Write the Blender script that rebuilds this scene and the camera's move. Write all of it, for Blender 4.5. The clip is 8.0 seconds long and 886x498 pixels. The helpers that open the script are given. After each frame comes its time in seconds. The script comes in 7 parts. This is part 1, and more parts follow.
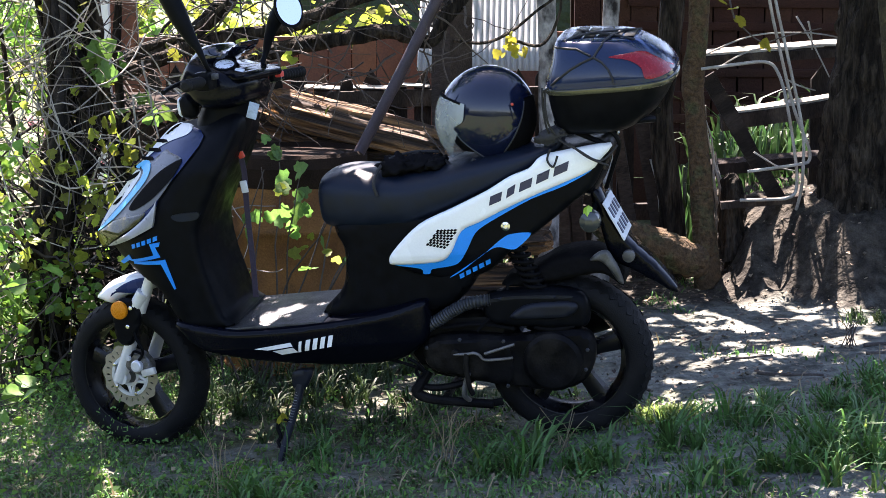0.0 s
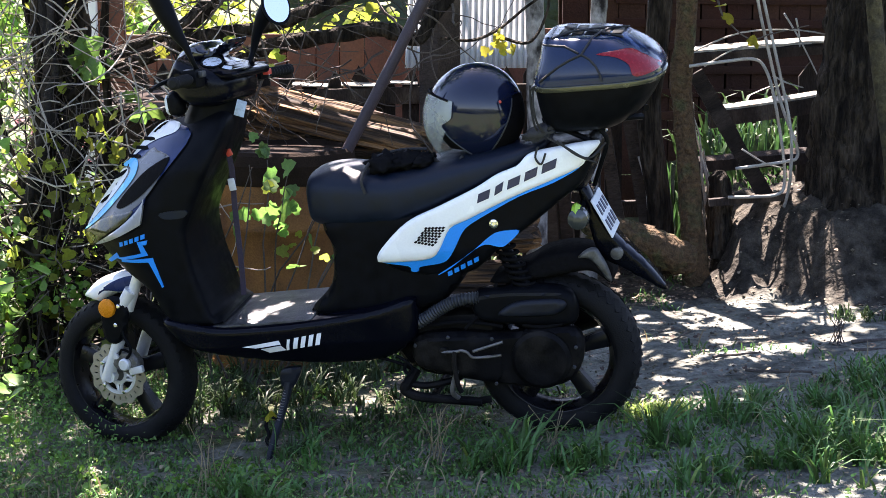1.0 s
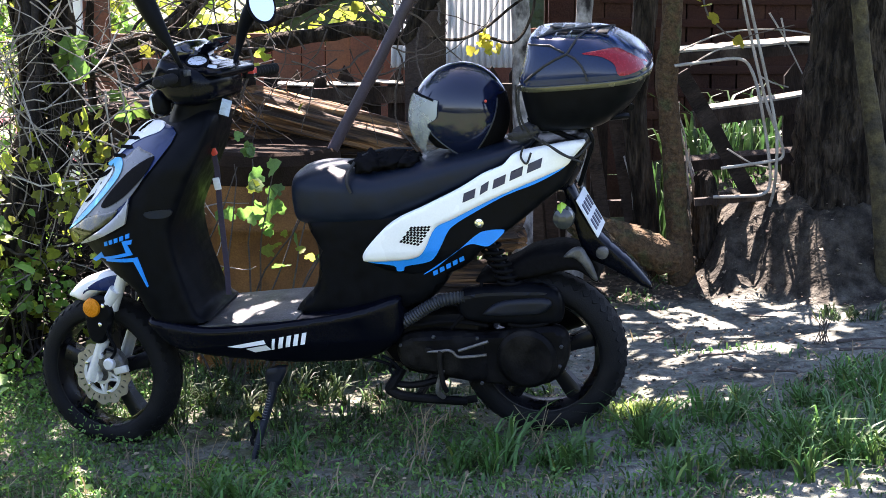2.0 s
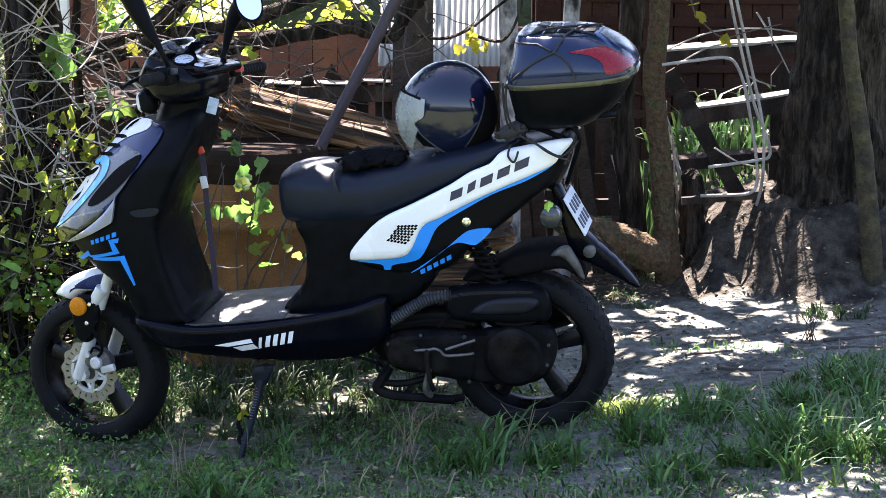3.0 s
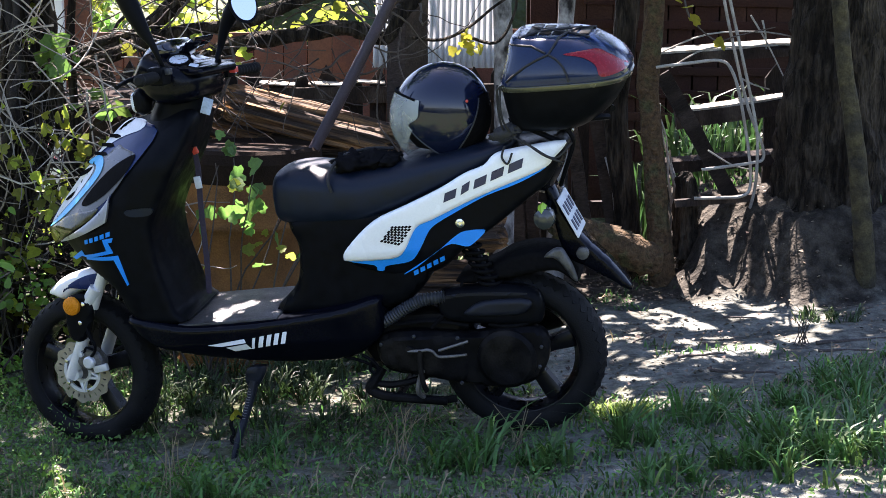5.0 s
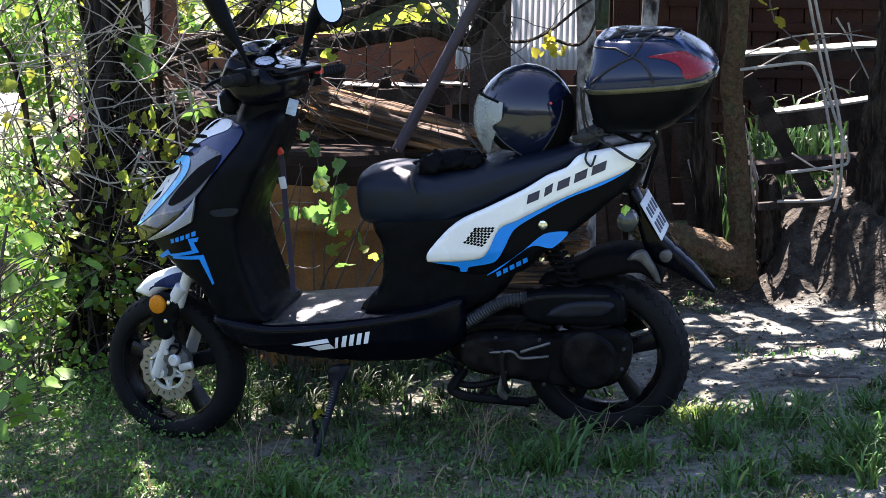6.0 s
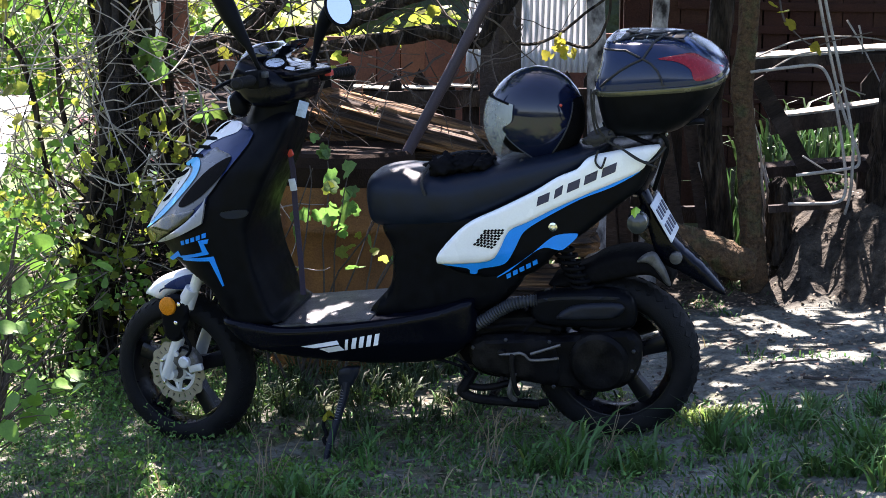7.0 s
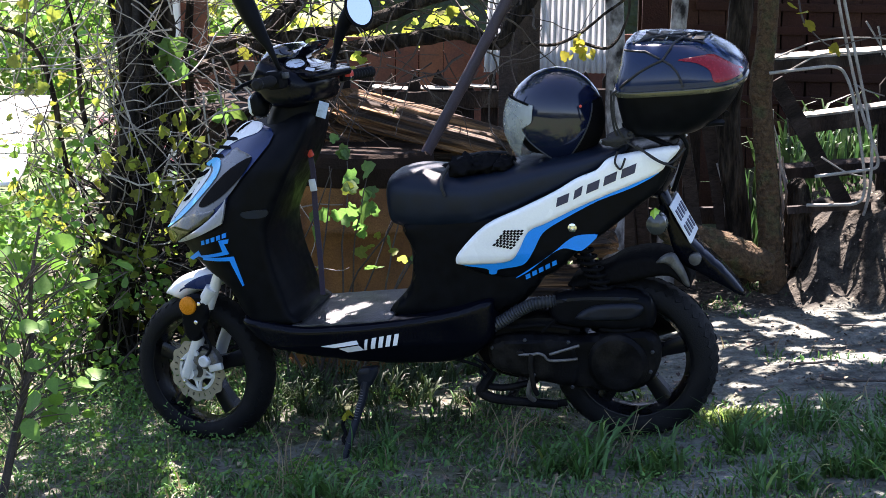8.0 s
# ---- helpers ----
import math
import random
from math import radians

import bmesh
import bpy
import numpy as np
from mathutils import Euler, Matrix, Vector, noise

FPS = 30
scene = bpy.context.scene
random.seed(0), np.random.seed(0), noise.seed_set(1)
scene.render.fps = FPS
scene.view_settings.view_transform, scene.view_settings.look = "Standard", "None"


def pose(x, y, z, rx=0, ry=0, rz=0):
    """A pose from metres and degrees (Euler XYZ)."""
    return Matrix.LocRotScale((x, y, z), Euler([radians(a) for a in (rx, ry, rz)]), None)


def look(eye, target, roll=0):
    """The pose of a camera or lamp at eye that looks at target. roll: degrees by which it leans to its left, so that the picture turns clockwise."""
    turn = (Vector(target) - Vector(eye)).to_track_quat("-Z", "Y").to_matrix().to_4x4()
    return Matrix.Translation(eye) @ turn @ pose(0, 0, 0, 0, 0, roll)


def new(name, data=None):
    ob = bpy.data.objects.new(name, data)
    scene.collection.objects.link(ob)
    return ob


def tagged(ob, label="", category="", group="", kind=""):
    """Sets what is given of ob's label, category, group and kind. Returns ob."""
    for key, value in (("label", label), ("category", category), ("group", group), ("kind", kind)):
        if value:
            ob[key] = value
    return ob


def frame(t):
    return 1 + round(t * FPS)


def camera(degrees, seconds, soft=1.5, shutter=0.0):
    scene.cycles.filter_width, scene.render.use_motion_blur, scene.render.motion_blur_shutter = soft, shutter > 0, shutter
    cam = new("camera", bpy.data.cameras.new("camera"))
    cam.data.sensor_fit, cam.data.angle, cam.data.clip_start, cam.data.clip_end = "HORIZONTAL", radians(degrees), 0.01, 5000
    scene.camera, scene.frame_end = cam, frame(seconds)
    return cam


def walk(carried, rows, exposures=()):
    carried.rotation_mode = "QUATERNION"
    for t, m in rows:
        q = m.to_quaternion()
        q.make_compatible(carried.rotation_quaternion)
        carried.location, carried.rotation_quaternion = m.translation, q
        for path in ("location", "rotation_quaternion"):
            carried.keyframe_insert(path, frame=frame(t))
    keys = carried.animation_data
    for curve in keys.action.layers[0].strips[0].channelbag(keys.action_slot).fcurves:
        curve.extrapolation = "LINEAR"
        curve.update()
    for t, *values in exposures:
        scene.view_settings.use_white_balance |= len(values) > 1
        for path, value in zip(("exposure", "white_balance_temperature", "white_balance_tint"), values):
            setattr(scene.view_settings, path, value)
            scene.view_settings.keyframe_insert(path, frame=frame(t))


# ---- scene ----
# The camera turns almost on the spot, hand-held, about five metres from the scooter.
cam = camera(28.0, 8.0, soft=0.75)
EYE = Vector((0.0, 0.0, 1.4415))
PATH = [  # seconds, x, y, z of the eye, yaw, pitch, roll
    (0.0, 0.0, 0.0, 0.0, 0.0, -9.0, 0.0),
    (0.5, 0.001, 0.003, -0.001, -0.181, -9.04, 0.09),
    (1.0, 0.001, 0.004, 0.0, -0.380, -9.085, 0.03),
    (1.5, 0.003, 0.006, -0.001, -0.597, -9.075, 0.0),
    (1.7, 0.003, 0.007, -0.001, -0.690, -9.085, -0.02),
    (2.8, 0.004, 0.010, -0.003, -1.134, -9.112, -0.12),
    (3.0, 0.004, 0.010, -0.003, -1.2125, -9.125, -0.14),
    (3.5, 0.006, 0.012, -0.004, -1.389, -9.127, -0.20),
    (4.0, 0.006, 0.012, -0.003, -1.590, -9.144, -0.28),
    (4.2, 0.006, 0.011, -0.003, -1.672, -9.125, -0.31),
    (5.3, 0.005, -0.001, -0.003, -0.8715, -9.07, -0.56),
    (5.5, -0.001, -0.004, -0.002, -0.149, -9.075, -0.54),
    (5.7, -0.004, -0.008, -0.001, 0.634, -9.055, -0.50),
    (6.0, -0.007, -0.013, 0.0, 1.205, -9.055, -0.43),
    (6.2, -0.007, -0.013, -0.001, 1.385, -9.03, -0.40),
    (6.5, -0.007, -0.014, -0.002, 1.6204, -8.998, -0.38),
    (7.0, -0.005, -0.013, -0.004, 1.548, -8.950, -0.42),
    (7.5, -0.004, -0.016, -0.004, 1.418, -8.905, -0.45),
    (7.7, -0.006, -0.019, -0.003, 1.495, -8.92, -0.45),
    (8.0, -0.014, -0.027, -0.001, 2.085, -8.95, -0.46),
]
EXPOSURE = 3.15
walk(cam, [(t, pose(x, y, EYE.z + z, 90 + pitch, roll, yaw)) for t, x, y, z, yaw, pitch, roll in PATH],
     [(t, EXPOSURE + k, 6560 if t < 5 else 6330, 24) for t, k in ((0.0, 0.0), (1.0, 0.04), (1.5, 0.22), (3.5, 0.24), (4.2, 0.22), (5.5, -0.32), (6.5, -0.27), (7.0, -0.27), (8.0, -0.24))])

# ---- light: high spring sun behind the fence, open sky on the camera's side ----
TO_SUN = Vector((-0.10, 0.50, 0.86)).normalized()
sun = new("sun", bpy.data.lights.new("sun", "SUN"))
sun.data.energy, sun.data.angle, sun.data.color = 5.0, radians(0.42), (1.0, 0.93, 0.82)
sun.matrix_world = look(TO_SUN * 30, (0, 0, 0))
world = bpy.data.worlds.new("sky")
scene.world = world
world.use_nodes = True
wn = world.node_tree.nodes
sky = wn.new("ShaderNodeTexSky")
sky.sky_type, sky.sun_disc = "NISHITA", False
sky.sun_elevation = math.asin(TO_SUN.z)
sky.sun_rotation = math.atan2(TO_SUN.x, TO_SUN.y)
world.node_tree.links.new(sky.outputs["Color"], wn["Background"].inputs["Color"])
wn["Background"].inputs["Strength"].default_value = 0.057


# ---- materials ----
def material(name, base, rough=0.5, metal=0.0, vary=0.25, scale=20.0, fine=180.0, bump=0.1, second=None, patch=4.0,
             mix_at=0.55, spec=0.5, island=0.0, piece=0.0, translucent=0.0, coat=0.0, relief=0.0, stretch=(1, 1, 1)):
    """Two scales of noise over one or two base colours, with roughness and relief that follow them."""
    m = bpy.data.materials.new(name)
    m.use_nodes = True
    nt = m.node_tree
    nd, ln = nt.nodes, nt.links
    b = nd["Principled BSDF"]
    tc = nd.new("ShaderNodeTexCoord")
    mp = nd.new("ShaderNodeMapping")
    mp.inputs["Scale"].default_value = stretch
    ln.new(tc.outputs["Object"], mp.inputs["Vector"])

    def noise_at(s, detail=4.0):
        n = nd.new("ShaderNodeTexNoise")
        n.inputs["Scale"].default_value, n.inputs["Detail"].default_value = s, detail
        ln.new(mp.outputs["Vector"], n.inputs["Vector"])
        return n.outputs["Fac"]

    def ramp(fac, lo, hi, a, c):
        r = nd.new("ShaderNodeMapRange")
        r.inputs["From Min"].default_value, r.inputs["From Max"].default_value = lo, hi
        r.inputs["To Min"].default_value, r.inputs["To Max"].default_value = a, c
        ln.new(fac, r.inputs["Value"])
        return r.outputs["Result"]

    def mixed(kind, fac, a, c):
        x = nd.new("ShaderNodeMix")
        x.data_type, x.blend_type = "RGBA", kind
        for socket, value in (("Factor", fac), ("A", a), ("B", c)):
            s = [i for i in x.inputs if i.name == socket and (i.type == "RGBA") == (socket != "Factor") and i.enabled][0]
            if isinstance(value, (float, tuple)):
                s.default_value = value
            else:
                ln.new(value, s)
        return [o for o in x.outputs if o.type == "RGBA"][0]

    coarse, grain = noise_at(scale), noise_at(fine, 2.0)
    col = (*base, 1.0)
    if second:
        col = mixed("MIX", ramp(noise_at(patch, 6.0), mix_at - 0.09, mix_at + 0.09, 0.0, 1.0), (*base, 1.0), (*second, 1.0))
    val = nd.new("ShaderNodeHueSaturation")
    if isinstance(col, tuple):
        val.inputs["Color"].default_value = col
    else:
        ln.new(col, val.inputs["Color"])
    add = nd.new("ShaderNodeMath")
    add.operation = "ADD"
    ln.new(ramp(coarse, 0.25, 0.75, 1 - vary, 1 + vary), add.inputs[0])
    ln.new(ramp(grain, 0.3, 0.7, -vary * 0.5, vary * 0.5), add.inputs[1])
    last = add.outputs[0]
    if island or piece:
        src = nd.new("ShaderNodeNewGeometry").outputs["Random Per Island"] if island else nd.new("ShaderNodeObjectInfo").outputs["Random"]
        amount = island or piece
        mul = nd.new("ShaderNodeMath")
        mul.operation = "MULTIPLY"
        ln.new(last, mul.inputs[0])
        ln.new(ramp(src, 0.0, 1.0, 1 - amount, 1 + amount), mul.inputs[1])
        last = mul.outputs[0]
        ln.new(ramp(src, 0.0, 1.0, 0.5 - 0.045 * amount, 0.5 + 0.03 * amount), val.inputs["Hue"])
    ln.new(last, val.inputs["Value"])
    ln.new(val.outputs["Color"], b.inputs["Base Color"])
    ln.new(ramp(coarse, 0.3, 0.7, max(rough - 0.12, 0.03), min(rough + 0.12, 1.0)), b.inputs["Roughness"])
    b.inputs["Metallic"].default_value = metal
    b.inputs["Specular IOR Level"].default_value = spec
    b.inputs["Coat Weight"].default_value = coat
    b.inputs["Coat Roughness"].default_value = 0.075
    if bump:
        bp = nd.new("ShaderNodeBump")
        bp.inputs["Strength"].default_value, bp.inputs["Distance"].default_value = bump, relief or 0.01
        ln.new(coarse if scale > 60 or relief else grain, bp.inputs["Height"])
        ln.new(bp.outputs["Normal"], b.inputs["Normal"])
    if translucent:
        tr = nd.new("ShaderNodeBsdfTranslucent")
        ln.new(val.outputs["Color"], tr.inputs["Color"])
        ms = nd.new("ShaderNodeMixShader")
        ms.inputs["Fac"].default_value = translucent
        ln.new(b.outputs[0], ms.inputs[1])
        ln.new(tr.outputs[0], ms.inputs[2])
        ln.new(ms.outputs[0], nd["Material Output"].inputs["Surface"])
    return m


PAINT_BLACK = material("black gloss plastic", (0.002, 0.0025, 0.0055), 0.2, vary=0.2, scale=6, fine=300, bump=0.01, coat=0.03, spec=0.11)
PLASTIC = material("black matt plastic", (0.004, 0.0045, 0.006), 0.4, vary=0.3, scale=30, fine=500, bump=0.05, spec=0.05)
GLOSS = material("glossy black lacquer", (0.004, 0.005, 0.012), 0.12, vary=0.15, scale=6, fine=300, bump=0.0, coat=0.7)
VINYL = material("black seat vinyl", (0.006, 0.010, 0.020), 0.42, vary=0.2, scale=25, fine=600, bump=0.08, spec=0.21)
NOSE = material("pearl white lacquer", (0.66, 0.67, 0.68), 0.25, vary=0.08, scale=8, fine=200, bump=0.0, coat=0.2)
GRAPHITE = material("graphite metallic lacquer", (0.095, 0.098, 0.104), 0.3, 0.15, vary=0.2, scale=9, fine=300, bump=0.0, spec=0.4)
SKYBLUE = material("light blue printed film", (0.10, 0.42, 0.72), 0.3, vary=0.12, scale=12, bump=0.0, spec=0.3)
LAMPTIP = material("yellow-green lens", (0.16, 0.15, 0.015), 0.15, vary=0.3, scale=40, bump=0.0, coat=0.5)
STICKER = material("blue-grey printed film", (0.30, 0.38, 0.50), 0.4, vary=0.25, scale=40, bump=0.0)
FAIRING = material("glossy dark blue-black lacquer", (0.012, 0.024, 0.085), 0.2, vary=0.15, scale=6, fine=300, bump=0.0, spec=0.2)
WHITE = material("white painted plastic", (0.88, 0.90, 0.91), 0.25, vary=0.04, scale=8, fine=200, bump=0.01, coat=0.3)
BLUE = material("bright blue vinyl", (0.006, 0.26, 0.82), 0.35, vary=0.08, scale=12, fine=200, bump=0.01, spec=0.25)
NAVY = material("dark navy lettering film", (0.02, 0.025, 0.07), 0.35, vary=0.1, bump=0.0)
SILVER = material("silver paint", (0.70, 0.71, 0.72), 0.4, 0.3, vary=0.08, bump=0.02)
CHROME = material("worn chrome", (0.75, 0.75, 0.74), 0.18, 1.0, vary=0.08, bump=0.02)
STEEL = material("brake disc steel", (0.36, 0.32, 0.235), 0.45, 0.4, vary=0.15, scale=40, bump=0.04)
ALLOY = material("dirty cast alloy", (0.16, 0.155, 0.15), 0.5, 0.6, vary=0.35, scale=25, bump=0.2)
BOXLID = material("worn blue-black plastic", (0.010, 0.012, 0.018), 0.42, vary=0.3, scale=20, fine=300, bump=0.05, spec=0.2)
FENDEDGE = material("worn grey plastic", (0.085, 0.087, 0.09), 0.4, vary=0.4, scale=30, bump=0.1, second=(0.03, 0.03, 0.033), patch=16)
ENGINE = material("oily dark crankcase", (0.004, 0.004, 0.005), 0.55, 0.1, vary=0.5, scale=18, bump=0.1, second=(0.012, 0.011, 0.010), patch=9, spec=0.09)
RUBBER = material("tyre rubber", (0.007, 0.0072, 0.008), 0.72, vary=0.3, scale=15, fine=300, bump=0.25, second=(0.015, 0.0145, 0.014), patch=7, mix_at=0.62, spec=0.18)
RIM = material("black wheel enamel", (0.005, 0.005, 0.007), 0.3, 0.0, spec=0.3, vary=0.3, scale=20, bump=0.03)
ORANGE = material("orange reflector", (0.66, 0.22, 0.008), 0.3, vary=0.12, scale=200, fine=500, bump=0.3, spec=0.2)
RED = material("red lens", (0.21, 0.008, 0.014), 0.22, vary=0.15, scale=120, bump=0.1, spec=0.3)
GREENLENS = material("green-yellow lens", (0.30, 0.50, 0.05), 0.2, vary=0.1, bump=0.05)
GLASS_GREY = material("smoked lens", (0.035, 0.04, 0.042), 0.2, vary=0.1, bump=0.0, coat=0.15)
MAT_RUBBER = material("dusty grey floor rubber", (0.055, 0.057, 0.062), 0.45, vary=0.35, scale=22, fine=220, bump=0.3, second=(0.022, 0.022, 0.024), patch=14)
HEADLAMP = material("headlamp lens over yellowish reflector", (0.050, 0.046, 0.014), 0.14, vary=0.6, scale=40, bump=0.0, spec=0.3)
MIRROR = material("mirror glass", (0.9, 0.92, 0.93), 0.03, 1.0, vary=0.0, bump=0.0)
HELMET_PAINT = material("dark blue-black helmet lacquer", (0.004, 0.007, 0.024), 0.09, vary=0.15, bump=0.0, coat=0.35, spec=0.4)
LIDPAINT = material("dark blue gloss lid", (0.008, 0.018, 0.055), 0.17, vary=0.15, scale=6, bump=0.0, coat=0.08, spec=0.32)
SEAM = material("olive-grey bright strip", (0.10, 0.10, 0.07), 0.2, 0.5, vary=0.2, bump=0.0)
LINING = material("black helmet padding", (0.006, 0.006, 0.007), 0.9, vary=0.3, scale=80, bump=0.2, spec=0.05)
HOSE = material("grey-black hose rubber", (0.026, 0.029, 0.034), 0.45, vary=0.3, scale=40, bump=0.1)
CORD = material("black elastic cord", (0.012, 0.012, 0.013), 0.7, vary=0.2, scale=200, bump=0.3)
PURPLE = material("faded violet strap", (0.030, 0.022, 0.044), 0.7, vary=0.2, scale=150, bump=0.3)
PAPER = material("white sticker", (0.62, 0.66, 0.70), 0.5, vary=0.08, scale=60, bump=0.0)
REDTAG = material("red plastic tag", (0.6, 0.06, 0.04), 0.4, vary=0.1, bump=0.0)

RUST = material("rusted drum steel", (0.202, 0.0924, 0.0269), 0.75, 0.0, vary=0.35, scale=14, fine=160, bump=0.35, second=(0.101, 0.0437, 0.0185), patch=7, spec=0.2, mix_at=0.52)
CHAR = material("dark sooty drum lid, also gap shade", (0.022, 0.014, 0.010), 0.9, vary=0.4, scale=12, bump=0.3, spec=0.1)
SPLIT = material("split firewood", (0.25, 0.132, 0.054), 0.88, vary=0.65, scale=11, fine=60, bump=1.0, relief=0.03, second=(0.040, 0.025, 0.016), patch=4.5, stretch=(0.25, 5, 5), mix_at=0.47)
OLDWOOD = material("weathered dark-brown boards", (0.0319, 0.0235, 0.0185), 0.9, vary=0.55, scale=12, fine=140, bump=0.6, piece=0.25, second=(0.063, 0.0512, 0.0403), patch=6, mix_at=0.62, stretch=(1, 1, 0.4), spec=0.25)
PICKET = material("blackened weathered picket wood", (0.020, 0.016, 0.013), 0.92, vary=0.5, scale=14, fine=140, bump=0.6, piece=0.3, second=(0.042, 0.034, 0.028), patch=7, mix_at=0.6, stretch=(1, 1, 0.3), spec=0.2)
BARK = material("dark rough bark", (0.050, 0.040, 0.029), 0.95, vary=0.75, scale=44, relief=0.07, fine=150, bump=1.0, spec=0.15, second=(0.014, 0.011, 0.008), patch=26, mix_at=0.5, stretch=(1, 1, 0.16))
BARK_B = material("brown smooth bark with lichen", (0.084, 0.0538, 0.0286), 0.92, vary=0.5, scale=48, relief=0.03, fine=160, bump=0.9, second=(0.063, 0.063, 0.0294), patch=14, mix_at=0.6, spec=0.2)
BARK_C = material("grey-green smooth bark", (0.0655, 0.0554, 0.0286), 0.9, vary=0.45, scale=40, relief=0.02, fine=150, bump=0.7, second=(0.0378, 0.0336, 0.0235), patch=12, spec=0.2)
BIRCH = material("birch bark", (0.336, 0.328, 0.311), 0.8, vary=0.35, scale=26, fine=100, bump=0.6, relief=0.02, second=(0.0252, 0.0218, 0.0202), patch=16, mix_at=0.52, stretch=(1, 1, 0.7), spec=0.2)
TRIM = material("grey metallic trim paint", (0.27, 0.275, 0.28), 0.35, 0.2, vary=0.1, bump=0.02)
TWIG = material("vine twig bark", (0.066, 0.052, 0.042), 0.85, vary=0.4, scale=40, bump=0.4, island=0.4)
PALETWIG = material("dry pale cane bark", (0.30, 0.265, 0.225), 0.8, vary=0.3, scale=50, bump=0.3, island=0.4)
IRONPOLE = material("dark violet-brown painted iron", (0.045, 0.032, 0.04), 0.5, 0.2, vary=0.3, scale=14, bump=0.15)
ZINC = material("dull white enamelled tube", (0.34, 0.33, 0.30), 0.5, 0.1, vary=0.3, scale=22, bump=0.1, second=(0.18, 0.14, 0.10), patch=11, mix_at=0.62)
SHEET = material("weathered corrugated sheet", (0.45, 0.46, 0.46), 0.6, 0.0, vary=0.15, scale=5, bump=0.1)
REDWALL = material("rust-red painted boards", (0.155, 0.057, 0.030), 0.8, vary=0.3, scale=8, fine=110, bump=0.35, piece=0.2, second=(0.109, 0.0437, 0.0269), patch=3)
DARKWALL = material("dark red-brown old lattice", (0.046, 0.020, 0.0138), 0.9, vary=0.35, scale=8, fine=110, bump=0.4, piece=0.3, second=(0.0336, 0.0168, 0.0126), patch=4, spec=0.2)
LEAF = material("young vine leaf", (0.25, 0.30, 0.04), 0.45, vary=0.2, scale=60, bump=0.1, island=0.5, translucent=0.65)
LEAFTOP = material("tree leaf", (0.0588, 0.118, 0.021), 0.5, vary=0.2, scale=40, bump=0.05, island=0.4, translucent=0.25)
BUSH = material("sunlit shrub leaf", (0.111, 0.229, 0.0333), 0.5, vary=0.2, scale=40, bump=0.05, island=0.45, translucent=0.4)
WEED = material("low weed leaf", (0.105, 0.215, 0.040), 0.55, vary=0.2, scale=40, bump=0.05, island=0.5, translucent=0.35)
# Grass colour darkened to carry the shade under and behind the scooter.
SHADEGRASS = material("grass blade darkened for shade", (0.0333, 0.0629, 0.0163), 0.6, vary=0.3, scale=40, bump=0.05, island=0.5, translucent=0.25)
GRASS = material("grass blade", (0.066, 0.155, 0.036), 0.5, vary=0.2, scale=40, bump=0.05, island=0.5, translucent=0.35)
STRAW = material("dry grass", (0.244, 0.2, 0.111), 0.7, vary=0.2, scale=40, bump=0.1, island=0.35, translucent=0.2)
LITTER = material("leaf litter", (0.163, 0.122, 0.0814), 0.85, vary=0.3, scale=40, bump=0.3, island=0.75)
CLOTH = material("white sheet", (0.80, 0.80, 0.78), 0.8, vary=0.05, scale=9, bump=0.1)
PINK = material("pink blossom", (0.65, 0.25, 0.30), 0.6, vary=0.2, scale=60, bump=0.0, translucent=0.3)


# ---- building helpers ----
def part(name, bm, mat, parent=None, label="", smooth=35.0, place=None):
    """One mesh object out of a bmesh, under a thing or a part."""
    me = bpy.data.meshes.new(name)
    bmesh.ops.recalc_face_normals(bm, faces=bm.faces[:])
    bm.to_mesh(me)
    bm.free()
    return dressed(name, me, mat, parent, label, smooth, place)


def dressed(name, me, mat, parent=None, label="", smooth=35.0, place=None):
    me.materials.append(mat)
    me.shade_smooth()
    if smooth < 180:
        me.set_sharp_from_angle(angle=radians(smooth))
    ob = new(name, me)
    if parent:
        ob.parent = parent
    if place is not None:
        ob.matrix_basis = place
    if label:
        ob["label"] = label
    return ob


def raw(name, verts, faces, mat, parent=None, label="", smooth=180.0):
    me = bpy.data.meshes.new(name)
    me.from_pydata([tuple(v) for v in verts], [], [tuple(f) for f in faces])
    me.update()
    return dressed(name, me, mat, parent, label, smooth)


def curve_pts(pts, n=6, closed=False):
    """Catmull-Rom through the points, n steps a span."""
    p = [Vector(q) for q in pts]
    out, m = [], len(p)
    for i in range(m if closed else m - 1):
        if closed:
            a, b, c, d = p[i - 1], p[i], p[(i + 1) % m], p[(i + 2) % m]
        else:
            a, b, c, d = p[max(i - 1, 0)], p[i], p[i + 1], p[min(i + 2, m - 1)]
        for k in range(n):
            t = k / n
            out.append(0.5 * (2 * b + (c - a) * t + (2 * a - 5 * b + 4 * c - d) * t * t + (3 * b - a - 3 * c + d) * t ** 3))
    if not closed:
        out.append(p[-1])
    return out


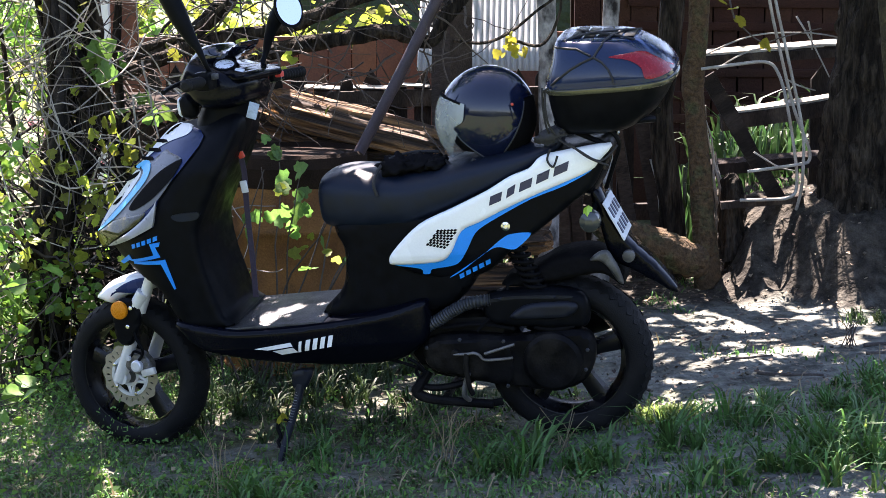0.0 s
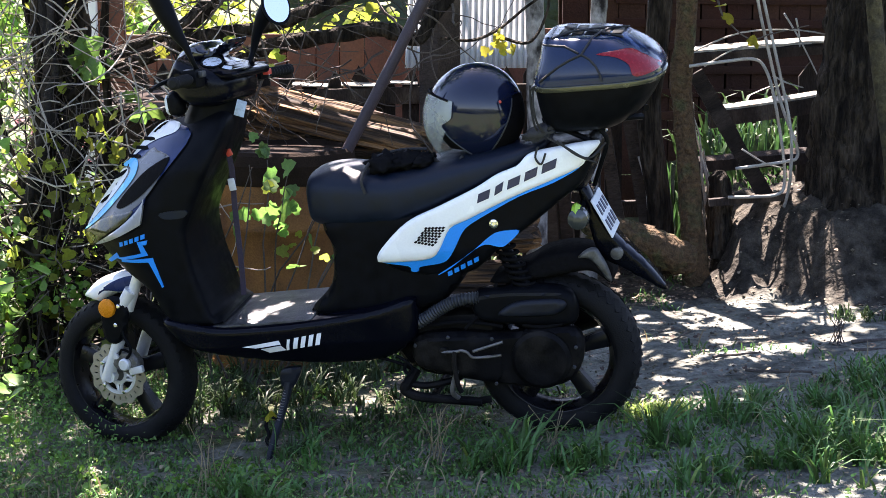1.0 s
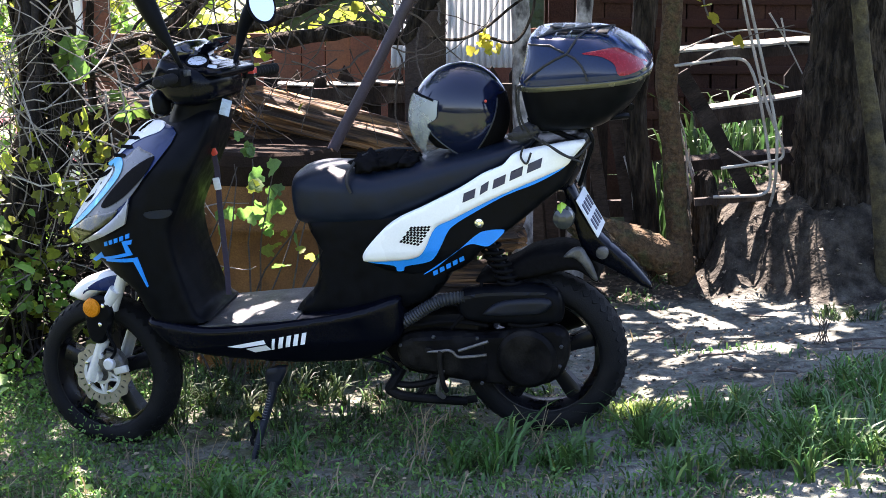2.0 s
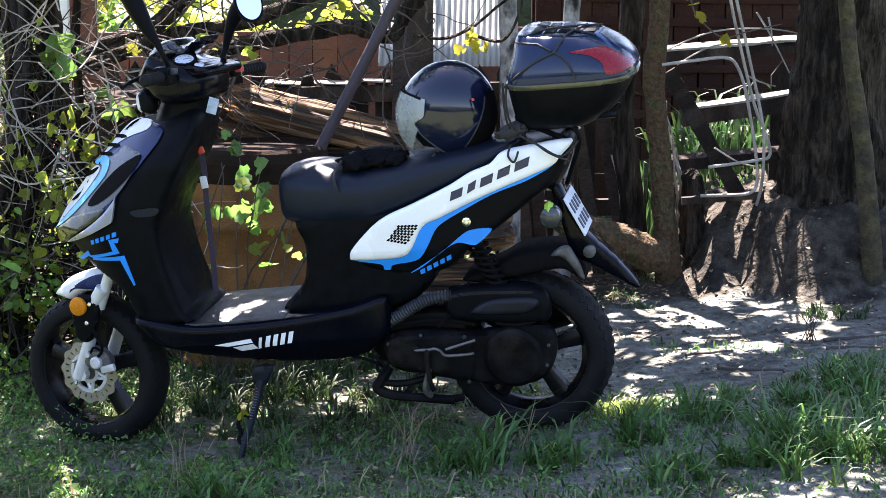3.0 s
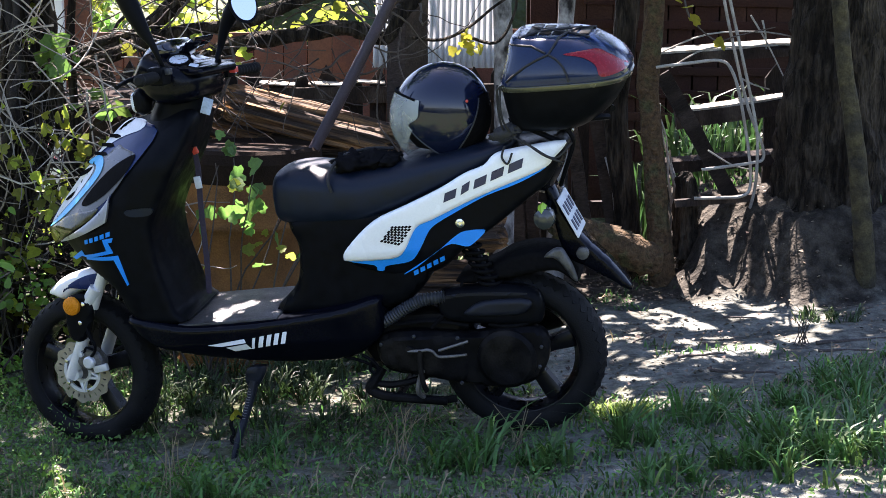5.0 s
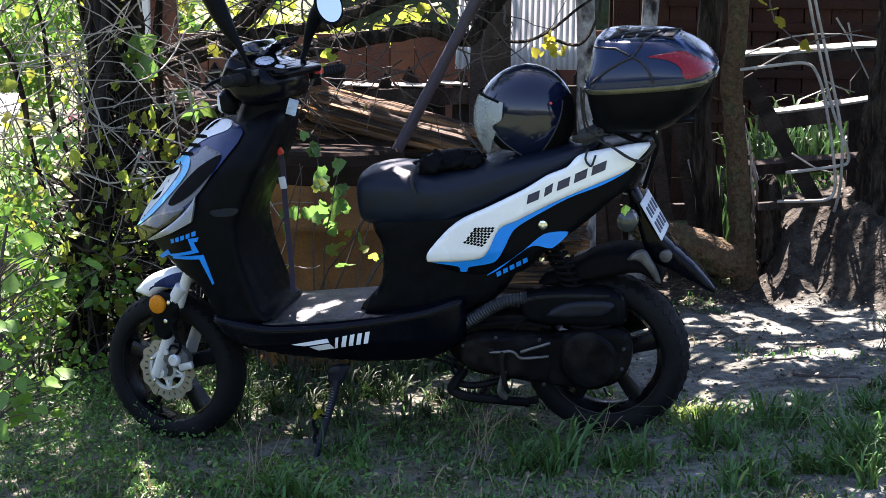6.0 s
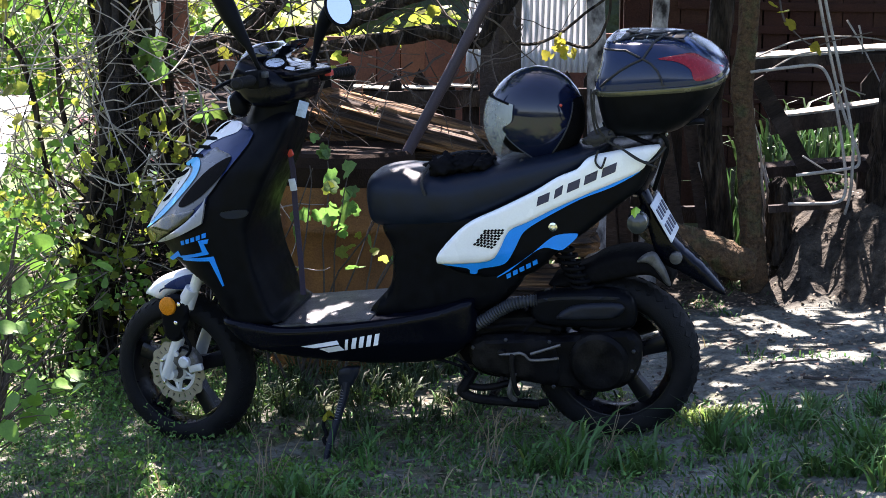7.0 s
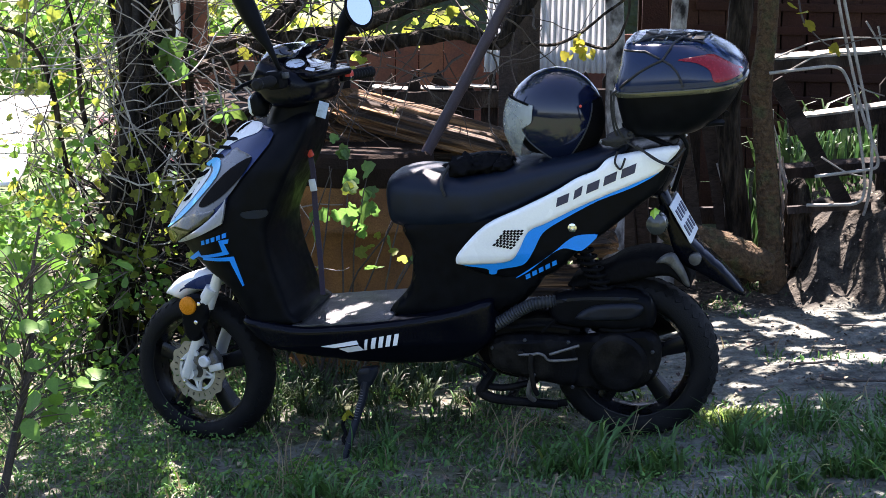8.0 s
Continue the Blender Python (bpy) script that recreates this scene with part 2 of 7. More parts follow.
def tube(bm, pts, r, n=8, smooth=5, closed=False, caps=True):
    """A round bar along the points; r is a number or one for each end or point."""
    path = curve_pts(pts, smooth, closed) if smooth > 1 else [Vector(q) for q in pts]
    m = len(path)
    radii = list(r) if isinstance(r, (list, tuple)) else [r]
    rings = []
    side = None
    for i, c in enumerate(path):
        a = path[i - 1] if (i or closed) else c
        b = path[(i + 1) % m] if (i < m - 1 or closed) else c
        way = (b - a).normalized()
        if side is None:
            side = way.orthogonal().normalized()
        side = (side - way * side.dot(way)).normalized()
        other = way.cross(side)
        f = i / max(m - 1, 1) * (len(radii) - 1)
        k = min(int(f), len(radii) - 2) if len(radii) > 1 else 0
        rad = radii[0] if len(radii) == 1 else radii[k] + (radii[k + 1] - radii[k]) * (f - k)
        rings.append([bm.verts.new(c + (side * math.cos(u) + other * math.sin(u)) * rad) for u in (2 * math.pi * j / n for j in range(n))])
    for i in range(m if closed else m - 1):
        a, b = rings[i], rings[(i + 1) % m]
        for j in range(n):
            bm.faces.new((a[j], a[(j + 1) % n], b[(j + 1) % n], b[j]))
    if caps and not closed:
        bm.faces.new(rings[0][::-1])
        bm.faces.new(rings[-1])
    return bm


def lathe(bm, profile, n=48, axis="y", centre=(0, 0, 0), closed=False):
    """Revolve (along, radius) points round an axis."""
    cx, cy, cz = centre
    rings = []
    for a, r in profile:
        ring = []
        for j in range(n):
            u = 2 * math.pi * j / n
            c, s = r * math.cos(u), r * math.sin(u)
            ring.append(bm.verts.new({"y": (cx + c, cy + a, cz + s), "z": (cx + c, cy + s, cz + a), "x": (cx + a, cy + c, cz + s)}[axis]))
        rings.append(ring)
    m = len(rings)
    for i in range(m if closed else m - 1):
        a, b = rings[i], rings[(i + 1) % m]
        for j in range(n):
            bm.faces.new((a[j], a[(j + 1) % n], b[(j + 1) % n], b[j]))
    if not closed:
        for ring in (rings[0][::-1], rings[-1]):
            bm.faces.new(ring)
    return bm


def loft(bm, rings):
    rows = [[bm.verts.new(v) for v in ring] for ring in rings]
    n = len(rows[0])
    for a, b in zip(rows, rows[1:]):
        for j in range(n):
            bm.faces.new((a[j], a[(j + 1) % n], b[(j + 1) % n], b[j]))
    bm.faces.new(rows[0][::-1])
    bm.faces.new(rows[-1])
    return bm


def block(bm, size, m=None, bevel=0.0):
    """A box with its centre at the pose m."""
    got = bmesh.ops.create_cube(bm, size=1.0)["verts"]
    for v in got:
        v.co = Vector((v.co.x * size[0], v.co.y * size[1], v.co.z * size[2]))
    if bevel:
        es = list({e for v in got for e in v.link_edges})
        got = bmesh.ops.bevel(bm, geom=es, offset=bevel, segments=2, affect="EDGES", profile=0.6)["verts"]
        got = list({v for v in got} | {v for v in bm.verts if v.is_valid and False})
    if m is not None:
        for v in got:
            v.co = m @ v.co
    return bm


def outline(pts, n=5, sharp=False):
    """A closed smooth outline in x, z as an array."""
    if sharp:
        return np.array([(p[0], p[1]) for p in pts], float)
    return np.array([(p.x, p.y) for p in curve_pts([(a, b, 0) for a, b in pts], n, True)], float)


def edge_distance(q, loop):
    a, b = loop, np.roll(loop, -1, 0)
    d = b - a
    t = np.clip(((q[:, None] - a) * d).sum(2) / np.maximum((d * d).sum(1), 1e-12), 0, 1)
    return np.sqrt((((a + d * t[..., None]) - q[:, None]) ** 2).sum(2)).min(1)


def inside(q, loop):
    a, b = loop, np.roll(loop, -1, 0)
    y = q[:, None, 1]
    cross = (a[:, 1] > y) != (b[:, 1] > y)
    with np.errstate(divide="ignore", invalid="ignore"):
        at = a[:, 0] + (y - a[:, 1]) / (b[:, 1] - a[:, 1]) * (b[:, 0] - a[:, 0])
    return (cross & (q[:, None, 0] < at)).sum(1) % 2 == 1


def filled(loop, cell):
    """Triangles over an outline: its own points first, then a grid inside."""
    from mathutils.geometry import delaunay_2d_cdt
    pts = []
    for p, q in zip(loop, np.roll(loop, -1, 0)):
        k = max(1, int(np.ceil(np.linalg.norm(q - p) / (cell * 1.2))))
        pts += [p + (q - p) * i / k for i in range(k)]
    rim = np.array(pts)
    lo, hi = rim.min(0), rim.max(0)
    gx, gy = np.meshgrid(np.arange(lo[0], hi[0], cell), np.arange(lo[1], hi[1], cell * 0.87))
    gx[1::2] += cell / 2
    g = np.stack([gx.ravel(), gy.ravel()], 1)
    g = g[inside(g, rim)]
    if len(g):
        g = g[edge_distance(g, rim) > cell * 0.45]
    allp = [Vector(p) for p in rim] + [Vector(p) for p in g]
    k = len(rim)
    vs, _, fs, *_ = delaunay_2d_cdt(allp, [(i, (i + 1) % k) for i in range(k)], [], 1, 1e-7)
    vs = np.array([tuple(v) for v in vs])
    return vs, fs, rim


def pillow(bm, pts, wide, r=0.03, cell=0.016, n=5, centre=0.0, sharp=False):
    """A solid with this side outline, wide(x, z) to each side of its centre plane, edges rounded over r."""
    loop = outline(pts, n, sharp)
    vs, fs, rim = filled(loop, cell)
    d = np.minimum(edge_distance(vs, rim) / r, 1.0)
    w = np.array([wide(x, z) for x, z in vs])
    y = w - np.minimum(r, w * 0.9) * (1 - np.sqrt(1 - (1 - d) ** 2))
    left = [bm.verts.new((x, centre + k, z)) for (x, z), k in zip(vs, y)]
    right = [bm.verts.new((x, centre - k, z)) for (x, z), k in zip(vs, y)]
    close(bm, left, right, fs)
    return bm


def close(bm, left, right, fs):
    used = {}
    for f in fs:
        bm.faces.new([left[i] for i in f])
        bm.faces.new([right[i] for i in f][::-1])
        for a, b in zip(f, f[1:] + f[:1]):
            used[(a, b)] = True
    for a, b in list(used):
        if (b, a) not in used:
            bm.faces.new((left[b], left[a], right[a], right[b]))


def skin(bm, pts, wide, up=0.003, thick=0.006, cell=0.016, n=5, sharp=False, side=1, r=0.0):
    """A sheet of that outline laid on the surface y = wide(x, z), up proud of it."""
    vs, fs, rim = filled(outline(pts, n, sharp), cell)
    w = np.array([wide(x, z) for x, z in vs]) + up
    if r:
        w = w - r * (1 - np.sqrt(1 - (1 - np.minimum(edge_distance(vs, rim) / r, 1.0)) ** 2))
    top = [bm.verts.new((x, side * k, z)) for (x, z), k in zip(vs, w)]
    low = [bm.verts.new((x, side * (k - thick), z)) for (x, z), k in zip(vs, w)]
    close(bm, top, low, fs)
    return bm


def thing(name, label, category, m=None, group="", kind=""):
    ob = new(name)
    if m is not None:
        ob.matrix_world = m
    return tagged(ob, label, category, group, kind)


# ---- ground ----
def ground_z(x, y):
    """Lawn that rises gently to the right, with an earth bank under the big tree."""
    z = 0.165 * math.tanh(x / 1.9) + 0.018
    u = min(max((x - 1.15) / 0.17, 0.0), 1.0)
    w = min(max((x - 1.38) / 0.22, 0.0), 1.0)
    v = min(max((y - 6.98 + 0.18 * w) / (0.55 - 0.27 * w), 0.0), 1.0)
    z += (0.29 + 0.04 * w) * u * u * (3 - 2 * u) * v * v * (3 - 2 * v)
    z += 0.05 * math.exp(-((x - 1.95) / 0.45) ** 2 - ((y - 7.35) / 0.3) ** 2)
    return z


def ground_material():
    """Pale trodden soil on the path, dark mossy humus under the grass, lawn beyond."""
    m = material("soil and lawn", (0.145, 0.150, 0.131), 0.97, vary=0.5, scale=26, fine=160, bump=1.0, relief=0.03, second=(0.078, 0.080, 0.068), patch=5.0, spec=0.15)
    nd, ln = m.node_tree.nodes, m.node_tree.links
    hue = [n for n in nd if n.type == "HUE_SAT"][0]
    soil = hue.inputs["Color"].links[0].from_socket
    pos = nd.new("ShaderNodeSeparateXYZ")
    ln.new([n for n in nd if n.type == "TEX_COORD"][0].outputs["Object"], pos.inputs[0])
    X, Y = pos.outputs["X"], pos.outputs["Y"]

    def calc(op, a, b):
        n = nd.new("ShaderNodeMath")
        n.operation = op
        for s, v in zip(n.inputs, (a, b)):
            if isinstance(v, (int, float)):
                s.default_value = v
            else:
                ln.new(v, s)
        return n.outputs[0]

    def cloud(scale, amount):
        n = nd.new("ShaderNodeTexNoise")
        n.inputs["Scale"].default_value, n.inputs["Detail"].default_value = scale, 6.0
        ln.new([k for k in nd if k.type == "TEX_COORD"][0].outputs["Object"], n.inputs["Vector"])
        return calc("MULTIPLY", calc("SUBTRACT", n.outputs["Fac"], 0.5), amount)

    def blend(fac, a, colour):
        x = nd.new("ShaderNodeMix")
        x.data_type, x.clamp_factor = "RGBA", True
        ln.new(fac, x.inputs[0])
        ln.new(a, x.inputs[6])
        if isinstance(colour, tuple):
            x.inputs[7].default_value = (*colour, 1)
        else:
            ln.new(colour, x.inputs[7])
        return x.outputs[2]
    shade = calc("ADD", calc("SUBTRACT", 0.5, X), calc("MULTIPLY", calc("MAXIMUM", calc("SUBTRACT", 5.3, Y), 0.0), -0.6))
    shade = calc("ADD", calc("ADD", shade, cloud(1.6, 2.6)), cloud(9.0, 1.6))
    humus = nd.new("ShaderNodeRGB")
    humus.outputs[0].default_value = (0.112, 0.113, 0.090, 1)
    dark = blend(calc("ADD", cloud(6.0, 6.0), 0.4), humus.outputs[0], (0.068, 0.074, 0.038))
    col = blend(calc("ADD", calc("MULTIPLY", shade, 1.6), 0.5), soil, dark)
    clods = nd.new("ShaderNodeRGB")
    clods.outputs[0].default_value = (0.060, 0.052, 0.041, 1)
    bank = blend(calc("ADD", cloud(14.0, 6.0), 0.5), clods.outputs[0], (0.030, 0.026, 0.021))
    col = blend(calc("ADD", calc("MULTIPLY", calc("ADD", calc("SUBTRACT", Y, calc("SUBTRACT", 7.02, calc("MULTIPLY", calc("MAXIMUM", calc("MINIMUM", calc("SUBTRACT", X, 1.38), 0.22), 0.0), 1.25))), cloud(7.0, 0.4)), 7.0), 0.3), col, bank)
    edge = calc("MINIMUM", calc("MINIMUM", calc("ADD", X, 2.3), calc("SUBTRACT", 3.0, X)), calc("MINIMUM", calc("SUBTRACT", Y, 4.2), calc("SUBTRACT", 9.3, Y)))
    edge = calc("ADD", edge, calc("ADD", cloud(1.3, 1.4), cloud(6.0, 0.8)))
    far = nd.new("ShaderNodeRGB")
    far.outputs[0].default_value = (0.085, 0.088, 0.050, 1)
    lawn = blend(calc("ADD", cloud(0.9, 4.0), 0.5), far.outputs[0], (0.075, 0.105, 0.045))
    ln.new(blend(calc("SUBTRACT", 0.5, calc("MULTIPLY", edge, 3.0)), col, lawn), hue.inputs["Color"])
    return m


def lay_ground():
    def lines(a, b, step):
        far = [4, 8, 16, 34, 70, 150, 320, 700, 1500, 3000]
        return np.array([a - f for f in far[::-1]] + list(np.arange(a, b, step)) + [b + f for f in far])
    xs, ys = lines(-3.0, 3.2, 0.035), lines(3.6, 9.6, 0.035)
    rng = np.random.default_rng(3)
    verts = []
    for y in ys:
        for x in xs:
            z = ground_z(x, y)
            if -3 <= x <= 3.2 and 3.6 <= y <= 9.6:
                if x > 1.15 and y > 7.0:
                    z += 0.045 * noise.noise((x * 6, y * 6, 8)) + 0.030 * noise.noise((x * 15, y * 15, 1)) + 0.016 * noise.noise((x * 33, y * 33, 4))
                z += 0.018 * noise.noise((x * 2.2, y * 2.2, 0)) + 0.010 * noise.noise((x * 9, y * 9, 3)) + 0.004 * noise.noise((x * 31, y * 31, 5))
            verts.append((x, y, z))
    n = len(xs)
    faces = [(j * n + i, j * n + i + 1, (j + 1) * n + i + 1, (j + 1) * n + i) for j in range(len(ys) - 1) for i in range(n - 1)]
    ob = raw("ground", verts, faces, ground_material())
    tagged(ob, "bare grey-brown soil with sparse grass and leaf litter", "ground", kind="structure")


lay_ground()


# ---- the scooter: x forward, y to its left, z up along its lean on the side stand ----
SCOOTER_POSE = Matrix(((-0.96998, -0.21590, -0.11197, -0.28533), (0.22706, -0.96884, -0.09895, 5.38470),
                       (-0.08711, -0.12141, 0.98877, -0.00642), (0, 0, 0, 1)))
STEER_AT, STEER_AXIS = Vector((0.215, 0, 1.10)), Vector((-0.46, 0, 0.888)).normalized()
STEER = Matrix.Translation(STEER_AT) @ Matrix.Rotation(radians(-11), 4, STEER_AXIS) @ Matrix.Translation(-STEER_AT)


def front_width(x, z):
    """Half width of the front body: a ridge in front, widening backwards, drawn in at the neck."""
    ridge = 0.712 - 0.93 * max(z - 0.72, 0) - 0.35 * max(0.72 - z, 0)
    d = max(ridge - x, 0.0)
    w = 0.03 + 0.14 * math.sin(min(1.0, d / 0.24) * math.pi / 2)
    return w - 0.075 * max(0.0, (z - 0.90) / 0.15) ** 1.5


def side_width(x, z):
    """Half width of the rear bodywork, drawn in towards the tail and the bottom."""
    w = 0.165 - 0.09 * max(0.0, (-x - 0.60) / 0.35) ** 2
    return w - 0.25 * max(0.0, 0.62 - z) - 0.16 * max(0.0, z - 0.86)


def build_wheel(scooter, name, centre, radius, width, rim_r, steer, seed, well=0.032):
    """Tyre with tread blocks, cast rim with five spokes and a hub; the tyre is the parent of the rest."""
    m = (STEER if steer else Matrix()) @ Matrix.Translation(centre)
    tyre_bm = bmesh.new()
    h = width / 2
    prof = []
    for k in range(15):
        u = math.pi * k / 14
        prof.append((-h * math.cos(u), rim_r + (radius - rim_r) * (math.sin(u) ** 0.62 if 0 < k < 14 else 0)))
    prof += [(h * 0.8, rim_r - 0.012), (-h * 0.8, rim_r - 0.012)]
    lathe(tyre_bm, prof, 72, closed=True)
    hub = part(name, tyre_bm, RUBBER, scooter, smooth=50, place=m)
    tread = bmesh.new()
    rng = random.Random(seed)
    for k in range(44):
        for s in (-1, 1):
            u = 2 * math.pi * (k + (0.5 if s > 0 else 0)) / 44
            t = Matrix.Rotation(-u, 4, "Y") @ Matrix.Translation((radius * 0.950, s * h * 0.52, 0)) @ Matrix.Rotation(s * 0.45, 4, "Z") @ Matrix.Rotation(s * 0.3, 4, "X")
            block(tread, (0.012, h * 0.72, 0.017), t @ Matrix.Rotation(0.4 * s, 4, "X"))
    part("tread", tread, RUBBER, hub)
    rim = bmesh.new()
    lathe(rim, [(-h * 0.78, rim_r + 0.004), (-h * 0.84, rim_r - 0.004), (-h * 0.78, rim_r - 0.014), (-h * 0.3, rim_r - well), (h * 0.3, rim_r - well),
                (h * 0.78, rim_r - 0.014), (h * 0.84, rim_r - 0.004), (h * 0.78, rim_r + 0.004)], 64, closed=True)
    part("rim", rim, RIM, hub, "black cast rim")
    for k in range(5):
        u = 2 * math.pi * (k + 0.3) / 5
        sp = bmesh.new()
        c, s = math.cos(u), math.sin(u)
        ring = []
        for rr, ww, tt in ((0.025, 0.028, 0.024), (rim_r * 0.5, 0.021, 0.017), (rim_r - 0.026, 0.026, 0.020)):
            ring.append([(rr * c - a * s, b, rr * s + a * c) for a, b in ((-ww, -tt), (-ww * 0.6, -tt * 1.3), (ww * 0.6, -tt * 1.3), (ww, -tt), (ww, tt), (ww * 0.6, tt * 1.3), (-ww * 0.6, tt * 1.3), (-ww, tt))])
        loft(sp, ring)
        part("spoke", sp, RIM, hub)
    hb = bmesh.new()
    lathe(hb, [(-h * 0.9, 0.018), (-h * 0.85, 0.032), (0, 0.04), (h * 0.85, 0.032), (h * 0.9, 0.018)], 24)
    part("hub", hb, ALLOY, hub)
    return hub


def brake_disc(front):
    """Slotted disc with a five-window carrier on the left of the front wheel."""
    y0 = 0.052
    d = bmesh.new()
    R1, R0, n = 0.098, 0.062, 96
    rows = {}
    for k in range(n):
        wob = 0.0042 * math.sin(2 * math.pi * k / 8)
        for j, rr in enumerate((R0, 0.074, 0.086, R1 + wob)):
            u = 2 * math.pi * k / n
            for s, y in ((0, y0), (1, y0 + 0.004)):
                rows[k, j, s] = d.verts.new((rr * math.cos(u), y, rr * math.sin(u)))
    for k in range(n):
        q = (k + 1) % n
        for j in range(3):
            hole = j == 1 and k % 4 == 0
            if hole:
                for a, b in (((k, j), (k, j + 1)), ((q, j + 1), (q, j)), ((k, j + 1), (q, j + 1)), ((q, j), (k, j))):
                    d.faces.new((rows[(*a, 0)], rows[(*b, 0)], rows[(*b, 1)], rows[(*a, 1)]))
                continue
            d.faces.new([rows[a, b, 1] for a, b in ((k, j), (q, j), (q, j + 1), (k, j + 1))])
            d.faces.new([rows[a, b, 0] for a, b in ((k, j), (k, j + 1), (q, j + 1), (q, j))])
        d.faces.new((rows[k, 3, 0], rows[k, 3, 1], rows[q, 3, 1], rows[q, 3, 0]))
        d.faces.new((rows[k, 0, 0], rows[q, 0, 0], rows[q, 0, 1], rows[k, 0, 1]))
    part("brake_disc", d, STEEL, front, "drilled steel brake disc with brassy tarnish", smooth=30)
    c = bmesh.new()
    lathe(c, [(y0 - 0.006, 0.024), (y0 + 0.008, 0.024), (y0 + 0.008, 0.034), (y0 - 0.006, 0.034)], 30, closed=True)
    lathe(c, [(y0 - 0.003, 0.056), (y0 + 0.006, 0.056), (y0 + 0.006, 0.066), (y0 - 0.003, 0.066)], 40, closed=True)
    for k in range(10):
        u = 2 * math.pi * k / 10
        v = u + (0.28 if k % 2 else -0.28)
        arm = bmesh.new()
        tube(arm, [(0.032 * math.cos(u), y0 + 0.003, 0.032 * math.sin(u)), (0.059 * math.cos(v), y0 + 0.003, 0.059 * math.sin(v))], 0.0055, 6, 1)
        part("carrier_arm", arm, SILVER, front)
    part("disc_carrier", c, SILVER, front, "silver disc carrier")
    for k in range(5):
        b = bmesh.new()
        u = 2 * math.pi * (k + 0.5) / 5
        lathe(b, [(0, 0.006), (0.006, 0.006), (0.007, 0.004)], 6, centre=(0.061 * math.cos(u), y0 + 0.006, 0.061 * math.sin(u)))
        part("disc_bolt", b, CHROME, front)


def steered(name, bm, mat, parent, label="", smooth=35.0):
    for v in bm.verts:
        v.co = STEER @ v.co
    return part(name, bm, mat, parent, label, smooth)


def build_scooter():
    sc = thing("motor_scooter", "black motor scooter with white and blue panels on its side stand", "scooter", SCOOTER_POSE)
    front = build_wheel(sc, "front_wheel", (0.672, 0, 0.243), 0.243, 0.112, 0.187, True, 4, 0.022)
    brake_disc(front)
    build_wheel(sc, "rear_wheel", (-0.714, 0, 0.249), 0.249, 0.125, 0.188, False, 5)

    # fork, fender, reflector, caliper
    for s in (1, -1):
        f = bmesh.new()
        tube(f, [(0.690, s * 0.088, 0.235), (0.628, s * 0.088, 0.365)], [0.021, 0.021, 0.019], 14, 1)
        lathe(f, [(-0.012, 0.02), (0.012, 0.02)], 12, centre=(0.676, s * 0.088, 0.245))
        slider = steered("fork_slider", f, SILVER, sc, "silver lower fork leg")
        f = bmesh.new()
        tube(f, [(0.640, s * 0.088, 0.345), (0.50, s * 0.088, 0.63), (0.44, s * 0.06, 0.74)], 0.0145, 12, 1)
        part("fork_tube", f, CHROME, slider)
        for v in slider.children[0].data.vertices:
            v.co = STEER @ v.co
        f = bmesh.new()
        tube(f, [(0.585, s * 0.088, 0.458), (0.53, s * 0.088, 0.572)], [0.018, 0.020, 0.018], 12, 1)
        steered("dust_boot", f, SILVER if s > 0 else PLASTIC, sc)
    def fender_width(x, z):
        return 0.070 - 0.42 * max(0, x - 0.72)
    f = bmesh.new()
    pillow(f, [(0.782, 0.494), (0.747, 0.521), (0.688, 0.553), (0.616, 0.569), (0.560, 0.562), (0.555, 0.540), (0.593, 0.508), (0.624, 0.505), (0.670, 0.494), (0.705, 0.474), (0.741, 0.477), (0.770, 0.482)], fender_width, 0.03, 0.010)
    fender = steered("front_fender", f, WHITE, sc, "white front fender with a dark blue flash", smooth=60)
    f = bmesh.new()
    skin(f, [(0.565, 0.556), (0.575, 0.525), (0.615, 0.511), (0.674, 0.513), (0.700, 0.500), (0.690, 0.515), (0.655, 0.536), (0.604, 0.555)], fender_width, 0.0035, 0.03, 0.008, n=4, r=0.004)
    steered("fender_film", f, FAIRING, fender, "dark blue fender flash")
    f = bmesh.new()
    tube(f, [(0.560, 0.096, 0.520), (0.592, 0.096, 0.478)], [0.021, 0.021], 14, 1)
    steered("fork_clamp", f, SILVER, sc, "silver fork clamp")
    f = bmesh.new()
    pillow(f, [(0.667, 0.480), (0.640, 0.502), (0.600, 0.500), (0.578, 0.480), (0.577, 0.431), (0.612, 0.361), (0.655, 0.358), (0.673, 0.400)], lambda x, z: 0.012, 0.008, 0.010, centre=0.104)
    guard = steered("fork_guard", f, PLASTIC, sc, "black fork guard")
    for x, z in ((0.600, 0.474), (0.617, 0.415)):
        f = bmesh.new()
        lathe(f, [(0.0, 0.007), (0.004, 0.007), (0.006, 0.004)], 10, centre=(x, 0.116, z))
        steered("guard_bolt", f, CHROME, guard)
    f = bmesh.new()
    lathe(f, [(0.0, 0.029), (0.010, 0.028), (0.014, 0.022), (0.016, 0.001)], 28, centre=(0.640, 0.115, 0.468))
    steered("reflector", f, ORANGE, sc, "round orange side reflector")
    f = bmesh.new()
    pillow(f, [(0.655, 0.322), (0.600, 0.330), (0.565, 0.295), (0.575, 0.262), (0.63, 0.262), (0.66, 0.285)], lambda x, z: 0.022, 0.01, 0.012, centre=0.082)
    cal = steered("brake_caliper", f, ALLOY, sc, "cast alloy brake caliper")
    f = bmesh.new()
    lathe(f, [(0.0, 0.019), (0.018, 0.019), (0.022, 0.015)], 20, centre=(0.606, 0.098, 0.288))
    lathe(f, [(0.0, 0.008), (0.014, 0.008)], 10, centre=(0.635, 0.098, 0.312))
